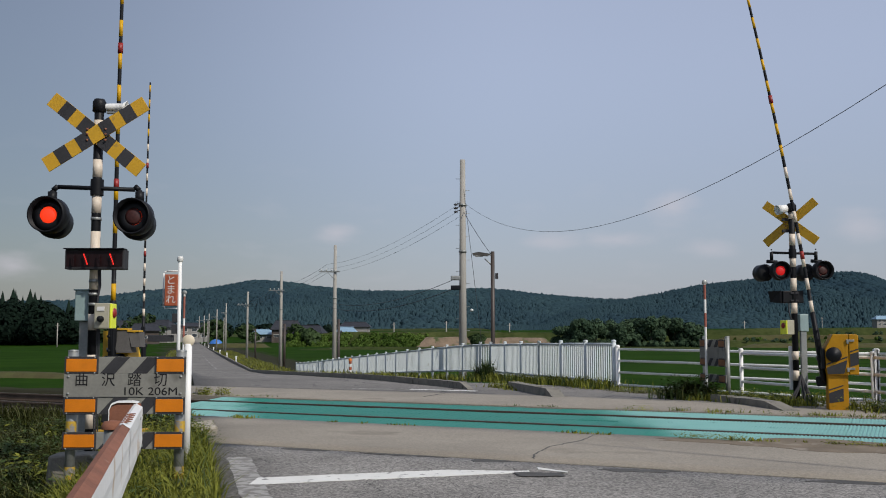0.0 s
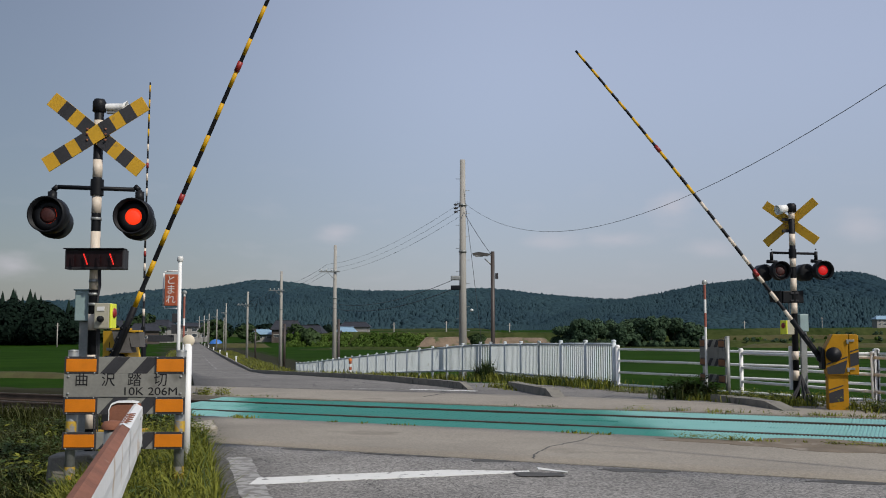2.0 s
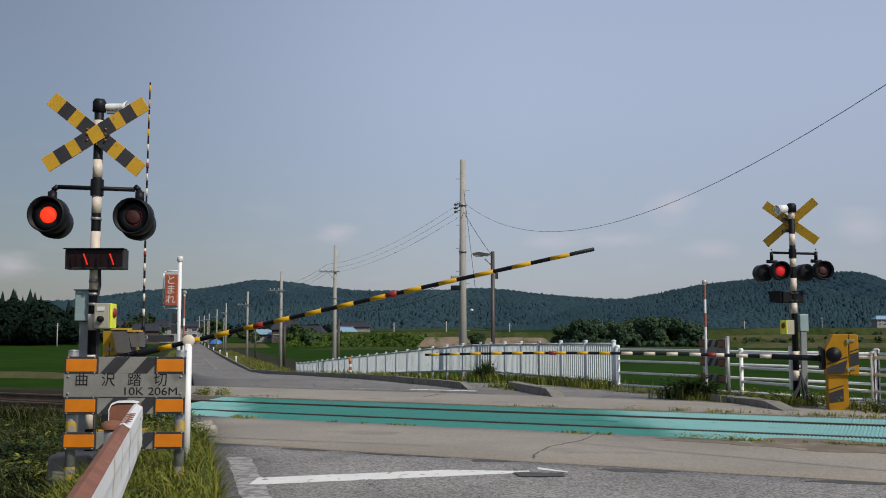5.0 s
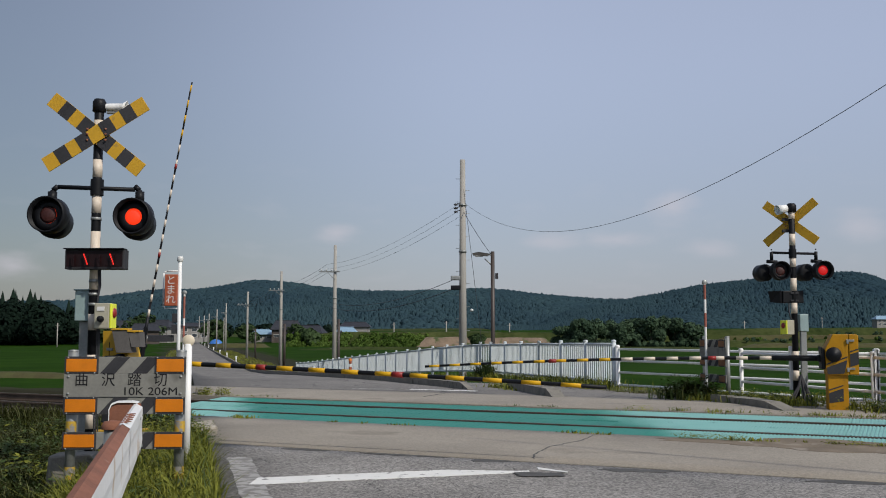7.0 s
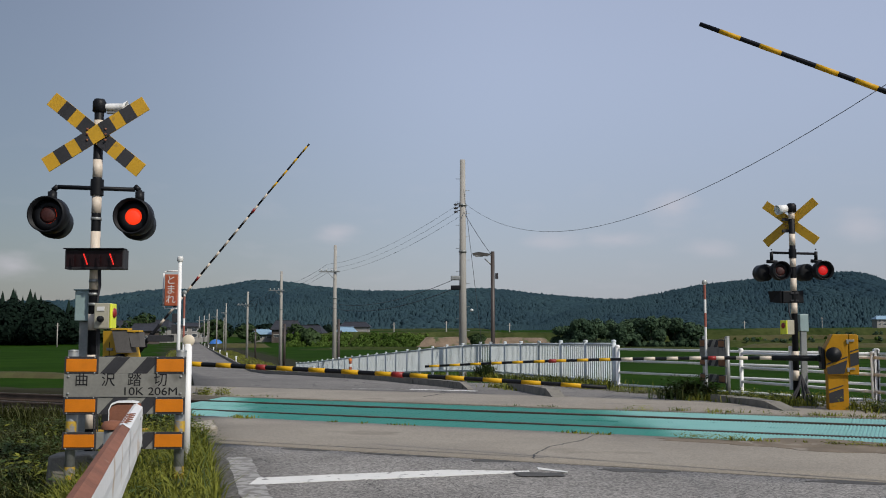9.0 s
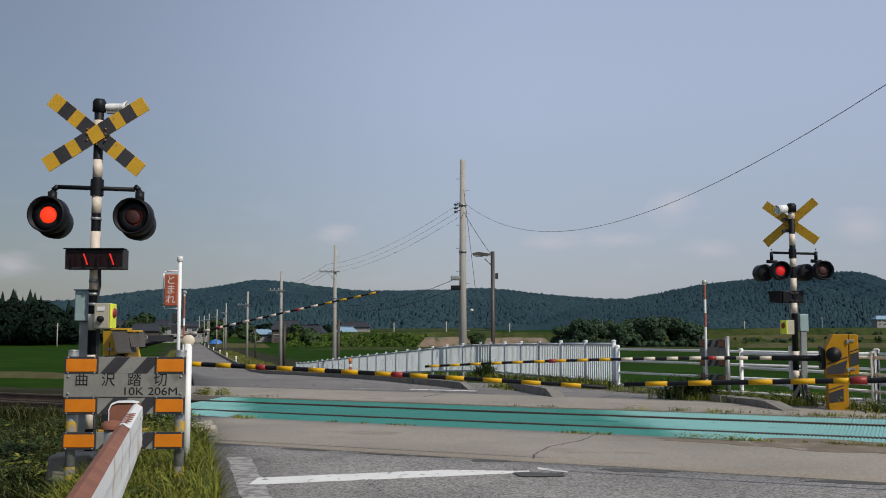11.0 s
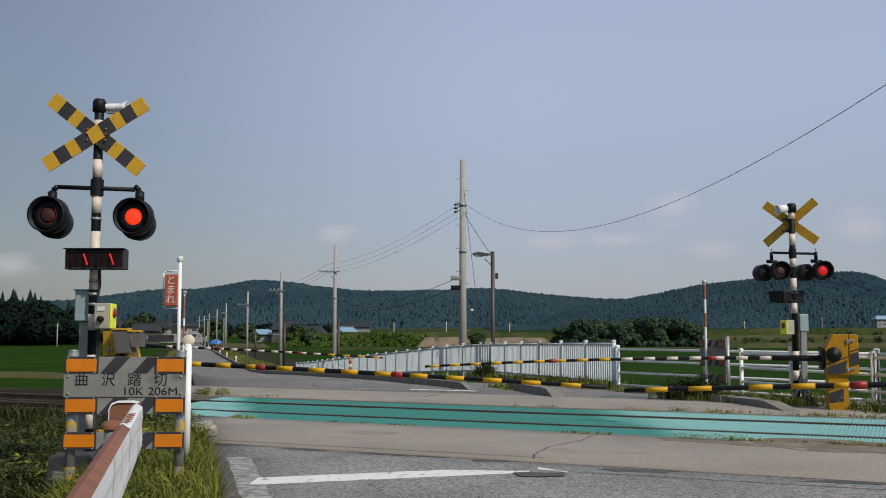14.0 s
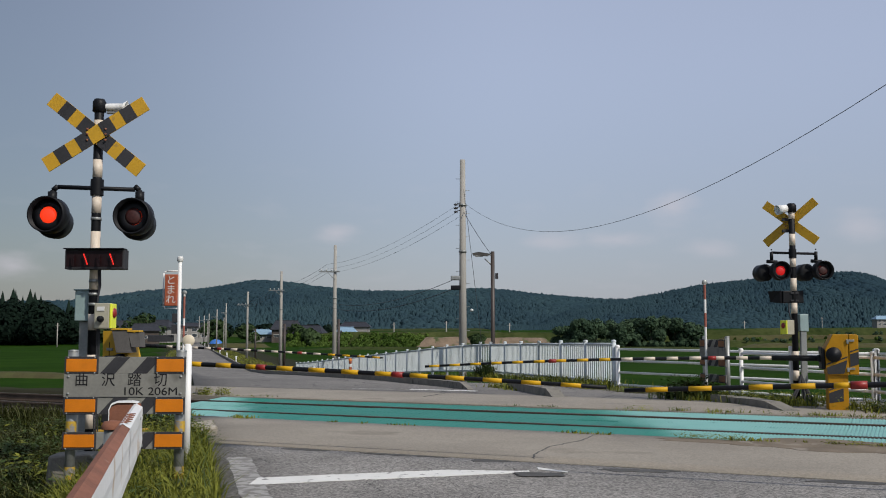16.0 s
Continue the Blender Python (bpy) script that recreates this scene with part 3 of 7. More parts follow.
def build_markings():
    build_wear()
    rows = [[(-1.68 + 0.02 * noise.noise((a * 9, 0, 0)) + a * 2.50, 8.74 + a * 0.78 + b * (0.42 - 0.30 * smooth(0.65, 1.0, a)) + 0.018 * noise.noise((a * 14, b * 3, 2)) + 0.025 * noise.noise((a * 70, b * 3, 5))) for b in (0, 1)] for a in steps(0, 1, 90)]
    tagged(new("stop_line", finish(strip(rows, road_z, 0.006, 0.004), "stop_line", PAINT_ROAD)), "chipped white stop line painted on the asphalt", "road marking", kind="structure")
    rows = [[(0.92 + a * 0.26, 9.72 - a * 0.20 + b * (0.16 - 0.1 * a)) for b in (0, 1)] for a in steps(0, 1, 8)]
    tagged(new("stop_line", finish(strip(rows, road_z, 0.006, 0.004), "stop_line", PAINT_ROAD)), "leftover scrap of the white stop line", "road marking", kind="structure")
    rows = [[road_point(a, ROAD_LEFT + 0.20 + b * 0.24 + 0.05 * noise.noise((a * 6, b * 7, 1))) for b in (0, 1)] for a in steps(3, 10.9, 50)]
    tagged(new("edge_line", finish(strip(rows, road_z, 0.005, 0.004), "edge_line", PAINT_THIN)), "almost worn-away white edge line", "road marking", kind="structure")
    rows = [[(-0.75 + a * 1.5, 22.45 - a * 0.72 + b * 0.30 + 0.04 * noise.noise((a * 15, b * 3, 1))) for b in (0, 1)] for a in steps(0, 1, 30)]
    tagged(new("stop_line", finish(strip(rows, road_z, 0.006, 0.004), "stop_line", PAINT_FAR)), "worn white stop line beyond the track", "road marking", kind="structure")
    rows = [[(-2.05 + a * 1.28, 22.52 - a * 0.06 + b * 0.26) for b in (0, 1)] for a in steps(0, 1, 20)]
    tagged(new("stop_line", finish(strip(rows, road_z, 0.006, 0.004), "stop_line", PAINT_THIN)), "faded part of the far stop line", "road marking", kind="structure")
    for k in range(12):
        a0 = 32 + k * 11
        rows = [[road_point(a, 2.6 + b * 0.13) for b in (0, 1)] for a in steps(a0, a0 + 5, 5)]
        tagged(new("centre_dash", finish(strip(rows, road_z, 0.008, 0.004), "centre_dash", PAINT_THIN)), "faded white centre dash on the road", "road marking", "centre dashes", "structure")


# ---- track ----
def rail_section(z0):
    return [(-0.06, z0 - 0.15), (0.06, z0 - 0.15), (0.06, z0 - 0.135), (0.010, z0 - 0.115), (0.010, z0 - 0.04), (0.032, z0 - 0.03), (0.032, z0 - 0.004), (0.026, z0), (-0.026, z0), (-0.032, z0 - 0.004), (-0.032, z0 - 0.03), (-0.010, z0 - 0.04), (-0.010, z0 - 0.115), (-0.06, z0 - 0.135)]


def build_track():
    track = thing("railway_track", Matrix.Identity(4), "single railway track with rusty rails crossing the road", "railway track", kind="structure")
    for k, off in enumerate((0.0, 1.067)):
        bm = bmesh.new()
        pts = [track_point(-60, off + a, z + track_z(off)) for a, z in rail_section(0.012)]
        fs = prism(bm, pts, T * 160)
        for f in fs:
            c = f.calc_center_median()
            if abs(f.normal.z) > 0.8 and c.z > track_z(off) + 0.005:
                f.material_index = 1
        part("rail", bm, [RAIL, RAIL_TOP], track, "rusty steel rail with a worn head", fix=False)
    # sleepers where the track is open
    bm = bmesh.new()
    box(bm, (0, 0, 0), (0.2, 2.0, 0.14), bevel=0.012)
    sleeper = finish(bm, "sleeper", SLEEPER)
    rot = Matrix.Rotation(math.atan2(T.y, T.x), 4, 'Z')
    for k in range(60):
        for side in (0, 1):
            a = 12.9 + k * 0.62 if side == 0 else -4.2 - k * 0.62
            if side and k > 16:
                continue
            ob = new("sleeper", sleeper)
            ob.parent = track
            ob.matrix_basis = Matrix.Translation(track_point(a, 0.53, -0.15)) @ rot
    for a0, a1 in ((12.4, 100), (-60, -3.6)):
        rows = [[track_point(a, c) for c in (-1.9, -1.2, -0.2, 0.5, 1.2, 2.2, 2.9)] for a in steps(a0, a1, 40)]

        def bed(x, y):
            c = Vector((x, y, 0)).dot(N) - NEAR_RAIL - 0.53
            return -0.11 - 0.35 * smooth(1.2, 2.4, abs(c))
        tagged(new("ballast_bed", finish(strip(rows, bed, 0.0, 0.6), "ballast_bed", BALLAST)), "brown gravel ballast bed under the rails", "ballast", kind="structure")
    # crossing panels between and beside the rails
    deck = thing("crossing_deck", Matrix.Identity(4), "green rubber crossing panels with pale ribbed ends", "crossing deck", kind="structure")
    length = 0.62
    for lo, hi in ((-0.66, -0.045), (0.095, 0.53), (0.534, 0.975), (1.115, 1.62)):
        for pale in (0, 1):
            bm = bmesh.new()
            box(bm, (0, (lo + hi) / 2, -0.06), (length - 0.003, hi - lo, 0.11), bevel=0.003)
            if pale:
                for i in range(13):
                    box(bm, (-0.286 + i * 0.0477, (lo + hi) / 2, -0.003), (0.020, hi - lo - 0.01, 0.012))
            else:
                for i in range(5):
                    box(bm, (-0.24 + i * 0.12, (lo + hi) / 2, -0.0045), (0.03, hi - lo - 0.05, 0.004))
            me = finish(bm, "panel", GREEN)
            for k in range(26):
                a = -3.3 + (k + 0.5) * length
                lim_r = 4.3 + 0.85 * lo
                lim_l = 11.2
                if (a < lim_r or a > lim_l) != bool(pale) or a > 12.4:
                    continue
                m = Matrix(((T.x, N.x, 0, 0), (T.y, N.y, 0, 0), (0, 0, 1, 0), (0, 0, 0, 1)))
                o = track_point(a, 0, random.uniform(-0.003, 0.003))
                tilt = Matrix.Rotation(math.atan(0.066), 4, 'X')
                ob = new("panel", me)
                ob.parent = deck
                ob.matrix_basis = Matrix.Translation(o) @ m @ tilt
    bm = bmesh.new()
    for off in (0.0, 1.067):
        pts = [track_point(-3.5, off + c, track_z(off) + z) for c, z in ((-0.05, -0.13), (0.1, -0.13), (0.1, -0.09), (-0.05, -0.09))]
        prism(bm, pts, T * 16)
    part("flangeway", bm, CHARCOAL, deck)


build_ground()
build_roads()
build_markings()
build_track()


# ---- kerbs ----
def kerb(points, name, label, h=0.15, w=0.16, slope_end=False):
    """Kerb stones laid end to end along a line; each stone is a piece of its own."""
    root = thing(name, Matrix.Identity(4), label, "kerb", kind="structure")
    for (a, b) in zip(points, points[1:]):
        a, b = Vector((*a, road_z(*a))), Vector((*b, road_z(*b)))
        n = max(1, round((b - a).length / (0.6 if (b - a).length < 12 else 2.0)))
        d = (b - a) / n
        for i in range(n):
            p, q = a + d * i, a + d * (i + 1)
            u = (q - p).normalized()
            v = Vector((-u.y, u.x, 0)).normalized() * w / 2
            e = u * 0.006
            bm = bmesh.new()
            h0 = h1 = h
            if slope_end and i == n - 1 and b[:2] == Vector((*points[-1], 0))[:2]:
                h1 = 0.02
            lo = [p + e - v, q - e - v, q - e + v, p + e + v]
            tops = [(p + e - v * 0.85, h0), (q - e - v * 0.85, h1), (q - e + v * 0.85, h1), (p + e + v * 0.85, h0)]
            vs = [bm.verts.new(c - Vector((0, 0, 0.12))) for c in lo] + [bm.verts.new(c + Vector((0, 0, hh + random.uniform(-0.008, 0.008)))) for c, hh in tops]
            for f in ((0, 3, 2, 1), (4, 5, 6, 7), (0, 1, 5, 4), (1, 2, 6, 5), (2, 3, 7, 6), (3, 0, 4, 7)):
                bm.faces.new([vs[k] for k in f])
            part("kerb_stone", bm, KERB, root)


def sd(d, s):
    """A point abreast of distance d along N (from the camera) and s across the road."""
    return meet(d - NEAR_RAIL, s)


kerb([sd(200, 5.15), sd(64, 5.15), sd(40, 5.15), sd(29, 5.25), (-2.0, 29.9), (-1.0, 27.0), (-0.07, 24.8), (0.62, 22.7)], "kerb_road", "weathered concrete kerb along the far road", h=0.16, slope_end=True)
kerb([(1.66, 23.7), (1.95, 21.2), (2.2, 19.1)], "kerb_island", "short weathered kerb with a sloping end", h=0.16, w=0.3, slope_end=True)
kerb([(5.0, 18.3), (5.25, 16.9), (5.42, 15.6)], "kerb_signal", "weathered concrete kerb before the weeds", h=0.12, w=0.3, slope_end=True)


# ---- poles and wires ----
def utility_pole(x, y, z, h, r=0.16, arm=0.0, label="grey concrete utility pole"):
    root = thing("utility_pole", pose(x, y, z), label + " beside the road", "utility pole", "utility poles")
    bm = bmesh.new()
    tube(bm, (0, 0, -0.5), (0, 0, h), r, r * 0.62, 14)
    part("shaft", bm, POLE, root)
    for i in range(int((h - 2.2) / 0.45) if y < 70 else 0):
        zz = 2.0 + i * 0.45
        a = 0 if i % 2 else math.pi
        bm = bmesh.new()
        tube(bm, (0, 0, zz), (math.cos(a) * (r + 0.10), math.sin(a) * 0.05, zz), 0.009, seg=5)
        part("climbing_step", bm, GALV, root)
    for zz in (h * 0.60, h * 0.80):
        bm = bmesh.new()
        tube(bm, (0, 0, zz), (0, 0, zz + 0.08), r * 0.92, r * 0.92, 14)
        part("steel_band", bm, GALV, root)
    if arm:
        bm = bmesh.new()
        box(bm, (-arm / 2 + 0.15, -r, h * arm_at), (arm + 0.3, 0.08, 0.08))
        part("crossarm", bm, GALV, root)
        for k in range(3):
            bm = bmesh.new()
            lathe(bm, [(0, 0), (0.05, 0.0), (0.03, 0.06), (0.055, 0.07), (0.03, 0.13), (0.0, 0.15)], (-arm * (k + 0.6) / 3, -r, h * arm_at + 0.04), (-arm * (k + 0.6) / 3, -r, h * arm_at + 1), 8)
            part("insulator", bm, LAMP_WHITE, root)
        bm = bmesh.new()
        tube(bm, (-arm * 0.5, -r, h * arm_at), (0, -r * 0.8, h * arm_at - 0.5), 0.02, seg=6)
        part("brace", bm, GALV, root)
    return root


arm_at = 0.80
POLES = [(0.76, 38.2, -1.0, 9.05, 0.165, 0.0), (-6.9, 63.5, -1.6, 8.6, 0.15, 1.0), (-14.4, 88.6, -1.65, 8.55, 0.17, 1.1), (-25.0, 127.5, -1.75, 8.5, 0.17, 1.3), (-38.4, 176.5, -1.75, 8.5, 0.17, 0.8), (-48.5, 214, -1.75, 8.4, 0.17, 1.2), (-60.5, 258, -1.75, 8.4, 0.17, 1.2), (-72.5, 303, -0.6, 7.6, 0.17, 1.2), (-86, 352, 0.4, 7.2, 0.17, 1.2)]
for q in POLES:
    utility_pole(*q)
for q in [(-53.5, 236, -1.75, 6.6, 0.13, 0.0), (-66, 280, -1.2, 6.4, 0.13, 0.0), (-45.0, 205, -1.75, 6.5, 0.13, 0.0)]:
    utility_pole(*q, label="slim wooden-grey service pole")


def wire(name, a, b, sag, r=0.012, label="sagging black overhead cable", n=40):
    a, b = Vector(a), Vector(b)
    bm = bmesh.new()
    prev = None
    for i in range(n + 1):
        t = i / n
        p = a.lerp(b, t) - Vector((0, 0, sag * 4 * t * (1 - t)))
        if prev is not None:
            tube(bm, prev, p, r, r, 5, caps=False)
        prev = p
    lone(name, bm, WIRE, label, "cable", "overhead cables")


# ---- hills ----
LEFT_RIDGE = [(-2600, 20), (-900, 50), (-500, 34), (-375, 35.7), (-335, 41.4), (-278, 48.3), (-255, 46.6), (-220, 51.2), (-192, 57.5), (-163, 55.2), (-128, 50.6), (-83, 45.5), (-48, 46), (-2, 46.6), (38, 48.9), (67, 47.2), (95, 42.6), (124, 39.7), (181, 36.3), (267, 35.1), (500, 38), (900, 30)]
RIGHT_RIDGE = [(60, 2), (79, 11.2), (97, 20.1), (119, 24.6), (142, 28.2), (164, 32.3), (187, 37.6), (209, 42.1), (245, 45.3), (276, 48), (312, 50.4), (324, 48.6), (334, 44.5), (342, 39.5), (352, 33), (375, 25), (420, 15), (600, 3)]


def hill(name, ridge, y0, depth, x0, x1, label, step):
    xs = steps(x0, x1, int((x1 - x0) / step))
    prof = [(-1.0, 0.0), (-0.72, 0.30), (-0.45, 0.60), (-0.2, 0.88), (0.0, 1.0), (0.3, 0.85), (0.7, 0.45), (1.0, 0.0)]
    verts, faces = [], []
    for p, k in prof:
        for x in xs:
            h = lerp_table(ridge, x) - 6.5
            w = 1 + 0.25 * noise.noise((x * 0.008, p * 2, 7))
            verts.append((x + 20 * p * noise.noise((x * 0.01, 5, 5)), y0 + p * depth, max(0, h) * k * (w if -1 < p < 0 else 1) + 3 - (3 if abs(p) == 1 else 0)))
    m = len(xs)
    for j in range(len(prof) - 1):
        for i in range(m - 1):
            a = j * m + i
            faces.append((a, a + 1, a + m + 1, a + m))
    ob = new(name, sheet_mesh(name, verts, faces, HAZED_FOREST, smooth=True))
    tagged(ob, label, "hill", kind="structure")
    return verts, m


def conifers(name, seats, label, mat, lo, hi, fat, seg=5, cat="forest", sunk=0.0, round_share=0.0):
    """Many trees too far off to count: ragged cones, and rounded crowns in stands of their own."""
    verts, faces = [], []
    rnd = random.Random(len(seats))
    for x, y, z in seats:
        broad = noise.noise((x * 0.013, y * 0.013, z * 0.03)) + rnd.uniform(-0.25, 0.25) > 0.55 - round_share
        h = rnd.uniform(lo, hi) * (0.8 if broad else 1.0) * (1 + 0.25 * noise.noise((x * 0.03, y * 0.03, 8)))
        r = h * fat * rnd.uniform(0.7, 1.3) * (1.5 if broad else 1.0)
        z -= sunk * h
        turn = rnd.uniform(0, 6.3)
        lean = rnd.uniform(-0.04, 0.04) * h
        rings = ((0.2, 0.85), (0.55, 1.0), (0.85, 0.6)) if broad else ((0.0, 1.0), (0.36, 0.72), (0.70, 0.36))
        b = len(verts)
        for up, rr in rings:
            for i in range(seg):
                a = turn + 2 * math.pi * (i + up) / seg
                k = rr * r * rnd.uniform(0.75, 1.2)
                verts.append((x + lean * up + k * math.cos(a), y + k * math.sin(a), z + h * (up + rnd.uniform(-0.03, 0.05))))
        verts.append((x + lean, y, z + h))
        for j in range(2):
            for i in range(seg):
                faces.append((b + j * seg + i, b + j * seg + (i + 1) % seg, b + (j + 1) * seg + (i + 1) % seg, b + (j + 1) * seg + i))
        for i in range(seg):
            faces.append((b + 2 * seg + i, b + 2 * seg + (i + 1) % seg, b + 3 * seg))
    ob = new(name, sheet_mesh(name, verts, faces, mat, smooth=True))
    return tagged(ob, label, cat, kind="stuff")


def on_hill(verts, m, count, seed, front=True):
    rnd = random.Random(seed)
    rows = len(verts) // m
    out = []
    for _ in range(count):
        j = rnd.randrange(0, min(rows - 1, 5 if front else rows - 1))
        i = rnd.randrange(0, m - 1)
        u, v = rnd.random(), rnd.random()
        a, b, c, d = (Vector(verts[k]) for k in (j * m + i, j * m + i + 1, (j + 1) * m + i + 1, (j + 1) * m + i))
        p = (a * (1 - u) + b * u) * (1 - v) + (d * (1 - u) + c * u) * v
        out.append((p.x, p.y, p.z))
    return out


hv, hm = hill("hill_left", LEFT_RIDGE, 1010, 240, -900, 900, "long low hill covered with dark cedar forest", 15)
conifers("cedar_forest", on_hill(hv, hm, 52000, 3), "dense dark cedar forest on the long hill, haze blue in its colour", HAZED_FOREST, 5.5, 9.0, 0.48, sunk=0.42, round_share=0.55)
hv, hm = hill("hill_right", RIGHT_RIDGE, 790, 170, 30, 620, "nearer wooded hill with a steep shoulder", 10)
conifers("cedar_forest", on_hill(hv, hm, 30000, 4), "dense cedar forest on the nearer hill, haze blue in its colour", HAZED_FOREST, 4.5, 7.8, 0.44, sunk=0.40, round_share=0.3)

# ---- crossing furniture ----
def text_mesh(body, size, name, mat, depth=0.0015):
    cu = bpy.data.curves.new(name, 'FONT')
    cu.body, cu.size, cu.align_x, cu.align_y = body, size, 'CENTER', 'CENTER'
    cu.extrude = depth
    tmp = bpy.data.objects.new(name, cu)
    scene.collection.objects.link(tmp)
    me = bpy.data.meshes.new_from_object(tmp.evaluated_get(bpy.context.evaluated_depsgraph_get()))
    bpy.data.objects.remove(tmp)
    me.materials.clear()
    me.materials.append(mat)
    return me


def lettering(body, size, mat, parent, at, label="", sx=1.0):
    ob = new("lettering", text_mesh(body, size, "lettering", mat))
    ob.parent = parent
    ob.matrix_basis = at @ Matrix.Diagonal((sx, 1, 1, 1))
    return tagged(ob, label)


FACE = Matrix.Rotation(radians(90), 4, 'X')     # writing in the x-z plane, read from -y


def banded_pole(h, r, bands, parent, name="mast"):
    """A black pole with pale bands; bands: (from, to, index) up the pole; 0 pale, 1 black."""
    bm = bmesh.new()
    lathe(bm, [(0, 0), (r, 0), (r, h), (r * 0.7, h + 0.02), (0, h + 0.025)], (0, 0, 0), (0, 0, 1), 18)
    mast = part(name, bm, BLACK, parent, "black pole with cream bands", fix=False)
    for a, b, i in bands:
        if i == 0:
            bm = bmesh.new()
            tube(bm, (0, 0, a), (0, 0, b), r + 0.0012, r + 0.0012, 18)
            part("band", bm, CREAM, mast, "cream painted band")
    return mast


LENS_Y = -0.085


def lamp_head(parent, at, lit_mat, depth=0.17, r=0.183, lens_r=0.082):
    """A hooded warning lamp looking along -y of its own space. Returns the lens, which turns."""
    bm = bmesh.new()
    lathe(bm, [(0, 0.03), (r * 0.6, 0.03), (r * 0.95, 0.015), (r, 0.0), (r * 0.98, -depth), (r * 0.90, -depth), (r * 0.88, 0.012), (0, 0.012)], (0, 0, 0), (0, 1, 0), 32)
    head = part("lamp_head", bm, BLACK, parent, "black hooded warning lamp", at=at, fix=False)
    bm = bmesh.new()
    lathe(bm, [(0, -0.022), (lens_r * 0.7, -0.018), (lens_r, -0.006), (lens_r, 0.0)], (0, 0, 0), (0, 1, 0), 24, mi=0)
    lathe(bm, [(lens_r, 0.0), (lens_r, 0.006), (lens_r * 0.7, 0.018), (0, 0.022)], (0, 0, 0), (0, 1, 0), 24, mi=1)
    lens = part("lens", bm, [lit_mat, LENS_DARK], head, "round red signal lens", fix=False)
    lens.location = (0, LENS_Y, 0)
    bm = bmesh.new()
    lathe(bm, [(lens_r + 0.002, LENS_Y - 0.004), (lens_r + 0.012, LENS_Y - 0.008), (r * 0.885, LENS_Y), (r * 0.885, LENS_Y + 0.01), (lens_r + 0.002, LENS_Y + 0.004)], (0, 0, 0), (0, 1, 0), 28)
    part("reflector_ring", bm, BLACK, head, "black ring round the lens", fix=False)
    return lens


def crossbuck(parent, z, y, stripes, tilt=0.0, w=0.155, yaw=0.0, spread=34.7, length=1.2):
    for sgn in (1, -1):
        ang = radians(tilt + spread * sgn)
        bm = bmesh.new()
        box(bm, (0, 0, 0), (length, 0.012, w), bevel=0.002)
        at = Matrix.Translation((0, y, z)) @ Matrix.Rotation(radians(yaw), 4, 'Z') @ Matrix.Translation((0, 0.016 if sgn > 0 else 0, 0)) @ Matrix.Rotation(ang, 4, 'Y')
        blade = part("blade", bm, YELLOW, parent, "yellow blade with dark stripes" if stripes else "plain yellow back of the blade", at=at)
        for a, b in ((-0.445, -0.315), (-0.20, -0.07), (0.07, 0.20), (0.315, 0.445)) if stripes else ():
            bm = bmesh.new()
            box(bm, ((a + b) / 2, -0.0065, 0), (b - a, 0.004, w - 0.002))
            part("stripe", bm, CHARCOAL, blade, "dark grey stripe")
    for dx in (-0.09, 0.09):
        for dz in (-0.06, 0, 0.05):
            bm = bmesh.new()
            lathe(bm, [(0.012, 0), (0.012, 0.01), (0, 0.014)], (0, 0, 0), (0, -1, 0), 8)
            part("bolt", bm, RUST, parent, at=pose(dx + 0.01, y - 0.006, z + dz))


def arm_and_lamps(parent, z, half, drop, lit, yaw, heads_back=True):
    """The cross tube with a hanging pair of lamps at either end. Returns the two lenses facing -y."""
    bm = bmesh.new()
    tube(bm, (-half, -0.02, z + 0.004), (half, -0.02, z - 0.024), 0.022, seg=12)
    lathe(bm, [(0.064, -0.08), (0.064, 0.08)], (0, 0, z), (0, 0, z + 1), 18)
    for s in (-1, 1):
        tube(bm, (s * half, -0.02, z + 0.01), (s * (half + 0.045), -0.02, z - 0.03), 0.026, seg=10)
        tube(bm, (s * (half + 0.045), -0.02, z - 0.03), (s * (half + 0.05), -0.02, z - drop + 0.16), 0.026, seg=10)
        tube(bm, (s * (half + 0.05), -0.02, z - drop + 0.23), (s * (half + 0.05), -0.02, z - drop + 0.12), 0.045, seg=12)
    part("lamp_arm", bm, BLACK, parent, "black tube carrying the lamps")
    out = []
    for s in (-1, 1):
        c = Matrix.Translation((s * (half + 0.05) - (0.03 if s > 0 else 0.0), -0.02, z - drop - (0.03 if s > 0 else 0.012))) @ Matrix.Rotation(radians(yaw), 4, 'Z')
        out.append(lamp_head(parent, c @ pose(0, 0.0, 0), lit))
        if heads_back:
            lamp_head(parent, c @ pose(-0.02, 0.08, -0.05, 0, 0, 180), LENS_DARK, r=0.165, depth=0.13)
    return out


def emergency_box(parent, at):
    bm = bmesh.new()
    box(bm, (0, 0, 0), (0.15, 0.16, 0.25), bevel=0.012)
    body = part("button_box", bm, BEIGE, parent, "beige emergency button box", at=at)
    bm = bmesh.new()
    box(bm, (0.085, 0, 0), (0.02, 0.165, 0.24), bevel=0.004)
    part("face_plate", bm, LIME, body, "fluorescent yellow plate")
    bm = bmesh.new()
    lathe(bm, [(0, 0.022), (0.03, 0.02), (0.045, 0.012), (0.05, 0.0)], (0.095, 0, 0.03), (1.0, 0, 0.03), 16)
    part("push_button", bm, RODRED, body, "red push button")
    bm = bmesh.new()
    box(bm, (-0.01, -0.083, 0.07), (0.07, 0.008, 0.04))
    part("name_plate", bm, LAMP_WHITE, body)
    bm = bmesh.new()
    lathe(bm, [(0.03, 0.0), (0.03, 0.05), (0.018, 0.06), (0, 0.06)], (-0.005, -0.08, -0.03), (-0.005, -1, -0.03), 12)
    part("lock", bm, BLACK, body)


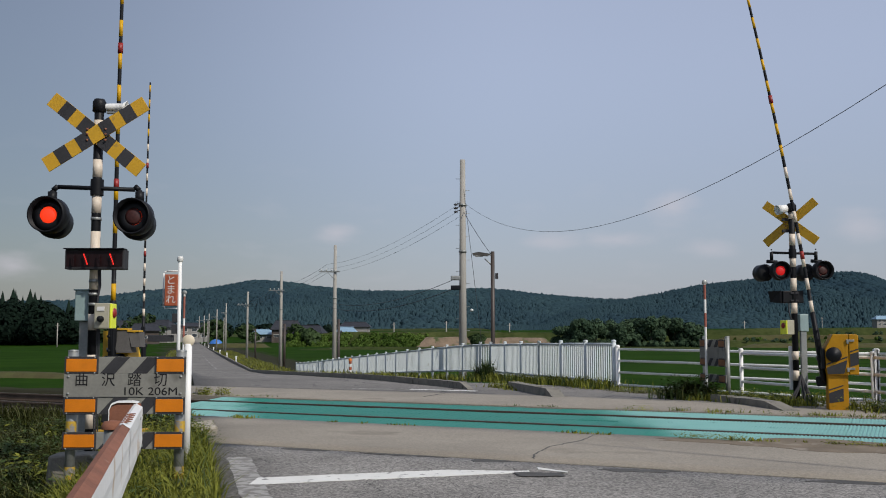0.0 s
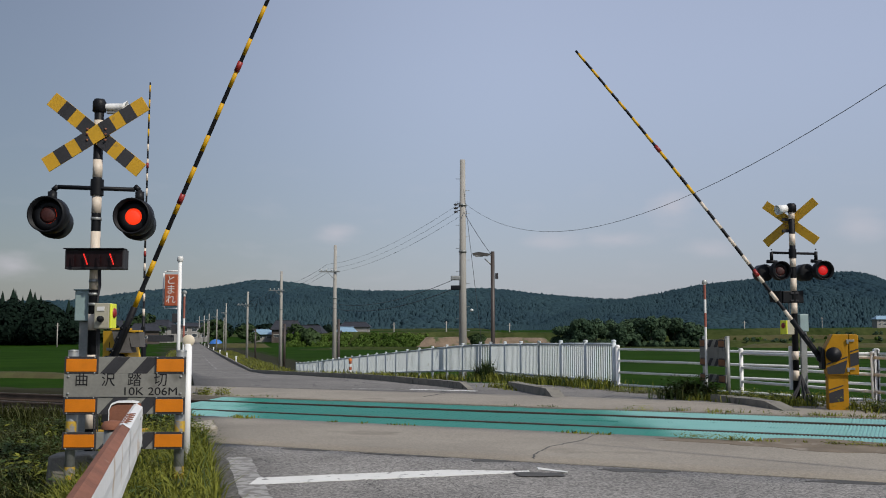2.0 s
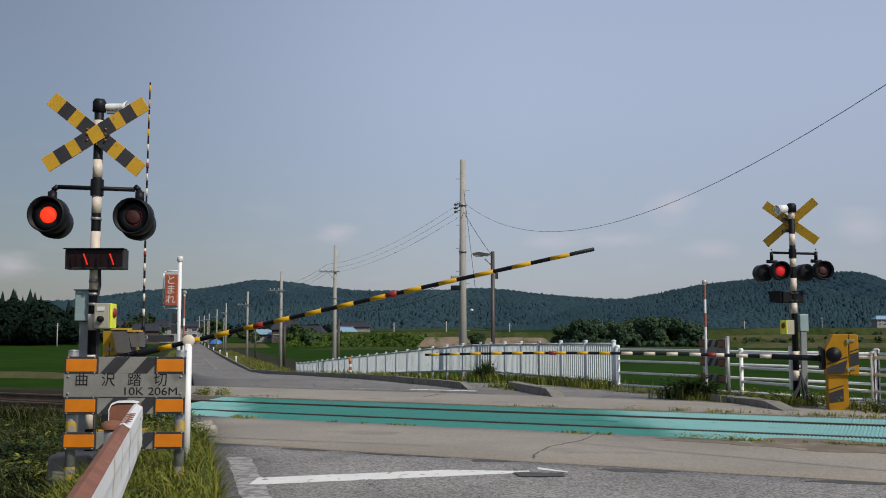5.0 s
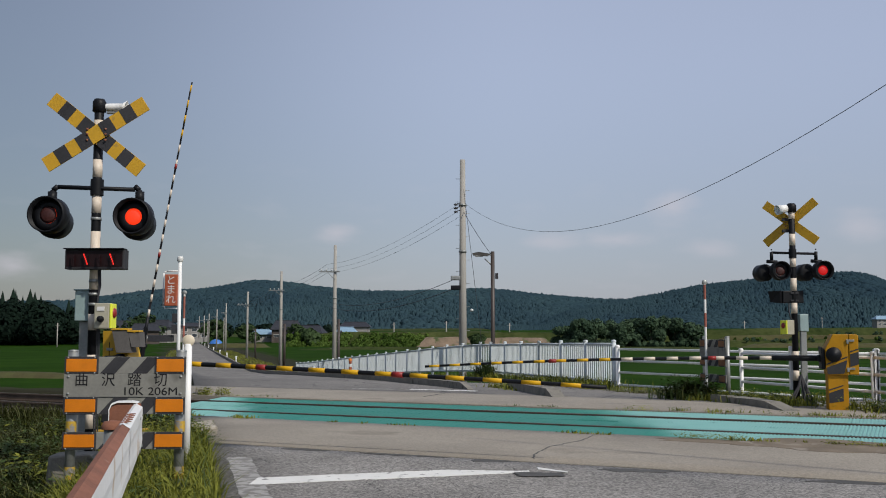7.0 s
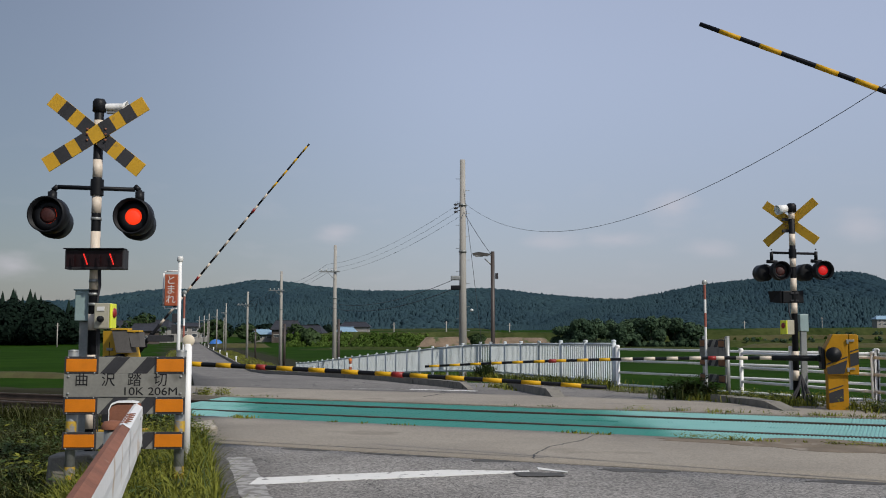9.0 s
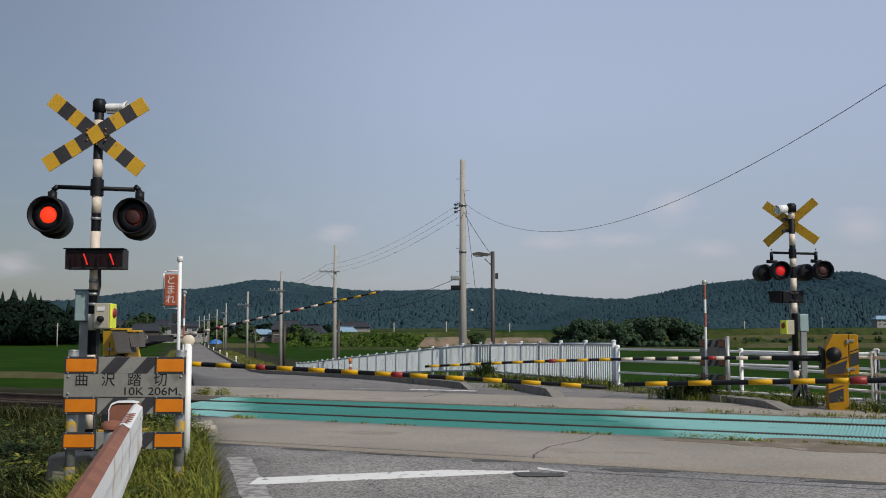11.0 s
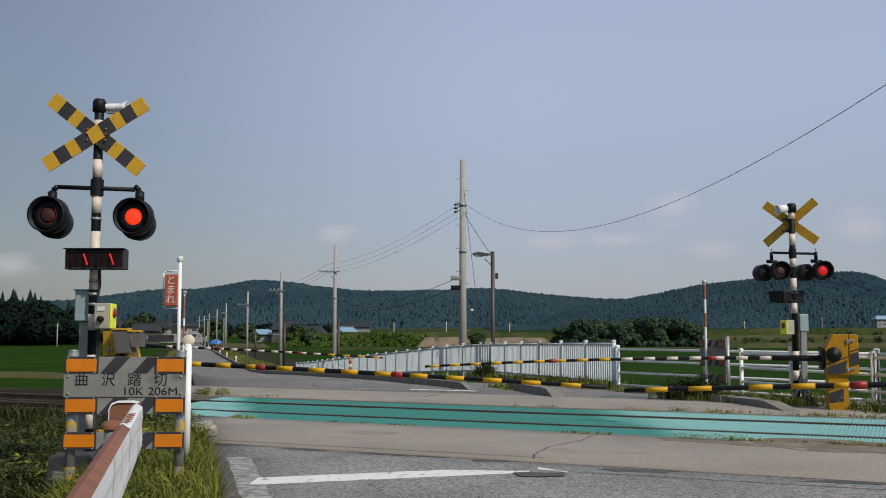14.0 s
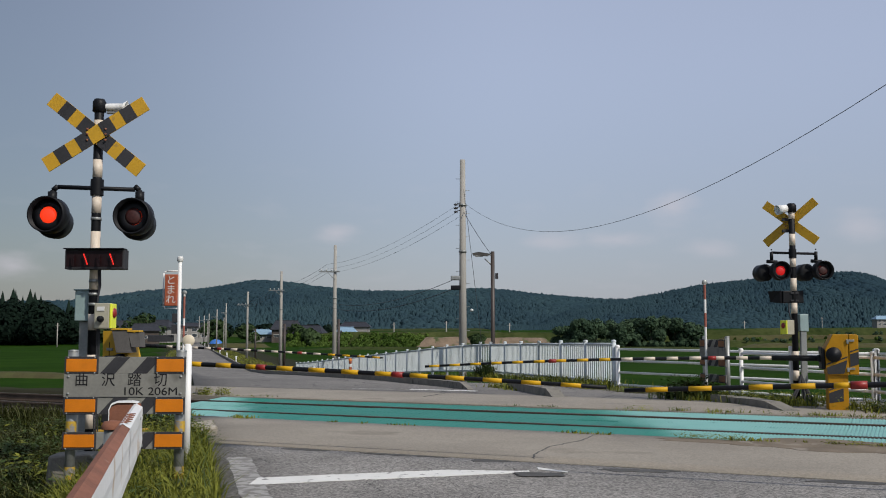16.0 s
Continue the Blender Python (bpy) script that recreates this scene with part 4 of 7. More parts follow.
def signal_near():
    root = thing("crossing_signal", pose(-3.455, 9.85, -0.12), "tall crossing signal with striped crossbuck and red lamps", "crossing signal", "crossing signals")
    banded_pole(3.70, 0.046, [(0, 0.5, 1), (0.5, 0.72, 0), (0.72, 1.02, 1), (1.02, 1.22, 0), (1.22, 1.46, 1), (1.46, 1.62, 0), (1.62, 1.86, 1), (1.86, 2.44, 0), (2.44, 2.62, 1), (2.62, 2.80, 0), (2.80, 2.98, 1), (2.98, 3.16, 0), (3.16, 3.32, 1), (3.32, 3.56, 0), (3.56, 3.70, 1)], root)
    bm = bmesh.new()
    lathe(bm, [(0.046, -0.06), (0.066, -0.05), (0.066, 0.045), (0.05, 0.075), (0, 0.085)], (0, 0, 3.70), (0, 0, 4.7), 16)
    part("cap", bm, BLACK, root, "black finial cap")
    bm = bmesh.new()
    lathe(bm, [(0.035, 0.0), (0.04, 0.08), (0.042, 0.18), (0.07, 0.22), (0.066, 0.22), (0.03, 0.16)], (0.05, 0.02, 3.70), (1.0, 0.02, 3.68), 14)
    part("horn", bm, WHITE, root, "white horn of the warning bell", fix=False)
    bm = bmesh.new()
    box(bm, (0.17, 0.02, 3.645), (0.20, 0.03, 0.03), bevel=0.006)
    part("horn_bracket", bm, GALV, root)
    crossbuck(root, 3.403, -0.085, True, 3.0, spread=35.6, length=1.165)
    lenses = arm_and_lamps(root, 2.88, 0.385, 0.275, LENS_LIT, 0)
    # train direction display
    bm = bmesh.new()
    box(bm, (0.055, -0.10, 2.15), (0.58, 0.14, 0.195), bevel=0.008)
    disp = part("direction_display", bm, CHARCOAL, root, "black display with red direction arrows")
    bm = bmesh.new()
    box(bm, (0.055, -0.172, 2.152), (0.545, 0.006, 0.150))
    part("window", bm, WINDOW_BLACK, disp, "dark red acrylic window")
    bm = bmesh.new()
    box(bm, (0.055, -0.15, 2.2515), (0.585, 0.13, 0.010), bevel=0.003)
    part("hood", bm, BLACK, disp)
    blinks = []
    for k, (dx, big) in enumerate(((-0.215, 0), (-0.09, 1), (0.035, 0), (0.165, 1))):
        bm = bmesh.new()
        for i in range(5 if big else 2):
            zz = (0.04 - i * 0.022) if big else (-0.005 - i * 0.022)
            box(bm, (-zz * 0.38, -0.0065, zz), (0.011, 0.005, 0.019), mi=0)
            box(bm, (zz * 0.38, 0.0065, zz), (0.011, 0.005, 0.019), mi=1)
        box(bm, (0, 0, -0.015), (0.03, 0.006, 0.11), mi=1)
        o = part("led_column", bm, [LED, WINDOW_BLACK], disp, "column of small red LEDs")
        o.location = (0.07 + dx, -0.205, 2.152)
        if not big:
            blinks.append(o)
    # boxes on the pole
    bm = bmesh.new()
    box(bm, (-0.125, 0.10, 1.70), (0.15, 0.14, 0.30), bevel=0.012)
    box(bm, (-0.125, 0.10, 1.86), (0.17, 0.16, 0.015), bevel=0.004)
    part("relay_box", bm, GREY_BOX, root, "grey-green relay box")
    bm = bmesh.new()
    box(bm, (-0.11, 0.12, 0.8), (0.12, 0.06, 1.5), bevel=0.006)
    part("cable_duct", bm, GALV, root, "grey steel cable duct")
    emergency_box(root, pose(0.142, -0.10, 1.598, 0, 0, 2))
    for zz in (2.55, 1.93, 1.80, 1.70):
        bm = bmesh.new()
        tube(bm, (0, 0, zz), (0, 0, zz + 0.03), 0.052, seg=18)
        part("clamp", bm, GALV, root)
    for k in range(3):
        bm = bmesh.new()
        pts = [(0.045 + 0.012 * k, -0.03, 2.06), (0.060 + 0.01 * k, -0.04, 1.9), (0.050, -0.045, 1.72), (0.055 + 0.012 * k, -0.035, 1.45), (0.05 + 0.02 * k, -0.04, 0.2)]
        for a, b in zip(pts, pts[1:]):
            tube(bm, a, b, 0.006, seg=6, caps=False)
        part("cable", bm, WIRE, root)
    bm = bmesh.new()
    box(bm, (0, 0, 0.03), (0.42, 0.42, 0.3), bevel=0.02)
    part("footing", bm, KERB, root, "concrete footing")
    return lenses, blinks


def signal_far():
    root = thing("crossing_signal", pose(6.08, 17.25, 0.06), "crossing signal seen from behind, banded pole with red lamps", "crossing signal", "crossing signals")
    banded_pole(3.40, 0.052, [(0.45, 0.62, 0), (0.80, 0.95, 0), (1.60, 1.78, 0), (1.99, 2.21, 0), (2.40, 2.58, 0), (2.78, 2.98, 0), (3.24, 3.37, 0)], root)
    bm = bmesh.new()
    lathe(bm, [(0.05, -0.06), (0.085, -0.05), (0.085, 0.06), (0.06, 0.095), (0, 0.1)], (0, 0, 3.42), (0, 0, 4.7), 16)
    part("cap", bm, BLACK, root, "black finial cap")
    bm = bmesh.new()
    lathe(bm, [(0.03, 0.0), (0.035, 0.05), (0.065, 0.07), (0.088, 0.25), (0.082, 0.25), (0.05, 0.12), (0.0, 0.12)], (-0.03, 0.0, 3.44), (-1.0, -0.25, 3.24), 14)
    part("horn", bm, WHITE, root, "white horn of the warning bell", fix=False)
    crossbuck(root, 3.19, 0.075, False, yaw=-36, spread=38.5, length=1.13)
    for dz in (-0.1, 0.1):
        bm = bmesh.new()
        box(bm, (-0.05, 0.055, 3.14 + dz), (0.20, 0.05, 0.05), bevel=0.006)
        part("bracket", bm, CHARCOAL, root)
    lenses = []
    bm = bmesh.new()
    tube(bm, (-0.35, 0.05, 2.66), (0.385, -0.05, 2.63), 0.022, seg=12)
    lathe(bm, [(0.064, -0.08), (0.064, 0.08)], (0, 0, 2.64), (0, 0, 4), 16)
    for x, y in ((-0.35, 0.05), (0.385, -0.05)):
        tube(bm, (x, y, 2.67), (x, y, 2.53), 0.030, seg=10)
        tube(bm, (x - 0.09, y, 2.505), (x + 0.09, y - 0.02, 2.495), 0.030, seg=8)
        tube(bm, (x, y, 2.70), (x, y, 2.72), 0.012, seg=6)
    part("lamp_arm", bm, BLACK, root, "black tube carrying the lamps")
    for x, y in ((-0.35, 0.05), (0.385, -0.05)):
        lenses.append(lamp_head(root, pose(x + (0.10 if x < 0 else 0.06), y - 0.05, 2.335, 0, 0, 2), LENS_FAR, r=0.166))
        lamp_head(root, pose(x - (0.08 if x < 0 else 0.125), y + 0.10, 2.315, 0, 0, 190), LENS_DARK, r=0.150, depth=0.20)
        bm = bmesh.new()
        box(bm, (x - 0.005, y - 0.02, 2.33), (0.07, 0.10, 0.13), bevel=0.015)
        part("lamp_housing", bm, GALV, root, "grey casting between the lamps")
    bm = bmesh.new()
    box(bm, (-0.02, 0.05, 1.885), (0.36, 0.16, 0.21), bevel=0.012)
    disp = part("direction_display", bm, BLACK, root, "black direction display seen from behind")
    bm = bmesh.new()
    prism(bm, [(-0.20, 0.0, 1.99), (-0.34, 0.24, 1.99), (-0.30, 0.24, 1.80), (-0.20, 0.0, 1.775)], (-0.04, -0.03, 0))
    part("hood", bm, BLACK, disp)
    for z in (1.82, 1.95):
        bm = bmesh.new()
        box(bm, (0.0, -0.04, z), (0.14, 0.02, 0.03), bevel=0.004)
        part("strap", bm, CHARCOAL, disp)
    bm = bmesh.new()
    pts = [(-0.10, -0.03, 1.78), (-0.11, -0.06, 1.62), (-0.09, -0.07, 1.52), (-0.03, -0.06, 1.46)]
    for p0, p1 in zip(pts, pts[1:]):
        tube(bm, p0, p1, 0.011, seg=7, caps=False)
    part("cable", bm, WIRE, root, "thick black cable")
    emergency_box(root, pose(-0.125, -0.02, 1.36, 0, 0, 200))
    bm = bmesh.new()
    box(bm, (0.15, 0.02, 1.44), (0.15, 0.14, 0.30), bevel=0.012)
    part("relay_box", bm, GREY_BOX, root, "grey-green relay box")
    bm = bmesh.new()
    box(bm, (0.14, 0.0, 0.655), (0.10, 0.07, 1.27), bevel=0.006)
    part("cable_duct", bm, GALV, root, "grey steel cable duct")
    bm = bmesh.new()
    box(bm, (-0.06, 0.06, 0.66), (0.07, 0.05, 0.75), bevel=0.006)
    part("white_post", bm, WHITE, root)
    for k in range(5):
        bm = bmesh.new()
        x1 = (-0.16, -0.10, 0.10, 0.20, 0.26)[k]
        pts = [(0.06, -0.06, 0.55), (0.05 + x1 * 0.3, -0.09, 0.35), (x1 * 0.8, -0.12, 0.16), (x1, -0.13, -0.02)]
        for a, b in zip(pts, pts[1:]):
            tube(bm, a, b, 0.02, seg=7, caps=False)
        part("cable", bm, WIRE, root, "thick black cable")
    return lenses


def striped_rod(length, stripe, pale_to, reds, r0=0.031, r1=0.020, droop=0.06, last=None, tip=()):
    """The barrier pole along +x: a black pole, slightly drooping, and its pale, yellow and red bands."""
    bm = bmesh.new()
    sag = lambda x: -droop * (max(0, x) / length) ** 2
    rad = lambda x: 0.042 if x < 0.75 else r0 + (r1 - r0) * x / length
    xs = [-0.35, 0.745, 0.75] + steps(1.2, length, 12)
    rings = [[bm.verts.new((x, rad(x) * math.cos(k * math.pi / 6), sag(x) + rad(x) * math.sin(k * math.pi / 6))) for k in range(12)] for x in xs]
    for P, Q in zip(rings, rings[1:]):
        for k in range(12):
            bm.faces.new((P[k], Q[k], Q[(k + 1) % 12], P[(k + 1) % 12])).smooth = True
    bm.faces.new(rings[0])
    bm.faces.new(rings[-1][::-1])
    bands = []
    x, k = 0.75, 0
    while x < (last or length - stripe):
        if k % 2 == 0:
            b = bmesh.new()
            e = x + stripe
            tube(b, (x, 0, sag(x)), (e, 0, sag(e)), rad(x + 1e-6) + 0.0012, rad(e) + 0.0012, 12)
            bands.append((b, CREAM if x + stripe / 2 < pale_to else RODYEL, "cream band" if x + stripe / 2 < pale_to else "yellow band"))
        x, k = x + stripe, k + 1
    for a, e in tip:
        b = bmesh.new()
        tube(b, (a, 0, sag(a)), (e, 0, sag(e)), rad(a) + 0.0012, rad(e) + 0.0012, 12)
        bands.append((b, RODYEL, "yellow band"))
    for a in reds:
        b = bmesh.new()
        tube(b, (a, 0, sag(a)), (a + 0.13, 0, sag(a + 0.13)), r0 + 0.003, r0 + 0.002, 12)
        bands.append((b, RODRED, "red reflective band"))
    return bm, bands


def post_machine(root, by):
    """The tall machine: a boxy head with one cut corner and a side door, on a narrower striped post."""
    def slab(name, pts, y0, y1, mat, parent, label="", bevel=0.0):
        bm = bmesh.new()
        prism(bm, [(x * 0.86 + 0.022, y0, z) for x, z in pts], (0, y1 - y0, 0))
        if bevel:
            bmesh.ops.bevel(bm, geom=bm.edges[:], offset=bevel, segments=2, affect='EDGES', profile=0.5)
        return part(name, bm, mat, parent, label)
    base = slab("base_plate", [(-0.06, 0.0), (-0.56, 0.0), (-0.56, 0.115), (-0.06, 0.115)], by - 0.22, by + 0.22, MACHINE_YELLOW, root, "yellow foot plate", 0.012)
    stand = slab("stand", [(-0.115, 0.11), (-0.465, 0.11), (-0.465, 0.70), (-0.115, 0.70)], by - 0.16, by + 0.16, MACHINE_YELLOW, root, "yellow post with black stripes", 0.008)
    head = slab("housing", [(-0.475, 0.69), (-0.11, 0.69), (-0.085, 0.80), (-0.075, 1.10), (-0.21, 1.33), (-0.475, 1.33)], by - 0.20, by + 0.20, MACHINE_YELLOW, root, "yellow machine head with a cut corner", 0.012)
    door = slab("side_door", [(-0.481, 0.695), (-0.65, 0.695), (-0.65, 1.325), (-0.481, 1.335)], by - 0.205, by + 0.205, MACHINE_YELLOW, head, "yellow side door", 0.014)
    slab("side_plate", [(-0.01, 0.78), (-0.072, 0.78), (-0.072, 1.08), (-0.01, 1.14)], by - 0.17, by + 0.17, BLACK, head, "black shaft plate", 0.01)
    for f in (-1, 1):
        for thick, own, pts in ((0.203, head, [(-0.093, 0.805), (-0.455, 0.925), (-0.39, 0.71), (-0.105, 0.70)]), (0.203, head, [(-0.090, 0.845), (-0.46, 0.965), (-0.46, 0.985), (-0.088, 0.865)]),
                                (0.208, door, [(-0.50, 1.015), (-0.648, 1.06), (-0.648, 0.86), (-0.50, 0.82)]), (0.208, door, [(-0.50, 1.045), (-0.648, 1.09), (-0.648, 1.11), (-0.50, 1.065)]),
                                (0.162, stand, [(-0.125, 0.405), (-0.375, 0.48), (-0.375, 0.28), (-0.125, 0.245)]), (0.162, stand, [(-0.125, 0.44), (-0.375, 0.515), (-0.375, 0.535), (-0.125, 0.46)])):
            slab("stripe", pts, by + f * (thick - 0.004), by + f * (thick + 0.002), CHARCOAL, own)
        bm = bmesh.new()
        lathe(bm, [(0.118, 0.0), (0.118, 0.03), (0.105, 0.05), (0.06, 0.055), (0.05, 0.07), (0, 0.075)], (-0.165, by + f * 0.20, 1.01), (-0.165, by + f * 2, 1.01), 24)
        part("hub", bm, BLACK, head, "round black shaft cover")
        for zz in (0.79, 1.23):
            bm = bmesh.new()
            box(bm, (-0.415, by + f * 0.215, zz), (0.12, 0.025, 0.035), bevel=0.006)
            box(bm, (-0.375, by + f * 0.215, zz - 0.03), (0.03, 0.025, 0.04), bevel=0.006)
            part("latch", bm, GALV, door, "steel latch")


def barrier(at, hz, rod_spec, label, body_at, side, sx=1.0, sz=1.0, slats=False, sy=0.22, group="barriers", tall=False):
    """A barrier machine; +x of its space is the way that the pole lies when closed."""
    root = thing("crossing_barrier", at, label, "barrier", group)
    bx, by = body_at
    if tall:
        post_machine(root, by)
    else:
        bm = bmesh.new()
        w, d = 0.34, 0.34
        prism(bm, [(bx - w / 2, by - d / 2, 0.05), (bx + w / 2, by - d / 2, 0.05), (bx + w / 2, by + d / 2, 0.05), (bx - w / 2, by + d / 2, 0.05)], (0, 0, 0.62))
        part("stand", bm, YELLOW, root, "yellow stand with black stripes")
        bm = bmesh.new()
        box(bm, (bx, by, 0.045), (0.5, 0.46, 0.16), bevel=0.012)
        part("base_plate", bm, YELLOW, root)
        bm = bmesh.new()
        out = [(bx - 0.36, 0, 0.56), (bx + 0.12, 0, 0.56), (bx + 0.27, 0, 0.64), (bx + 0.28, 0, 0.98), (bx + 0.12, 0, 1.25), (bx - 0.36, 0, 1.25)]
        fit = lambda a, c: (bx + (a - bx) * sx, 0.56 + (c - 0.56) * sz)
        prism(bm, [(fit(a, c)[0], by - sy, fit(a, c)[1]) for a, _, c in out], (0, 2 * sy, 0))
        body = part("housing", bm, YELLOW, root, "yellow chamfered machine housing")
        # stripes stand just proud of both faces
        for f in (-1, 1):
            y = by + f * (sy + 0.002)
            for poly in ([(bx - 0.02, 0.60), (bx + 0.20, 0.60), (bx + 0.27, 0.70), (bx + 0.27, 0.75), (bx - 0.36, 0.94), (bx - 0.36, 0.78)],):
                bm = bmesh.new()
                prism(bm, [(fit(a, c)[0], y, fit(a, c)[1]) for a, c in poly], (0, f * 0.004, 0))
                part("stripe", bm, CHARCOAL, body)
            ys = by + f * 0.172
            for poly in ([(bx - 0.165, 0.22), (bx + 0.165, 0.16), (bx + 0.165, 0.36), (bx - 0.165, 0.44)],):
                bm = bmesh.new()
                prism(bm, [(a, ys, c) for a, c in poly], (0, f * 0.004, 0))
                part("stripe", bm, CHARCOAL, body)
            bm = bmesh.new()
            lathe(bm, [(0.115, 0.0), (0.115, 0.03), (0.10, 0.045), (0.04, 0.05), (0, 0.06)], (bx + 0.10 * sx, by + f * sy, 0.97), (bx + 0.10 * sx, by + f * 2, 0.97), 20)
            part("hub", bm, BLACK, body, "round black shaft cover")
            for zz in (0.68, 1.14):
                bm = bmesh.new()
                box(bm, (bx - 0.17 * sx, by + f * (sy + 0.005), zz), (0.10, 0.02, 0.035), bevel=0.004)
                part("latch", bm, GALV, body, "steel latch")
            bm = bmesh.new()
            box(bm, (bx - 0.19 * sx, by + f * (sy + 0.002), 0.91), (0.008, 0.004, 0.64))
            part("seam", bm, BLACK, body)
    if slats:
        back = at.inverted()
        for x0, x1, x2, x3, z0, z1 in ((-4.185, -3.983, -3.912, -4.10, 1.07, 1.35), (-3.978, -3.84, -3.804, -3.912, 1.14, 1.325)):
            bm = bmesh.new()
            prism(bm, [(x0, 12.62, z1), (x1, 12.62, z1), (x2, 12.55, z0), (x3, 12.55, z0)], (0.02, 0.16, 0))
            bm.transform(back)
            part("cover", bm, FADED, body, "dark grey slanted cover plate")
            bm = bmesh.new()
            box(bm, ((x0 + x1) / 2, 12.68, z1 + 0.014), (x1 - x0 + 0.02, 0.16, 0.022), bevel=0.005)
            bm.transform(back)
            part("rim", bm, YELLOW, body, "yellow rim over the plate")
    rod = part("rod", rod_spec[0], BLACK, root, "black barrier pole with coloured bands", at=pose(0, 0, hz))
    for b, m, lab in rod_spec[1]:
        part("band", b, m, rod, lab)
    bm = bmesh.new()
    tube(bm, (0, -0.10, 0), (0, 0.10, 0), 0.06, seg=14)
    box(bm, (-0.16, 0.0, -0.02), (0.42, 0.13, 0.06), bevel=0.01)
    box(bm, (0.26, 0.0, 0.0), (0.46, 0.07, 0.09), bevel=0.012)
    for k in (0.12, 0.3, 0.44):
        tube(bm, (k, -0.06, 0.02), (k, 0.06, 0.02), 0.018, seg=8)
    part("clamp", bm, BLACK, rod, "black clamp and spring carrying the pole")
    bm = bmesh.new()
    box(bm, (-0.36, side * 0.02, -0.04), (0.16, 0.09, 0.16), bevel=0.02)
    part("counterweight", bm, BLACK, rod)
    bm = bmesh.new()
    tube(bm, (0, 0, hz), (bx * 0.7, by, 0.97), 0.045, seg=12)
    part("shaft", bm, BLACK, root)
    return rod


near_lenses, blinkers = signal_near()
far_lenses = signal_far()
rod_near_left = barrier(pose(-4.16, 12.574, -0.03, 0, 0, -23.7), 1.005, striped_rod(6.33, 0.213, 0.0, (2.17, 3.94)), "yellow barrier machine with a striped pole beside the signal", (-0.05, 0.26), 1, 0.64, 1.18, True, 0.12)
rod_far_right = barrier(pose(6.069, 16.089, -0.03, 0, 0, 166.59), 0.945, striped_rod(6.56, 0.185, 3.2, (1.62, 4.25), droop=0.22), "tall yellow and black barrier machine with a striped pole", (-0.27, 0.05), -1, tall=True)
rod_far_left = barrier(pose(-7.689, 25.618, -0.05, 0, 0, -23.06), 1.06, striped_rod(6.87, 0.195, 5.4, (2.3, 4.6), droop=0.08), "barrier machine with a striped pole beyond the track", (-0.80, 0.32), 1, 0.8, 0.78)
rod_near_right = barrier(pose(7.532, 6.287, -0.03, 0, 0, 155.0), 1.08, striped_rod(6.51, 0.18, 0.0, (1.0, 4.49), last=4.3, tip=((4.613, 4.748), (4.89, 5.084), (5.23, 5.427), (5.738, 5.937), (6.119, 6.317))), "barrier machine with a striped pole at the roadside", (-0.1, -0.32), 1)


# ---- name board beside the road ----
def name_board(at, label, lettered, amber=AMBER):
    root = thing("crossing_board", at, label, "sign board", "crossing boards")
    for x in (-0.475, 0.475):
        bm = bmesh.new()
        tube(bm, (x, 0.06, -0.1), (x, 0.06, 1.25), 0.045, seg=14)
        lathe(bm, [(0.047, 0), (0.047, 0.012), (0, 0.02)], (x, 0.06, 1.245), (x, 0.06, 3), 14)
        post = part("post", bm, GALV, root, "weathered steel post with yellow bands")
        for z0 in (0.12, 0.52, 1.02) if lettered else ():
            bm = bmesh.new()
            tube(bm, (x, 0.06, z0), (x, 0.06, z0 + 0.11), 0.0465, seg=14, caps=False)
            part("band", bm, PEEL, post, "peeling yellow band")
    for z in (1.125, 0.77, 0.463):
        bm = bmesh.new()
        box(bm, (0, 0, z), (1.06, 0.02, 0.15), bevel=0.004)
        plank = part("plank", bm, BOARD, root, "grey plank with dark diagonal stripes")
        for c in (-0.09, 0.19):
            bm = bmesh.new()
            prism(bm, [(c - 0.13, -0.0125, z - 0.073), (c + 0.0, -0.0125, z - 0.073), (c + 0.13, -0.0125, z + 0.073), (c + 0.0, -0.0125, z + 0.073)], (0, -0.003, 0))
            part("stripe", bm, CHARCOAL, plank)
        if amber:
            for x in (-0.38, 0.395):
                bm = bmesh.new()
                box(bm, (x, -0.016, z), (0.295 if x < 0 else 0.27, 0.012, 0.155), bevel=0.004)
                tray = part("reflector_frame", bm, CHARCOAL, plank)
                bm = bmesh.new()
                box(bm, (x, -0.024, z), (0.262 if x < 0 else 0.24, 0.008, 0.112), bevel=0.003)
                part("reflector", bm, amber, tray, "amber reflector panel")
                for bx in (-0.115, 0.115):
                    for bz in (-0.068, 0.068):
                        bm = bmesh.new()
                        lathe(bm, [(0.008, 0), (0.008, 0.006), (0, 0.009)], (x + bx, -0.022, z + bz), (x + bx, -1, z + bz), 6)
                        part("screw", bm, GALV, tray)
    bm = bmesh.new()
    box(bm, (0, -0.012, 0.948), (1.06, 0.016, 0.205), bevel=0.004)
    plate = part("name_plate", bm, BOARD, root, "grey plate with black characters" if lettered else "grey plate seen from behind")
    if lettered:
        for ch, x in (("曲", -0.375), ("沢", -0.143), ("踏", 0.085), ("切", 0.312)):
            lettering(ch, 0.128, LETTER, plate, Matrix.Translation((x, -0.0215, 0.991)) @ FACE, "black painted character", 0.98)
        lettering("10K 206M", 0.098, LETTER, plate, Matrix.Translation((0.222, -0.0215, 0.893)) @ FACE, "black painted kilometre figures", 1.19)
    for x in (-0.49, 0.49):
        for z in (1.025, 0.875):
            bm = bmesh.new()
            lathe(bm, [(0.012, 0), (0.012, 0.006), (0, 0.009)], (x, -0.02, z), (x, -1, z), 8)
            part("bolt", bm, GALV, plate)
    return root


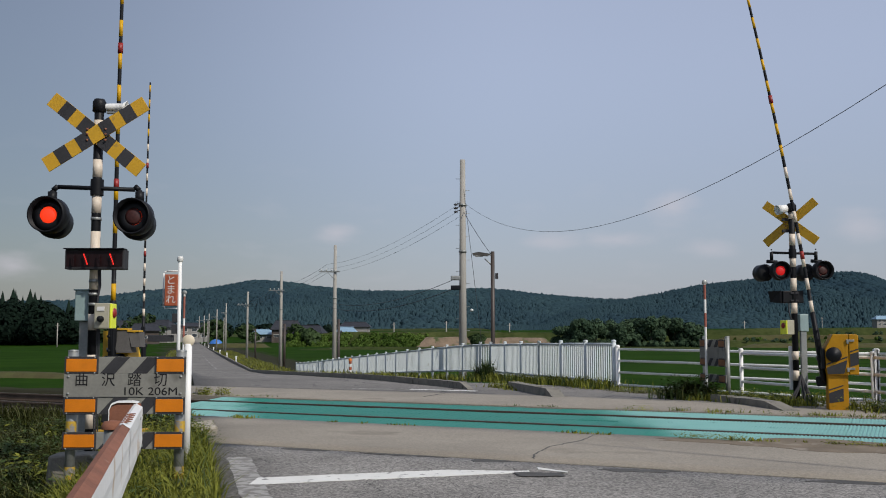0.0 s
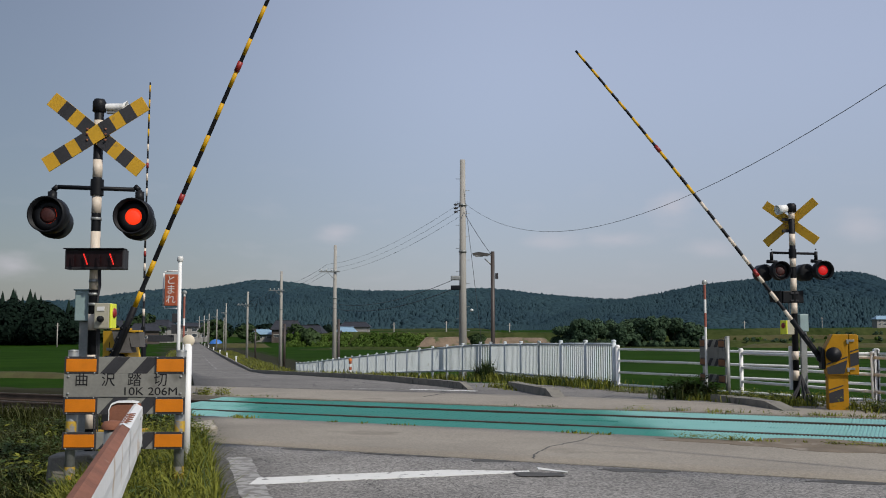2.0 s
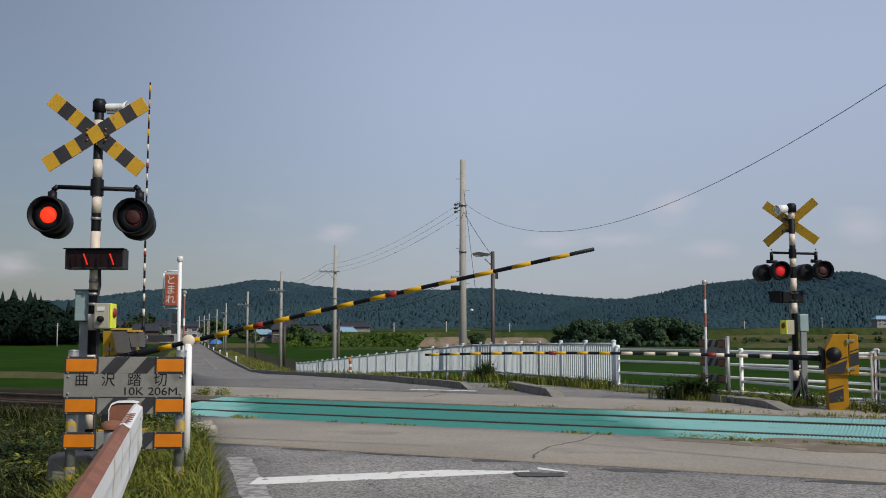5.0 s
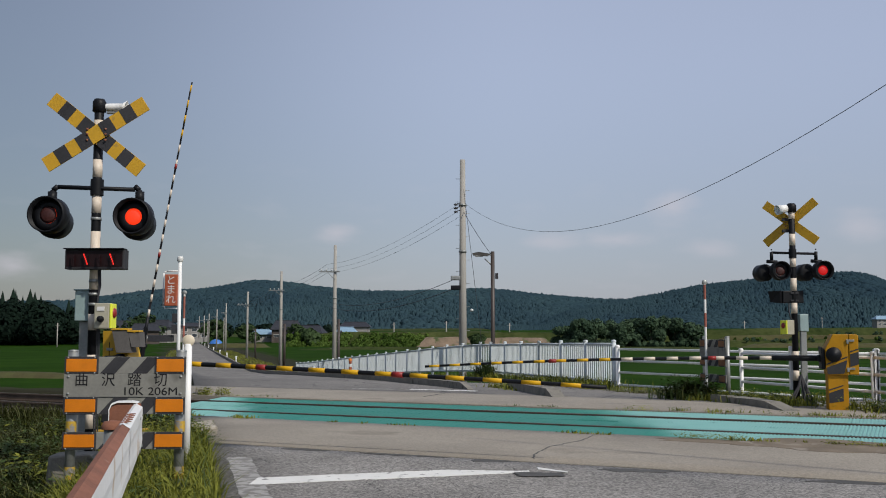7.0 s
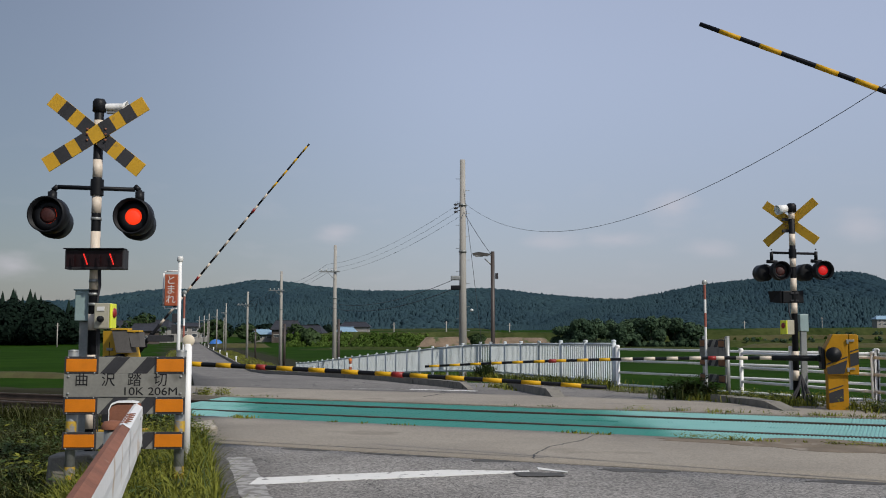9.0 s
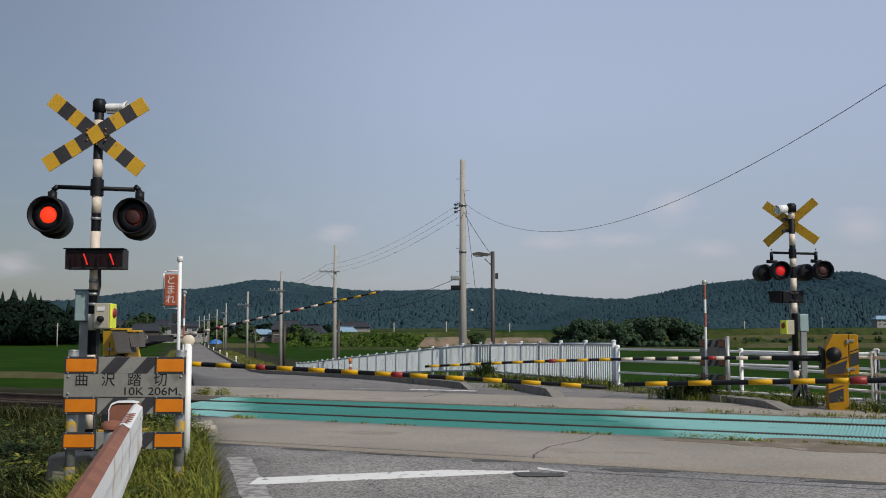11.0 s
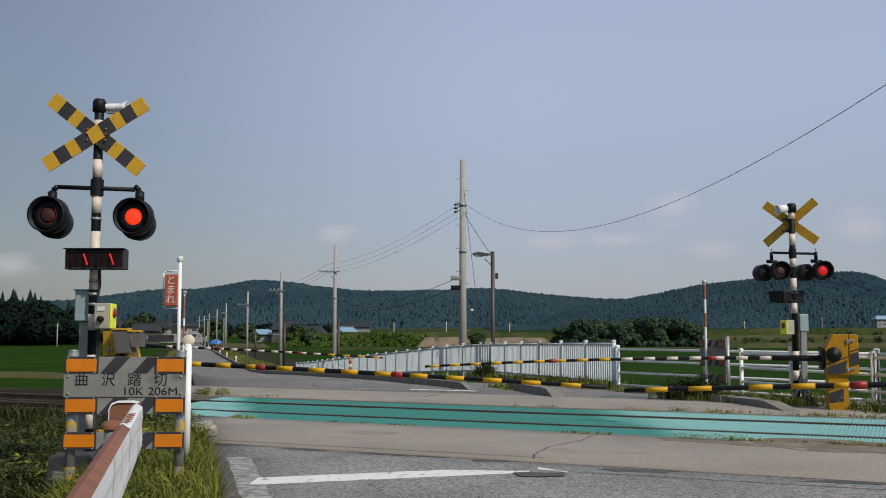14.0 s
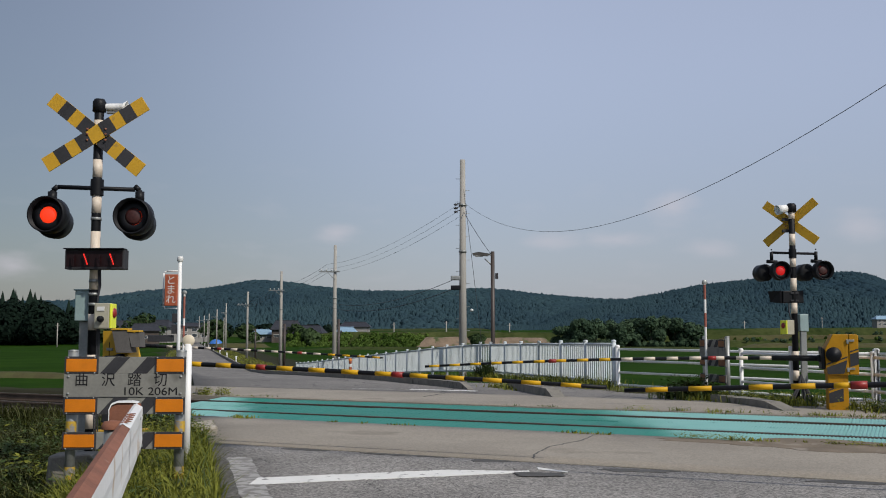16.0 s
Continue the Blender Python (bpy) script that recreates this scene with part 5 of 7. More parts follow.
name_board(pose(-2.83, 8.92, -0.10, 0, 0.2, 4), "grey crossing name board with amber reflectors on steel posts", True)
# this board faces away from the sun: its amber is darkened to brown as shade
name_board(pose(5.18, 19.2, 0.0, 0, 0, -79), "weathered striped board beside the far kerb", False, material("shaded_amber_reflector", (0.20, 0.075, 0.02), 0.6, var=0.3, scale=8, fine=60, bump=0.2))

MARK_RED = material("faded_marker_red", (0.30, 0.10, 0.07), 0.6, var=0.25, scale=6, fine=40, bump=0.1, worn=0.2, worn_col=(0.5, 0.42, 0.36), worn_scale=9)


# white post with a round reflector, red and white marker poles
def marker(at, h, r, label, disc=0.06, red=(), name="marker_post"):
    root = thing(name, at, label, "marker post", "marker posts")
    bm = bmesh.new()
    cuts = sorted({0.0, h, *[z for ab in red for z in ab]})
    for a, b in zip(cuts, cuts[1:]):
        tube(bm, (0, 0, a - (0.1 if a == 0 else 0)), (0, 0, b), r, r, 14, mi=1 if any(p <= a and b <= q for p, q in red) else 0, caps=(b == h))
    part("post", bm, [WHITE, MARK_RED], root)
    if disc:
        bm = bmesh.new()
        lathe(bm, [(0, -0.022), (disc * 0.9, -0.020), (disc, -0.012), (disc, 0.012), (disc * 0.9, 0.02), (0, 0.022)], (0, 0, h + disc * 0.55), (0, 1, h + disc * 0.55), 22)
        part("reflector_disc", bm, material("reflector_cream", (0.66, 0.58, 0.44), 0.4, var=0.06, scale=20, fine=90, bump=0.1) if r > 0.03 else GALV, root, "round pale reflector")


marker(pose(-2.635, 10.35, -0.04), 1.24, 0.037, "white post with a round cream reflector", 0.062)
marker(pose(5.05, 19.2, 0.05), 2.22, 0.024, "tall red and white marker pole beside the board", 0.052, red=((1.39, 1.66), (1.92, 2.2)))
marker(pose(-5.35, 20.6, -0.02), 2.15, 0.022, "red and white marker pole beyond the track", 0.05, red=((1.25, 1.5), (1.65, 2.1)))


def stop_sign():
    root = thing("stop_sign", pose(-5.235, 19.7, 0.0), "red sign on a white pole with a lamp on top", "road sign")
    bm = bmesh.new()
    tube(bm, (0.02, 0, -0.1), (0.02, 0, 2.74), 0.036, seg=14)
    part("pole", bm, WHITE, root, "white painted pole")
    bm = bmesh.new()
    box(bm, (-0.135, -0.02, 2.17), (0.245, 0.10, 0.62), bevel=0.01)
    panel = part("panel", bm, SIGN_RED, root, "faded red sign box")
    for i, ch in enumerate("とまれ"):
        lettering(ch, 0.20, LAMP_WHITE, panel, Matrix.Translation((-0.135, -0.073, 2.36 - i * 0.19)) @ FACE, "white character")
    bm = bmesh.new()
    pts = [(0.0, 0, 2.55), (-0.25, 0, 2.55), (-0.30, 0, 2.51), (-0.30, 0, 1.86), (-0.26, 0, 1.81), (0.0, 0, 1.81)]
    for a, b in zip(pts, pts[1:]):
        tube(bm, a, b, 0.013, seg=8)
    part("tube_frame", bm, WHITE, root)
    bm = bmesh.new()
    lathe(bm, [(0.03, 0), (0.062, 0.03), (0.062, 0.09), (0.05, 0.12), (0, 0.13)], (0.02, 0, 2.72), (0.02, 0, 4), 14)
    part("lamp", bm, LAMP_WHITE, root, "small white lamp")
    bm = bmesh.new()
    box(bm, (-0.36, 0.1, 1.22), (0.50, 0.10, 0.13), bevel=0.01)
    part("side_beam", bm, CHARCOAL, root, "dark grey side beam")
    for z, w in ((1.62, 0.12), (1.40, 0.13)):
        bm = bmesh.new()
        box(bm, (-0.06, 0.05, z), (w, 0.12, 0.18), bevel=0.01)
        part("control_box", bm, CHARCOAL, root)


stop_sign()


# ---- guard rail close by ----
def guardrail():
    """A steel beam of W section along the verge, seen end on; rusty inside and on its top edge."""
    root = thing("guardrail", Matrix.Identity(4), "white steel guardrail with rust along its top edge", "guardrail")
    a, b = Vector((-2.20, 7.30, 0)), Vector((-0.30, 0.0, 0))
    u = (b - a).normalized()
    v = Vector((-u.y, u.x, 0))         # towards the road
    if v.x < 0:
        v = -v
    sec = [(-0.060, 0.765), (-0.046, 0.793), (-0.026, 0.80), (0.014, 0.772), (0.018, 0.70), (0.014, 0.66), (0.014, 0.59), (0.018, 0.55), (0.014, 0.49), (-0.010, 0.455)]
    inner = [(c - 0.010, z - 0.006) for c, z in sec]
    bm = bmesh.new()
    n = len(sec)
    rows = []
    for t in (0.0, 0.25, 0.5, 0.75, 1.0):
        p = a.lerp(b, t)
        rows.append([bm.verts.new(p + v * c + Vector((0, 0, z))) for c, z in sec] + [bm.verts.new(p + v * c + Vector((0, 0, z))) for c, z in inner])
    for A, B in zip(rows, rows[1:]):
        for i in range(n - 1):
            f = bm.faces.new((A[i], A[i + 1], B[i + 1], B[i]))
            f.material_index = 1 if i < 3 else 0
            bm.faces.new((A[n + i], B[n + i], B[n + i + 1], A[n + i + 1])).material_index = 1
        for i in (0, n - 1):
            bm.faces.new((A[i], B[i], B[n + i], A[n + i])).material_index = 1
    for row in (rows[0], rows[-1]):
        for i in range(n - 1):
            bm.faces.new((row[i], row[i + 1], row[n + i + 1], row[n + i]))
    part("beam", bm, [RAIL_WHITE, RUST], root, "ribbed white beam, flaking to rust")
    # the end sleeve: an arched steel piece, rusty inside
    bm = bmesh.new()
    arch = [(-0.215, 0.60), (-0.215, 0.765), (-0.20, 0.80), (-0.16, 0.815), (-0.05, 0.815), (-0.01, 0.808)]
    rows = []
    for t in (-0.12, 0.05):
        p = a + u * t
        rows.append([bm.verts.new(p + v * c + Vector((0, 0, z))) for c, z in arch] + [bm.verts.new(p + v * (c + (0.006 if c < -0.1 else -0.006)) + Vector((0, 0, z - 0.006))) for c, z in arch])
    k = len(arch)
    for i in range(k - 1):
        bm.faces.new((rows[0][i], rows[0][i + 1], rows[1][i + 1], rows[1][i]))
        bm.faces.new((rows[0][k + i], rows[1][k + i], rows[1][k + i + 1], rows[0][k + i + 1])).material_index = 1
        for r in rows:
            bm.faces.new((r[i], r[i + 1], r[k + i + 1], r[k + i]))
    p = a + u * 0.035
    bm.faces.new([bm.verts.new(p + v * c + Vector((0, 0, z))) for c, z in ((-0.21, 0.62), (0.008, 0.62), (0.008, 0.80), (-0.03, 0.81), (-0.16, 0.81), (-0.21, 0.77))]).material_index = 1
    part("end_sleeve", bm, [RAIL_WHITE, RUST], root, "arched white end sleeve, rusty inside")
    # the lapped end piece, still white on top
    bm = bmesh.new()
    rows = []
    for t in (0.0, 0.9, 1.75):
        p = a + u * t
        rows.append([bm.verts.new(p + v * (c + 0.0025) + Vector((0, 0, z + (0.0025 if i < 4 else 0)))) for i, (c, z) in enumerate(sec)])
    for A_, B_ in zip(rows, rows[1:]):
        for i in range(len(sec) - 1):
            f = bm.faces.new((A_[i], A_[i + 1], B_[i + 1], B_[i]))
    part("end_piece", bm, RAIL_WHITE, root, "white lapped end piece with rust streaks")
    for k in range(5):
        p = a + u * (1.05 + 0.14 * k) - v * 0.012
        bm = bmesh.new()
        box(bm, (0, 0, 0), (0.030, 0.075, 0.006), bevel=0.002)
        part("rust_streak", bm, RUST, root, "rusty slot", at=Matrix.Translation(p + Vector((0, 0, 0.803))) @ Matrix.Rotation(math.atan2(u.y, u.x) + 1.2, 4, 'Z'))
    for t in (0.075,):
        p = a.lerp(b, t) - v * 0.15
        bm = bmesh.new()
        tube(bm, (p.x, p.y, -0.15), (p.x, p.y, 0.68), 0.057, seg=16)
        lathe(bm, [(0.072, 0.0), (0.075, 0.02), (0.06, 0.05), (0, 0.06)], (p.x, p.y, 0.67), (p.x, p.y, 2), 16, mi=1)
        part("post", bm, [GALV, RUST], root, "round steel post with a rusty cap")
    for k in range(4):
        p = a.lerp(b, 0.012 + 0.045 * (k // 2)) + v * 0.019
        bm = bmesh.new()
        z = 0.725 if k % 2 else 0.505
        lathe(bm, [(0.011, 0), (0.011, 0.004), (0.006, 0.007), (0, 0.007)], (p.x, p.y, z), p + v + Vector((0, 0, z)), 10)
        part("bolt", bm, GALV, root)


guardrail()


# ---- fences ----
def picket_fence():
    pts = [(-11.2, 76.5), (-5.0, 55.0), (1.30, 34.6), (1.62, 33.9), (2.75, 28.6), (4.05, 23.7)]
    posts = []
    bm = bmesh.new()
    tube(bm, (0, 0, -0.4), (0, 0, 1.12), 0.05, seg=10)
    lathe(bm, [(0.058, 0), (0.058, 0.03), (0, 0.045)], (0, 0, 1.11), (0, 0, 2), 10)
    post_me = finish(bm, "post", FENCE_WHITE)
    bm = bmesh.new()
    box(bm, (0, 0, 0.56), (0.036, 0.03, 0.96))
    bar_me = finish(bm, "bar", FENCE_WHITE)
    bars = 0
    for (a, b) in zip(pts, pts[1:]):
        a, b = Vector((*a, 0)), Vector((*b, 0))
        n = max(1, round((b - a).length / 2.0))
        for i in range(n):
            p, q = a + (b - a) * (i / n), a + (b - a) * ((i + 1) / n)
            zp, zq = (lerp_table(FENCE_FOOT, c.dot(N)) - 0.03 - 0.0205 * max(0, c.y - 34.6) for c in (p, q))
            root = thing("fence_panel", Matrix.Identity(4), "white vertical-bar steel fence panel among weeds", "fence", "bar fence panels")
            ang = math.atan2(q.y - p.y, q.x - p.x)
            for pp, zz in ((p, zp), (q, zq)) if i == n - 1 else ((p, zp),):
                o = new("post", post_me)
                o.parent = root
                o.matrix_basis = pose(pp.x, pp.y, zz)
            for h in (1.05, 0.16):
                bm = bmesh.new()
                u = (q - p).normalized() * 0.05
                tube(bm, p + u + Vector((0, 0, zp + h)), q - u + Vector((0, 0, zq + h)), 0.028, seg=8)
                part("rail", bm, FENCE_WHITE, root)
            m = max(4, round((q - p).length / 0.135))
            far = p.y > 36
            if far:
                vs, fs = [], []
            for k in range(m):
                t = (k + 0.5) / m
                c = p.lerp(q, t)
                z = zp + (zq - zp) * t
                if not far:
                    o = new("bar", bar_me)
                    o.parent = root
                    o.matrix_basis = Matrix.Translation((c.x, c.y, z)) @ Matrix.Rotation(ang, 4, 'Z')
                else:
                    u = (q - p).normalized() * 0.021
                    w = Vector((-u.y, u.x, 0)) * 0.7
                    i0 = len(vs)
                    for hz in (0.12, 1.03):
                        for e in (u + w, u - w, -u - w, -u + w):
                            vs.append((c + e + Vector((0, 0, z + hz)))[:])
                    for f in ((0, 1, 5, 4), (1, 2, 6, 5), (2, 3, 7, 6), (3, 0, 4, 7), (4, 5, 6, 7)):
                        fs.append([i0 + j for j in f])
            if far:
                o = new("infill", sheet_mesh("infill", vs, fs, FENCE_WHITE))
                o.parent = root
                o["kind"] = "stuff"


def rail_fence(pts, label, h=0.96, rails=(0.93, 0.66, 0.39, 0.10), step=2.6, zoff=0.0, post_r=0.052):
    for (a, b) in zip(pts, pts[1:]):
        a, b = Vector((*a, 0)), Vector((*b, 0))
        n = max(1, round((b - a).length / step))
        for i in range(n):
            p, q = a + (b - a) * (i / n), a + (b - a) * ((i + 1) / n)
            root = thing("rail_fence", Matrix.Identity(4), label, "fence", "rail fence spans")
            za, zb = 0.02 + zoff, 0.02 + zoff
            for pp in (p, q) if i == n - 1 else (p,):
                bm = bmesh.new()
                tube(bm, (pp.x, pp.y, -0.9), (pp.x, pp.y, za + h + 0.03), post_r, seg=14)
                lathe(bm, [(post_r + 0.008, 0), (post_r + 0.008, 0.03), (0.03, 0.05), (0, 0.052)], (pp.x, pp.y, za + h + 0.02), (pp.x, pp.y, 9), 14)
                part("post", bm, WHITE, root)
            for r in rails:
                bm = bmesh.new()
                tube(bm, p + Vector((0, 0, za + r)), q + Vector((0, 0, zb + r)), 0.027, seg=10)
                part("rail", bm, WHITE, root)


picket_fence()
rail_fence([(4.12, 23.6), (7.75, 17.9), (11.5, 13.6)], "white four-rail steel fence above the paddy", step=6.8)
rail_fence([(5.78, 19.4), (6.85, 15.95), (7.6, 13.5)], "white tube fence beside the barrier machine", step=3.6, zoff=-0.02, post_r=0.038)

# ---- wires, lamps and posts along the road ----
wire("overhead_cable", (0.80, 38.0, 6.35), (7.43, 2.6, 6.82), 2.81, 0.0052)
for k, (z0, z1) in enumerate(((5.55, 5.75), (5.3, 5.45), (5.05, 5.2))):
    wire("overhead_cable", (0.6, 38.1, z0 + 0.75), (-7.4, 63.4, z1), 0.45, 0.005)
    wire("overhead_cable", (-7.4, 63.4, z1), (-14.9, 88.5, z1 - 0.25), 0.3, 0.008)
    wire("overhead_cable", (-14.9, 88.5, z1 - 0.25), (-25.6, 127.4, z1 - 0.35), 0.4, 0.009)
wire("overhead_cable", (0.45, 38.0, 3.40), (-7.2, 63.3, 3.3), 0.5, 0.012)
wire("overhead_cable", (0.45, 38.0, 3.05), (-7.2, 63.3, 3.0), 0.5, 0.014)
wire("stay_wire", (0.80, 38.1, 6.9), (1.55, 38.4, 0.4), 0.0, 0.009, "thin steel stay wire of the pole", 8)
wire("service_cable", (0.80, 38.1, 6.0), (1.65, 34.5, 4.1), 0.05, 0.01, "thin cable to the street lamp", 12)


def pole_boxes():
    root = thing("terminal_box", pose(0.76, 38.2, 0), "grey and black terminal boxes on the pole", "terminal box")
    for z, m, nm in ((3.45, GALV, "upper_box"), (3.08, BLACK, "lower_box")):
        bm = bmesh.new()
        box(bm, (-0.28, -0.1, z), (0.36, 0.16, 0.17), bevel=0.03)
        part(nm, bm, m, root)
    for dz in (0, -0.14, -0.28):
        bm = bmesh.new()
        lathe(bm, [(0, 0), (0.05, 0.0), (0.03, 0.05), (0.055, 0.06), (0.03, 0.12), (0, 0.14)], (-0.2, -0.05, 6.30 + dz), (-1, -0.05, 6.2 + dz), 10)
        part("insulator", bm, CHARCOAL, root)
        bm = bmesh.new()
        tube(bm, (-0.34, -0.05, 6.28 + dz), (-0.05, 0, 6.38 + dz), 0.018, seg=6)
        part("bracket", bm, BLACK, root)
    bm = bmesh.new()
    lathe(bm, [(0, -0.06), (0.05, -0.045), (0.065, 0), (0.05, 0.045), (0, 0.06)], (0.34, 0, 2.22), (0.34, 0, 3), 12)
    part("meter_globe", bm, LAMP_WHITE, root)


pole_boxes()


def street_lamp(x, y, z, h, r, arm, label, head=0.55):
    root = thing("street_lamp", pose(x, y, z), label, "street lamp", "street lamps")
    bm = bmesh.new()
    tube(bm, (0, 0, -0.4), (0, 0, h), r, r * 0.85, 12)
    part("post", bm, BROWN, root)
    bm = bmesh.new()
    tube(bm, (0, 0, h - 0.12), (-arm * 0.5, 0, h - 0.08), 0.03, seg=8)
    tube(bm, (0, 0, h - 0.5), (-arm * 0.5, 0, h - 0.25), 0.022, seg=8)
    part("bracket", bm, GALV, root)
    bm = bmesh.new()
    prism(bm, [(-arm * 0.15, -0.1, h - 0.08), (-arm * 0.9, -0.1, h - 0.02), (-arm - head * 0.28, -0.07, h - 0.06), (-arm - head * 0.22, -0.07, h - 0.13), (-arm * 0.3, -0.1, h - 0.16)], (0, 0.2, 0))
    hd = part("head", bm, FADED, root, "dark grey lamp head")
    bm = bmesh.new()
    box(bm, (-arm * 0.85, 0, h - 0.155), (head * 0.5, 0.14, 0.05), bevel=0.02)
    part("glass", bm, LAMP_WHITE, hd)
    bm = bmesh.new()
    box(bm, (r + 0.06, 0, h - 0.85), (0.10, 0.1, 0.2), bevel=0.01)
    part("switch_box", bm, CHARCOAL, root)


street_lamp(1.72, 34.4, -1.4, 5.56, 0.078, 0.55, "dark brown street lamp with a grey head behind the fence")
street_lamp(-6.75, 64.6, -1.6, 3.9, 0.10, 0.35, "small dark street lamp beside a pole", 0.3)
street_lamp(-14.2, 89.5, -1.65, 3.9, 0.12, 0.35, "small dark street lamp beside a pole", 0.3)
street_lamp(-24.6, 131, -1.75, 3.8, 0.12, 0.35, "small dark street lamp beside a pole", 0.3)


def delineator(x, y, h, r, label, striped):
    root = thing("delineator", pose(x, y, road_z(x, y)), label, "delineator", "delineators")
    bm = bmesh.new()
    n = 5 if striped else 2
    for i in range(n):
        tube(bm, (0, 0, h * i / n), (0, 0, h * (i + 1) / n), r, r, 10, mi=i % 2, caps=(i == n - 1))
    part("post", bm, [SIGN_RED, WHITE] if striped else [WHITE, WHITE], root)
    bm = bmesh.new()
    lathe(bm, [(r * 1.3, 0), (r * 1.3, h * 0.13), (0, h * 0.16)], (0, 0, h), (0, 0, 9), 10)
    part("cap", bm, AMBER if striped else WHITE, root, "orange reflector cap" if striped else "")


delineator(-4.75, 51.3, 0.78, 0.07, "red and white delineator post with an orange cap", True)
for d in (86, 104, 124, 150, 180, 215, 250):
    x, y = sd(d, 5.35)
    delineator(x, y, 0.65, 0.09, "small white delineator post at the kerb", False)


# ---- concrete bits at the crossing ----
def block(name, x, y, z, s, rz, label, cat="concrete block", tilt=0, mat=KERB):
    bm = bmesh.new()
    box(bm, (0, 0, 0), s, bevel=0.03)
    for v in bm.verts:
        v.co += Vector((noise.noise(v.co * 9), noise.noise(v.co * 9 + Vector((3, 1, 0))), noise.noise(v.co * 9 + Vector((0, 4, 1))))) * 0.035
    lone(name, bm, mat, label, cat, at=pose(x, y, z, tilt, 0, rz))


block("concrete_block", -3.16, 13.15, 0.03, (0.34, 0.34, 0.22), 35, "broken pale concrete block at the road edge", tilt=12, mat=PALE_CONCRETE)
block("concrete_block", -4.85, 20.3, 0.10, (0.3, 0.6, 0.28), 14, "pale concrete kerb end beyond the track")
block("concrete_block", -3.47, 9.5, 0.03, (0.42, 0.34, 0.32), 4, "weathered grey concrete footing in the grass")
block("concrete_block", 6.35, 16.0, 0.0, (1.0, 0.5, 0.1), -14, "concrete slab under the barrier machine")


# ---- plants ----
def blades(name, seats, label, mats, lo, hi, wide, seed, weights=(0.7, 0.3), lean=1.0):
    """Bent grass blades, each two quads and a tip; nobody could count them."""
    rnd = random.Random(seed)
    verts, faces, idx = [], [], []
    for x, y, z in seats:
        h = rnd.uniform(lo, hi)
        a = rnd.uniform(0, 6.283)
        dx, dy = math.cos(a), math.sin(a)
        w = wide * rnd.uniform(0.6, 1.3)
        b = h * rnd.uniform(0.15, 0.75) * lean
        px, py = -dy * w, dx * w
        i = len(verts)
        for t, k in ((0, 1.0), (0.55, 0.8)):
            ox, oy, oz = dx * b * t * t, dy * b * t * t, h * t * (1 - 0.12 * t)
            verts += [(x + ox - px * k, y + oy - py * k, z + oz), (x + ox + px * k, y + oy + py * k, z + oz)]
        verts.append((x + dx * b, y + dy * b, z + h * rnd.uniform(0.7, 0.95)))
        faces += [(i, i + 1, i + 3, i + 2), (i + 2, i + 3, i + 4)]
        m = 0 if rnd.random() < weights[0] else 1
        idx += [m, m]
    ob = new(name, sheet_mesh(name, verts, faces, mats, idx))
    return tagged(ob, label, "grass", kind="stuff")


def scatter(n, seed, inside, x0, x1, y0, y1, zf, clump=1.1, cut=-0.15):
    rnd = random.Random(seed)
    out = []
    while len(out) < n:
        x, y = rnd.uniform(x0, x1), rnd.uniform(y0, y1)
        if inside(x, y) and noise.noise((x * clump, y * clump, seed)) > cut + rnd.uniform(-0.25, 0.25):
            out.append((x, y, zf(x, y) - 0.01))
    return out


def near_left(x, y):
    p = Vector((x, y, 0))
    s, n = p.dot(S), p.dot(N) - NEAR_RAIL
    return s < ROAD_LEFT + 0.02 and n < -0.75 and (n < -3.9 or s < ROAD_LEFT - 0.15) and x > -0.62 * y - 0.8


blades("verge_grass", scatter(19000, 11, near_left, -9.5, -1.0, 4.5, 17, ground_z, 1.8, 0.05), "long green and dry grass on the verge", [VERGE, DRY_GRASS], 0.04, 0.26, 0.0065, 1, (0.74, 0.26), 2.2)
blades("tall_grass", scatter(7500, 12, lambda x, y: near_left(x, y) and Vector((x, y, 0)).dot(S) > -0.95, -4.0, -1.2, 5, 12.6, ground_z, 2.0, 0.0), "taller green grass along the road edge", [GRASS, WEED], 0.12, 0.40, 0.0065, 2, (0.85, 0.15), 1.5)
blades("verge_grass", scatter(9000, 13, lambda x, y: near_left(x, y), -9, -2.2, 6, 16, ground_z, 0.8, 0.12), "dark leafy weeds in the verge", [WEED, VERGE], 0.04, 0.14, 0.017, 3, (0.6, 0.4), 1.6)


def leaflets(name, seats, label, mats, lo, hi, size, seed):
    """Low herbs of small pointed leaves that lie at all angles."""
    rnd = random.Random(seed)
    verts, faces, idx = [], [], []
    for x, y, z in seats:
        h = rnd.uniform(lo, hi)
        m = 0 if noise.noise((x * 1.7, y * 1.7, seed)) > 0 else 1
        for _ in range(3):
            c = Vector((x + rnd.gauss(0, 0.03), y + rnd.gauss(0, 0.03), z + h * rnd.uniform(0.5, 1)))
            a, s = rnd.uniform(0, 6.283), size * rnd.uniform(0.6, 1.4)
            d = Vector((math.cos(a), math.sin(a), rnd.uniform(-0.5, 0.5))).normalized() * s
            w = Vector((-math.sin(a), math.cos(a), rnd.uniform(-0.5, 0.5))).normalized() * s * 0.42
            i = len(verts)
            verts += [(c - d)[:], (c + w)[:], (c + d)[:], (c - w)[:]]
            faces.append((i, i + 1, i + 2, i + 3))
            idx.append(m)
    ob = new(name, sheet_mesh(name, verts, faces, mats, idx))
    return tagged(ob, label, "weeds", kind="stuff")


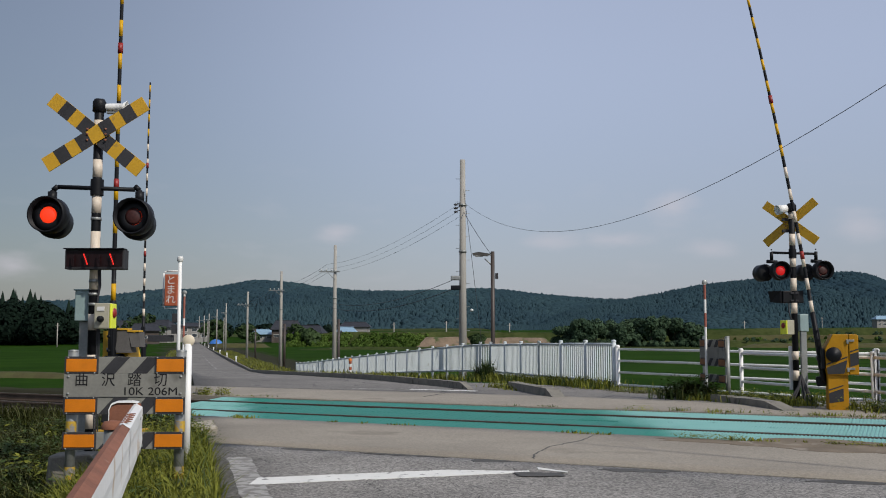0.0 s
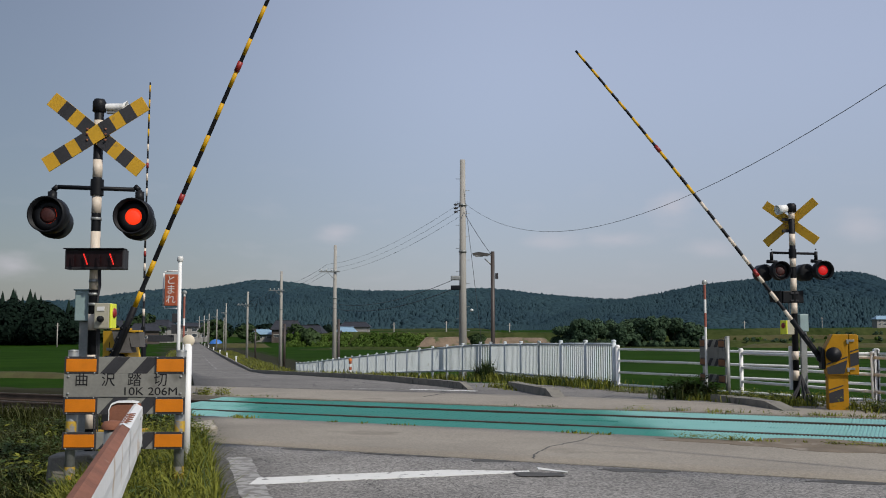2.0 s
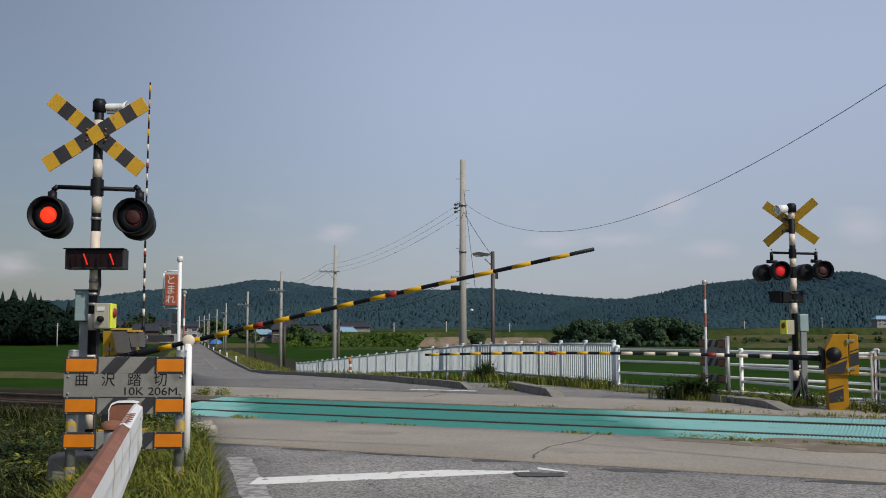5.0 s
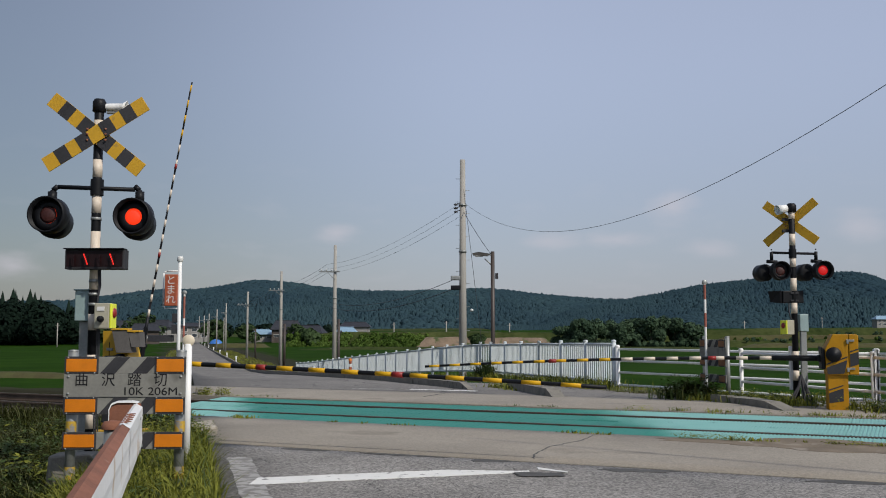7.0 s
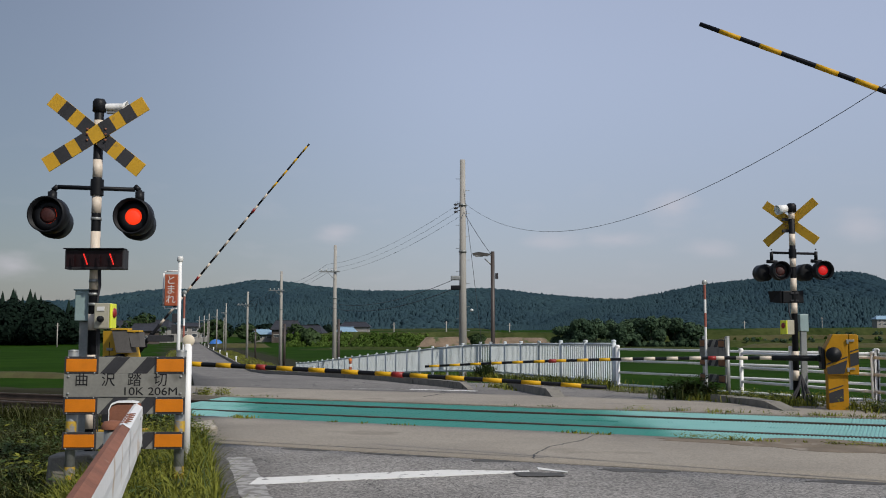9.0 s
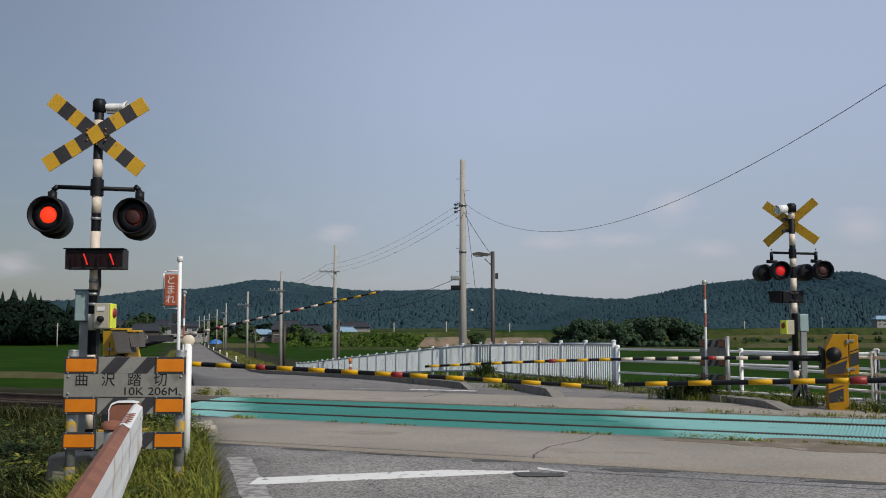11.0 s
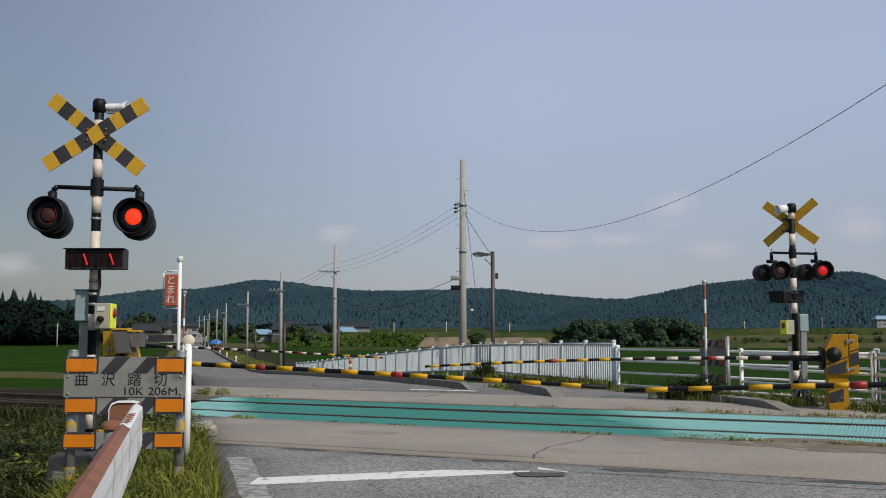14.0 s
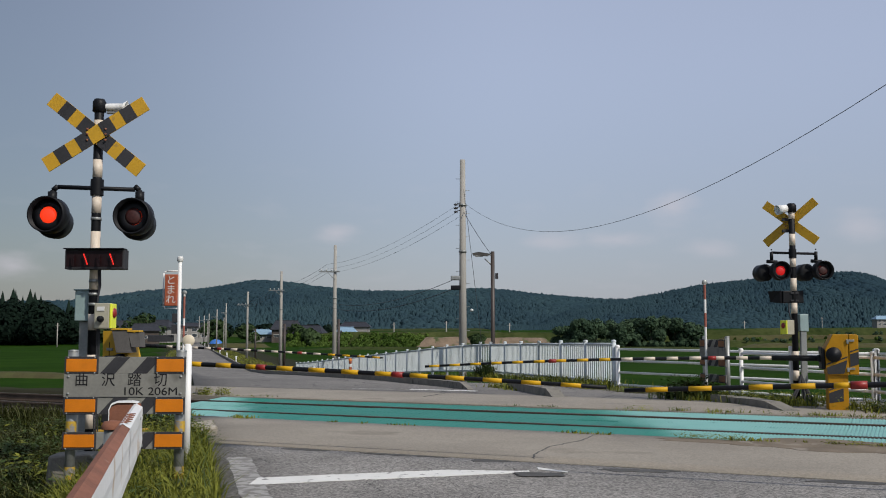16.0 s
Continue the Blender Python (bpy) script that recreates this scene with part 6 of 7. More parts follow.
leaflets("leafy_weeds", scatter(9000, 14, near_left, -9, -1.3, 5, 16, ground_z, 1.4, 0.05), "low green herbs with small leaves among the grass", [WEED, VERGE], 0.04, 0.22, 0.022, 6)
leaflets("leafy_weeds", scatter(1500, 16, near_left, -9, -2.0, 5, 15, ground_z, 0.9, 0.15), "broad-leaved weeds in clumps on the verge", [HERB, WEED], 0.05, 0.26, 0.040, 8)
leaflets("dead_leaves", scatter(2600, 17, near_left, -9, -1.6, 5, 15, ground_z, 1.6, 0.0), "brown dead leaves and stalks among the grass", [DRY_GRASS, SOIL], 0.01, 0.14, 0.024, 9)
leaflets("leafy_weeds", scatter(3000, 15, lambda x, y: near_left(x, y) and Vector((x, y, 0)).dot(S) > -1.0, -4.0, -1.2, 5, 12.6, ground_z, 1.6, 0.0), "bright yellow-green herbs along the road edge", [HERB, GRASS], 0.06, 0.30, 0.018, 7)


def strip_seats(a, b, n, width, seed, zf, cut=-0.1, clump=2.5):
    rnd = random.Random(seed)
    out = []
    while len(out) < n:
        t = rnd.random()
        x = a[0] + (b[0] - a[0]) * t + rnd.gauss(0, width)
        y = a[1] + (b[1] - a[1]) * t + rnd.gauss(0, width)
        if noise.noise((x * clump, y * clump, seed * 1.3)) > cut:
            out.append((x, y, zf(x, y) - 0.01))
    return out


def tp(a, c):
    return track_point(a, c)[:2]


# weeds in the joints and at the foot of fences and kerbs
for a, b, n, wd, lo, hi, seed, cut, lab in [
        (tp(10.9, -0.72), tp(9.6, -0.72), 120, 0.06, 0.03, 0.09, 21, 0.0, "weed tufts in the joint beside the panels"),
        (tp(8.3, -0.70), tp(6.8, -0.70), 90, 0.04, 0.02, 0.06, 22, 0.05, "weed tufts in the joint beside the panels"),
        (tp(4.6, -0.72), tp(3.9, -0.75), 80, 0.05, 0.02, 0.07, 23, 0.0, "weed tufts in the joint beside the panels"),
        (tp(2.6, -0.72), tp(-2.5, -0.74), 600, 0.06, 0.02, 0.08, 24, 0.0, "weed tufts in the joint beside the panels"),
        (tp(6.3, 1.75), tp(5.6, 1.8), 120, 0.08, 0.03, 0.09, 25, -0.1, "dark weed tuft at the edge of the deck"),
        (tp(4.6, 1.8), tp(-1.5, 1.8), 500, 0.09, 0.03, 0.13, 26, 0.05, "weed tufts at the edge of the deck"),
        (tp(12.2, 1.9), tp(11.3, 2.0), 120, 0.08, 0.03, 0.10, 27, -0.1, "weeds at the end of the deck"),
        ((4.9, 19.0), (5.95, 16.9), 2000, 0.26, 0.06, 0.24, 28, -0.15, "weeds round the far signal"),
        ((4.3, 18.9), (5.0, 18.9), 350, 0.18, 0.15, 0.45, 29, -0.3, "dark bush of weeds beside the kerb"),
        ((6.4, 16.4), (7.4, 14.6), 600, 0.22, 0.05, 0.25, 30, -0.1, "weeds behind the barrier machine"),
        ((1.5, 33.6), (4.0, 23.4), 3600, 0.28, 0.10, 0.42, 31, 0.05, "weeds at the foot of the bar fence"),
        ((1.15, 33.9), (1.6, 33.5), 420, 0.13, 0.3, 1.0, 32, -0.3, "tall weeds at the bend of the fence"),
        ((1.5, 34.2), (-9.5, 72), 3000, 0.35, 0.1, 0.4, 33, 0.0, "weeds along the far fence"),
        ((1.2, 24.5), (1.9, 22.5), 500, 0.18, 0.08, 0.2, 34, -0.1, "weeds behind the short kerb"),
        ((4.1, 23.4), (7.5, 18.2), 1500, 0.30, 0.05, 0.22, 35, 0.05, "weeds under the rail fence")]:
    blades("weeds", strip_seats(a, b, n, wd, seed, lambda x, y: max(ground_z(x, y), road_z(x, y) - 0.02) if abs(Vector((x, y, 0)).dot(N) - NEAR_RAIL) < 30 else ground_z(x, y), cut), lab, [WEED if seed in (25, 29, 32) else GRASS, WEED if seed in (28, 31, 35) else DRY_GRASS], lo, hi, 0.012, seed, (0.75, 0.25))

def low_ground(x, y):
    return max(ground_z(x, y), road_z(x, y) - 0.02)


for a, b, n, wd, lo, hi, size, seed, lab, mats in [
        ((4.35, 18.9), (5.05, 18.8), 900, 0.17, 0.10, 0.50, 0.035, 61, "dark leafy bush beside the far kerb", [WEED, VERGE]),
        ((5.1, 18.6), (6.3, 16.5), 700, 0.20, 0.05, 0.30, 0.030, 62, "leafy weeds round the far signal", [HERB, WEED]),
        ((6.5, 16.0), (7.5, 14.4), 400, 0.22, 0.05, 0.28, 0.030, 63, "leafy weeds behind the barrier machine", [HERB, WEED]),
        ((-3.15, 12.45), (-2.75, 11.3), 700, 0.085, 0.05, 0.34, 0.022, 64, "leafy weeds in front of the broken block", [HERB, WEED]),
        (tp(3.0, -0.74), tp(-3.2, -0.78), 900, 0.06, 0.01, 0.09, 0.018, 65, "creeping weeds in the joint of the deck", [HERB, GRASS]),
        (tp(4.5, 1.80), tp(-1.6, 1.85), 420, 0.08, 0.01, 0.12, 0.018, 66, "creeping weeds beyond the deck", [HERB, WEED]),
        ((-4.75, 19.9), (-4.3, 19.6), 200, 0.12, 0.03, 0.2, 0.03, 67, "weeds beside the far kerb end", [HERB, GRASS]),
        ((1.9, 23.3), (1.45, 24.4), 320, 0.15, 0.04, 0.22, 0.03, 68, "weeds behind the short kerb", [HERB, GRASS])]:
    leaflets("leafy_weeds", strip_seats(a, b, n, wd, seed, low_ground, -0.15, 3.0), lab, mats, lo, hi, size, seed)
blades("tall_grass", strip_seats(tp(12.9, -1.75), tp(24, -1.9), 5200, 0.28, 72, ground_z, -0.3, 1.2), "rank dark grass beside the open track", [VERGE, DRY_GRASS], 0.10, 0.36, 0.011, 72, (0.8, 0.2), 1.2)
blades("straw", strip_seats((3.95, 22.6), (4.7, 20.4), 700, 0.16, 71, low_ground, -0.2), "dry straw lying below the fence", [DRY_GRASS, DRY_GRASS], 0.04, 0.16, 0.008, 71, (1.0, 0.0), 3.5)
rnd5 = random.Random(5)
seats = []
for _ in range(9000):
    d = rnd5.uniform(30, 150)
    s = rnd5.choice((rnd5.uniform(5.5, 8.6), rnd5.uniform(5.5, 8.6), rnd5.uniform(-2.5, 0.1)))
    x, y = sd(d, s)
    if d < 58 and 4 < s < 5.6:
        continue
    seats.append((x, y, ground_z(x, y)))
blades("roadside_grass", seats, "yellowish grass on the roadside strip", [GRASS, DRY_GRASS], 0.12, 0.4, 0.03, 41, (0.6, 0.4))


# ---- far land ----
def levee(name, a, b, w, h, mat, label):
    a, b = Vector((*a, 0)), Vector((*b, 0))
    bm = bmesh.new()
    u = (b - a).normalized()
    v = Vector((-u.y, u.x, 0))
    prev = None
    n = 40
    for i in range(n + 1):
        p = a.lerp(b, i / n)
        g = ground_z(p.x, p.y)
        k = (1 + 0.25 * noise.noise((p.x * 0.05, p.y * 0.05, 2))) * smooth(0, 0.12, i / n) * smooth(1, 0.88, i / n)
        cur = [bm.verts.new((p + v * c * w + Vector((0, 0, g + z * h * k)))) for c, z in ((-1, -0.3), (-0.4, 0.9), (0.4, 1.0), (1, -0.3))]
        if prev:
            for q in range(3):
                bm.faces.new((prev[q], cur[q], cur[q + 1], prev[q + 1])).smooth = True
        prev = cur
    lone(name, bm, mat, label, "levee", kind="structure")


levee("levee_1", (-90, 84), (-20, 66), 1.2, 0.40, DRY_BANK, "brownish grass bank between paddies")
levee("levee_3", (-30, 210), (60, 208), 4, 0.6, LEVEE, "grassy bank between paddies")
levee("levee_4", (70, 190), (230, 215), 5, 0.7, LEVEE, "grassy bank between paddies")
def dike(name, x0, x1, y, top_of, w, mat, label):
    """A long bank with a flat crest, running across the view."""
    verts, faces = [], []
    n = int((x1 - x0) / 2.5)
    prof = ((-1.0, -0.12), (-0.82, 0.10), (-0.55, 0.55), (-0.3, 0.92), (-0.15, 1.0), (0.6, 1.0), (1.6, -0.1))
    for i in range(n + 1):
        x = x0 + (x1 - x0) * i / n
        end = smooth(0, 0.03, i / n) * smooth(1, 0.97, i / n)
        for c, k in prof:
            yy = y + c * w + 0.8 * noise.noise((x * 0.07, c * 2, 3))
            g = ground_z(x, yy)
            verts.append((x, yy, g - 0.1 + (top_of(x) - g) * k * end + 0.22 * noise.noise((x * 0.22, c * 4, 6)) * (k > 0)))
    m = len(prof)
    for i in range(n):
        for j in range(m - 1):
            a = i * m + j
            faces.append((a, a + m, a + m + 1, a + 1))
    ob = new(name, sheet_mesh(name, verts, faces, mat, smooth=True))
    tagged(ob, label, "levee", kind="structure")


dike("levee_2", -42, 380, 267, lambda x: 1.95 + 1.1 * smooth(45, 95, x), 9, LEVEE, "long grassy dike at the far end of the paddies")
dike("levee_5", 62, 330, 250, lambda x: 0.15 + 0.4 * noise.noise((x * 0.02, 0, 0)), 6, LEVEE, "pale grass terrace below the dike")
dike("levee_6", 70, 300, 240, lambda x: -0.75, 4, DRY_BANK, "dry grass strip at the foot of the terrace")
dike("levee_7", 66, 320, 256, lambda x: 1.15 + 0.3 * noise.noise((x * 0.025, 4, 0)), 2.2, DRY_BANK, "dry grass path along the terrace")
leafy_strip = ((72, 250, 246.5, 1.2, 58), (100, 300, 259, 2.4, 59))
dike("earth_bank", -7, 29, 259, lambda x: 0.55 + 0.3 * noise.noise((x * 0.15, 1, 0)), 4, EARTH, "bare brown earth bank below the dike")
levee("earth_bank_2", (-56, 243), (-42, 241), 3, 0.9, DRY_BANK, "pale gravel bank at the roadside")


def tree(x, y, h, r, seed, label, mat=TREE_LEAF, leaves=520, leaf=0.5):
    """A tapered trunk with limbs and a crown of many leaf clumps."""
    rnd = random.Random(seed)
    z = ground_z(x, y)
    root = thing("tree", pose(x, y, z), label, "tree", "broadleaf trees")
    bm = bmesh.new()
    tube(bm, (0, 0, -0.4), (0, 0, h * 0.45), 0.05 * h * 0.6, 0.025 * h * 0.6, 8)
    knots = []
    for i in range(7):
        a = rnd.uniform(0, 6.28)
        e = Vector((math.cos(a) * r * rnd.uniform(0.35, 0.75), math.sin(a) * r * rnd.uniform(0.35, 0.75), h * rnd.uniform(0.28, 0.82)))
        tube(bm, (0, 0, h * rnd.uniform(0.25, 0.42)), e, 0.014 * h, 0.005 * h, 6)
        knots.append(e)
    knots.append(Vector((0, 0, h * 0.82)))
    part("trunk", bm, BARK, root)
    verts, faces = [], []
    for _ in range(leaves):
        k = rnd.choice(knots)
        d = Vector((rnd.gauss(0, 1), rnd.gauss(0, 1), rnd.gauss(0, 1))).normalized() * rnd.uniform(0.4, 1.0) ** 0.5
        c = k + Vector((d.x * r * 0.55, d.y * r * 0.55, d.z * h * 0.23))
        c.z = max(c.z, h * 0.06)
        n = (d + Vector((rnd.uniform(-0.6, 0.6), rnd.uniform(-0.6, 0.6), rnd.uniform(-0.2, 0.8)))).normalized()
        t = n.orthogonal().normalized()
        b = n.cross(t)
        s = leaf * rnd.uniform(0.6, 1.4)
        i = len(verts)
        for q in range(5):
            an = q * 1.2566 + rnd.uniform(-0.3, 0.3)
            verts.append((c + (t * math.cos(an) + b * math.sin(an)) * s * rnd.uniform(0.6, 1.1) + n * rnd.uniform(-0.15, 0.15) * s)[:])
        faces.append((i, i + 1, i + 2, i + 3, i + 4))
    o = new("crown", sheet_mesh("crown", verts, faces, mat))
    o.parent = root
    tagged(o, "rounded dark green crown")


rt = random.Random(77)
for k, (px, hh) in enumerate(((33, 4.4), (38, 5.6), (43, 5.9), (49, 5.5), (54, 5.2), (58, 5.6), (63, 6.0), (68, 6.2), (73, 5.8), (78, 5.3))):
    tree(30.7 + (px - 33) * 0.667, 247 + rt.uniform(-4, 4), hh + rt.uniform(-0.6, 0.6) + 0.9, 3.3, 100 + k, "broad dark green tree in a row beyond the paddies", ROW_LEAF, leaves=2600, leaf=0.30)
for k, (px, py, hh, rr) in enumerate(((-35, 262, 4.5, 3.2), (-50, 340, 6, 4), (-75, 330, 8, 5), (-100, 335, 10, 6), (-112, 330, 9, 5), (-66, 340, 6, 4), (-46, 330, 4.5, 3.5), (8.6, 253, 3.0, 1.8))):
    tree(px, py, hh, rr, 140 + k, "dark green tree beside the village", leaves=520, leaf=0.65)


def woods(name, x0, x1, y0, y1, n, lo, hi, seed, label, fat, mat=WOODS):
    rnd = random.Random(seed)
    seats = []
    for _ in range(n):
        x, y = rnd.uniform(x0, x1), rnd.uniform(y0, y1)
        seats.append((x, y, ground_z(x, y) - 0.5))
    return seats, conifers(name, seats, label, mat, lo, hi, fat, cat="woods")


def leafy_woods(name, x0, x1, y0, y1, n, lo, hi, seed, label, leaf=0.9, per=150, mat=WOODS, dz=None):
    """A wood of rounded crowns made of leaf clumps, too dense to count."""
    rnd = random.Random(seed)
    verts, faces = [], []
    for _ in range(n):
        x, y = rnd.uniform(x0, x1), rnd.uniform(y0, y1)
        z, h = ground_z(x, y) + (dz(x, y) if dz else 0.0), rnd.uniform(lo, hi)
        r = h * rnd.uniform(0.28, 0.45)
        for _ in range(per):
            d = Vector((rnd.gauss(0, 1), rnd.gauss(0, 1), rnd.gauss(0, 1))).normalized()
            c = Vector((x + d.x * r, y + d.y * r, z + h * 0.55 + d.z * h * 0.45))
            m = (d + Vector((rnd.uniform(-0.6, 0.6), rnd.uniform(-0.6, 0.6), rnd.uniform(-0.2, 0.8)))).normalized()
            t = m.orthogonal().normalized()
            b = m.cross(t)
            s = leaf * rnd.uniform(0.6, 1.4)
            i = len(verts)
            for q in range(4):
                an = q * 1.571 + rnd.uniform(-0.4, 0.4)
                verts.append((c + (t * math.cos(an) + b * math.sin(an)) * s)[:])
            faces.append((i, i + 1, i + 2, i + 3))
    ob = new(name, sheet_mesh(name, verts, faces, mat))
    return tagged(ob, label, "woods", kind="stuff")


leafy_woods("woods", -300, -108, 272, 318, 240, 8, 13.5, 51, "dark mixed wood behind the left-hand paddies", 0.5, 520)
woods("woods", -330, -120, 300, 360, 260, 11, 17, 52, "tall cedars standing in the mixed wood", 0.20)
leafy_woods("hedge", -41, -3, 256.5, 263, 330, 0.7, 1.7, 53, "low green shrubs covering the field bank", 0.20, 90, BANK_LEAF, lambda x, y: 2.9 * smooth(257, 263.5, y) - 0.6)
leafy_woods("hedge", 70, 260, 244, 258, 150, 0.5, 1.2, 57, "low scrub on the terraces", 0.2, 70, BANK_LEAF, lambda x, y: 1.6 * smooth(244, 248, y) + 2.0 * smooth(258, 264, y) - 0.3)
for x0, x1, y0, up, seed in leafy_strip:
    leafy_woods("hedge", x0, x1, y0, y0 + 3, 110, 0.5, 1.3, seed, "dark scrub in strips on the terraces", 0.22, 70, ROW_LEAF, lambda x, y: up)
leafy_woods("hedge", 28, 63, 241, 247, 80, 1.0, 2.0, 56, "dark undergrowth below the row of trees", 0.28, 140, ROW_LEAF)
leafy_woods("woods", -150, -40, 420, 470, 60, 4, 7, 54, "trees between the village houses", 0.8, 120)


# ---- village ----
def house(x, y, w, d, h, roof, rz, label, wall_mat, roof_mat, dz=0.0):
    root = thing("house", pose(x, y, ground_z(x, y) + dz, 0, 0, rz), label, "house", "village houses")
    bm = bmesh.new()
    box(bm, (0, 0, h / 2 - 1.2), (w, d, h + 2.4))
    part("wall", bm, wall_mat, root)
    bm = bmesh.new()
    e = 0.7
    A = [(-w / 2 - e, -d / 2 - e, h), (-w / 2 + w * 0.12, 0, h + roof), (-w / 2 - e, d / 2 + e, h)]
    B = [(w / 2 + e, -d / 2 - e, h), (w / 2 - w * 0.12, 0, h + roof), (w / 2 + e, d / 2 + e, h)]
    va, vb = [bm.verts.new(p) for p in A], [bm.verts.new(p) for p in B]
    la, lb = [bm.verts.new((p[0], p[1], p[2] - 0.22)) for p in (A[0], A[2])], [bm.verts.new((p[0], p[1], p[2] - 0.22)) for p in (B[0], B[2])]
    for f in ((va[0], vb[0], vb[1], va[1]), (va[1], vb[1], vb[2], va[2]), (va[0], va[1], va[2]), (vb[0], vb[2], vb[1]), (la[0], la[1], lb[1], lb[0]), (va[0], la[0], lb[0], vb[0]), (va[2], vb[2], lb[1], la[1]), (va[0], va[2], la[1], la[0]), (vb[0], lb[0], lb[1], vb[2])):
        bm.faces.new(f)
    rf = part("roof", bm, roof_mat, root)
    bm = bmesh.new()
    box(bm, (0, 0, h + roof + 0.05), (w * 0.78, 0.35, 0.22), bevel=0.05)
    part("ridge", bm, roof_mat, rf)
    n = max(2, int(w / 2.6))
    for i in range(n):
        for zz in ((h * 0.32,) if h < 4 else (h * 0.25, h * 0.72)):
            bm = bmesh.new()
            box(bm, (-w / 2 + w * (i + 0.5) / n, -d / 2 - 0.02, zz), (w / n * 0.58, 0.10, min(1.4, h * 0.3)))
            win = part("window", bm, LAMP_WHITE, root, "pale window frame")
            bm = bmesh.new()
            box(bm, (-w / 2 + w * (i + 0.5) / n, -d / 2 - 0.08, zz), (w / n * 0.50, 0.04, min(1.2, h * 0.25)))
            part("pane", bm, PANE, win)


for q in [(-54, 345, 10, 8, 3.2, 3.0, 8, "large dark farmhouse with a tiled hip roof", HOUSE_WOOD, ROOF_DARK),
          (-45.5, 342, 9, 8, 2.0, 2.6, -6, "low farmhouse with a broad dark roof", HOUSE_WALL, ROOF_DARK),
          (-64, 352, 9, 7, 1.6, 1.6, 4, "shed with a pale blue metal roof", HOUSE_WALL, ROOF_BLUE),
          (-90, 362, 10, 8, 4.4, 1.2, 12, "white two-storey house at the road", HOUSE_WALL, ROOF_DARK),
          (-101, 352, 12, 8, 4.2, 2.6, -10, "grey house with a dark roof", HOUSE_WALL, ROOF_DARK),
          (-97, 325, 9, 7, 3.2, 2.2, 15, "brown timber house among trees", HOUSE_WOOD, ROOF_DARK),
          (-34, 352, 6, 5, 2.2, 1.6, 0, "small white outbuilding beside the farmhouse", LAMP_WHITE, ROOF_BLUE),
          (-37, 420, 12, 8, 3.4, 2.0, 0, "pale house at the edge of the village", HOUSE_WALL, ROOF_DARK),
          (264, 600, 9, 7, 4.0, 2.0, 0, "pale house on the far slope", HOUSE_WALL, ROOF_BLUE),
          (-118, 372, 12, 8, 4.0, 2.6, 5, "grey house behind trees", HOUSE_WALL, ROOF_DARK)]:
    house(*q, dz=1.2)
bm = bmesh.new()
lathe(bm, [(2.2, 0), (1.9, 0.9), (1.1, 1.7), (0, 2.0)], (0, 0, 0), (0, 0, 1), 10)
for v in bm.verts:
    v.co.x *= 1.3
lone("tarpaulin_heap", bm, TARP, "heap under a bright blue tarpaulin", "tarpaulin", at=pose(-56.8, 250, -1.1) @ Matrix.Scale(0.6, 4))


def far_post(x, y, h):
    root = thing("utility_pole", pose(x, y, ground_z(x, y)), "distant grey utility pole in the paddies", "utility pole", "utility poles")
    bm = bmesh.new()
    tube(bm, (0, 0, -0.5), (0, 0, h), 0.2, 0.14, 8)
    part("shaft", bm, POLE, root)
    bm = bmesh.new()
    box(bm, (0, 0, h - 0.6), (1.2, 0.1, 0.1))
    part("crossarm", bm, GALV, root)


for q in ((-95, 246, 6.0), (-14, 285, 6.5), (1, 300, 7), (20, 300, 6.2), (84, 278, 6.5), (190, 500, 7)):
    far_post(*q)


# ---- what moves ----
def flash_rows(first_lit):
    """The lens turns its glowing or its dark side to the front every 0.621 s."""
    rows, lit, a = [], first_lit, 0.0 if first_lit else 180.0
    here = lambda d: pose(0, LENS_Y, 0, 0, 0, d)
    rows.append((0.0, here(a)))
    k = 0
    while True:
        t = 0.215 + 0.6212 * k
        if t > 15.9:
            break
        rows.append((t - 0.034, here(a)))
        rows.append((t - 0.001, here(a + 88)))
        rows.append((t + 0.034, here(a + 176)))
        a += 180
        rows.append((t + 0.067, here(a)))
        k += 1
    rows.append((16.0, here(a)))
    return rows


def rod_rows(hz, table):
    return [(t, pose(0, 0, hz, 0, -a, 0)) for t, a in table]


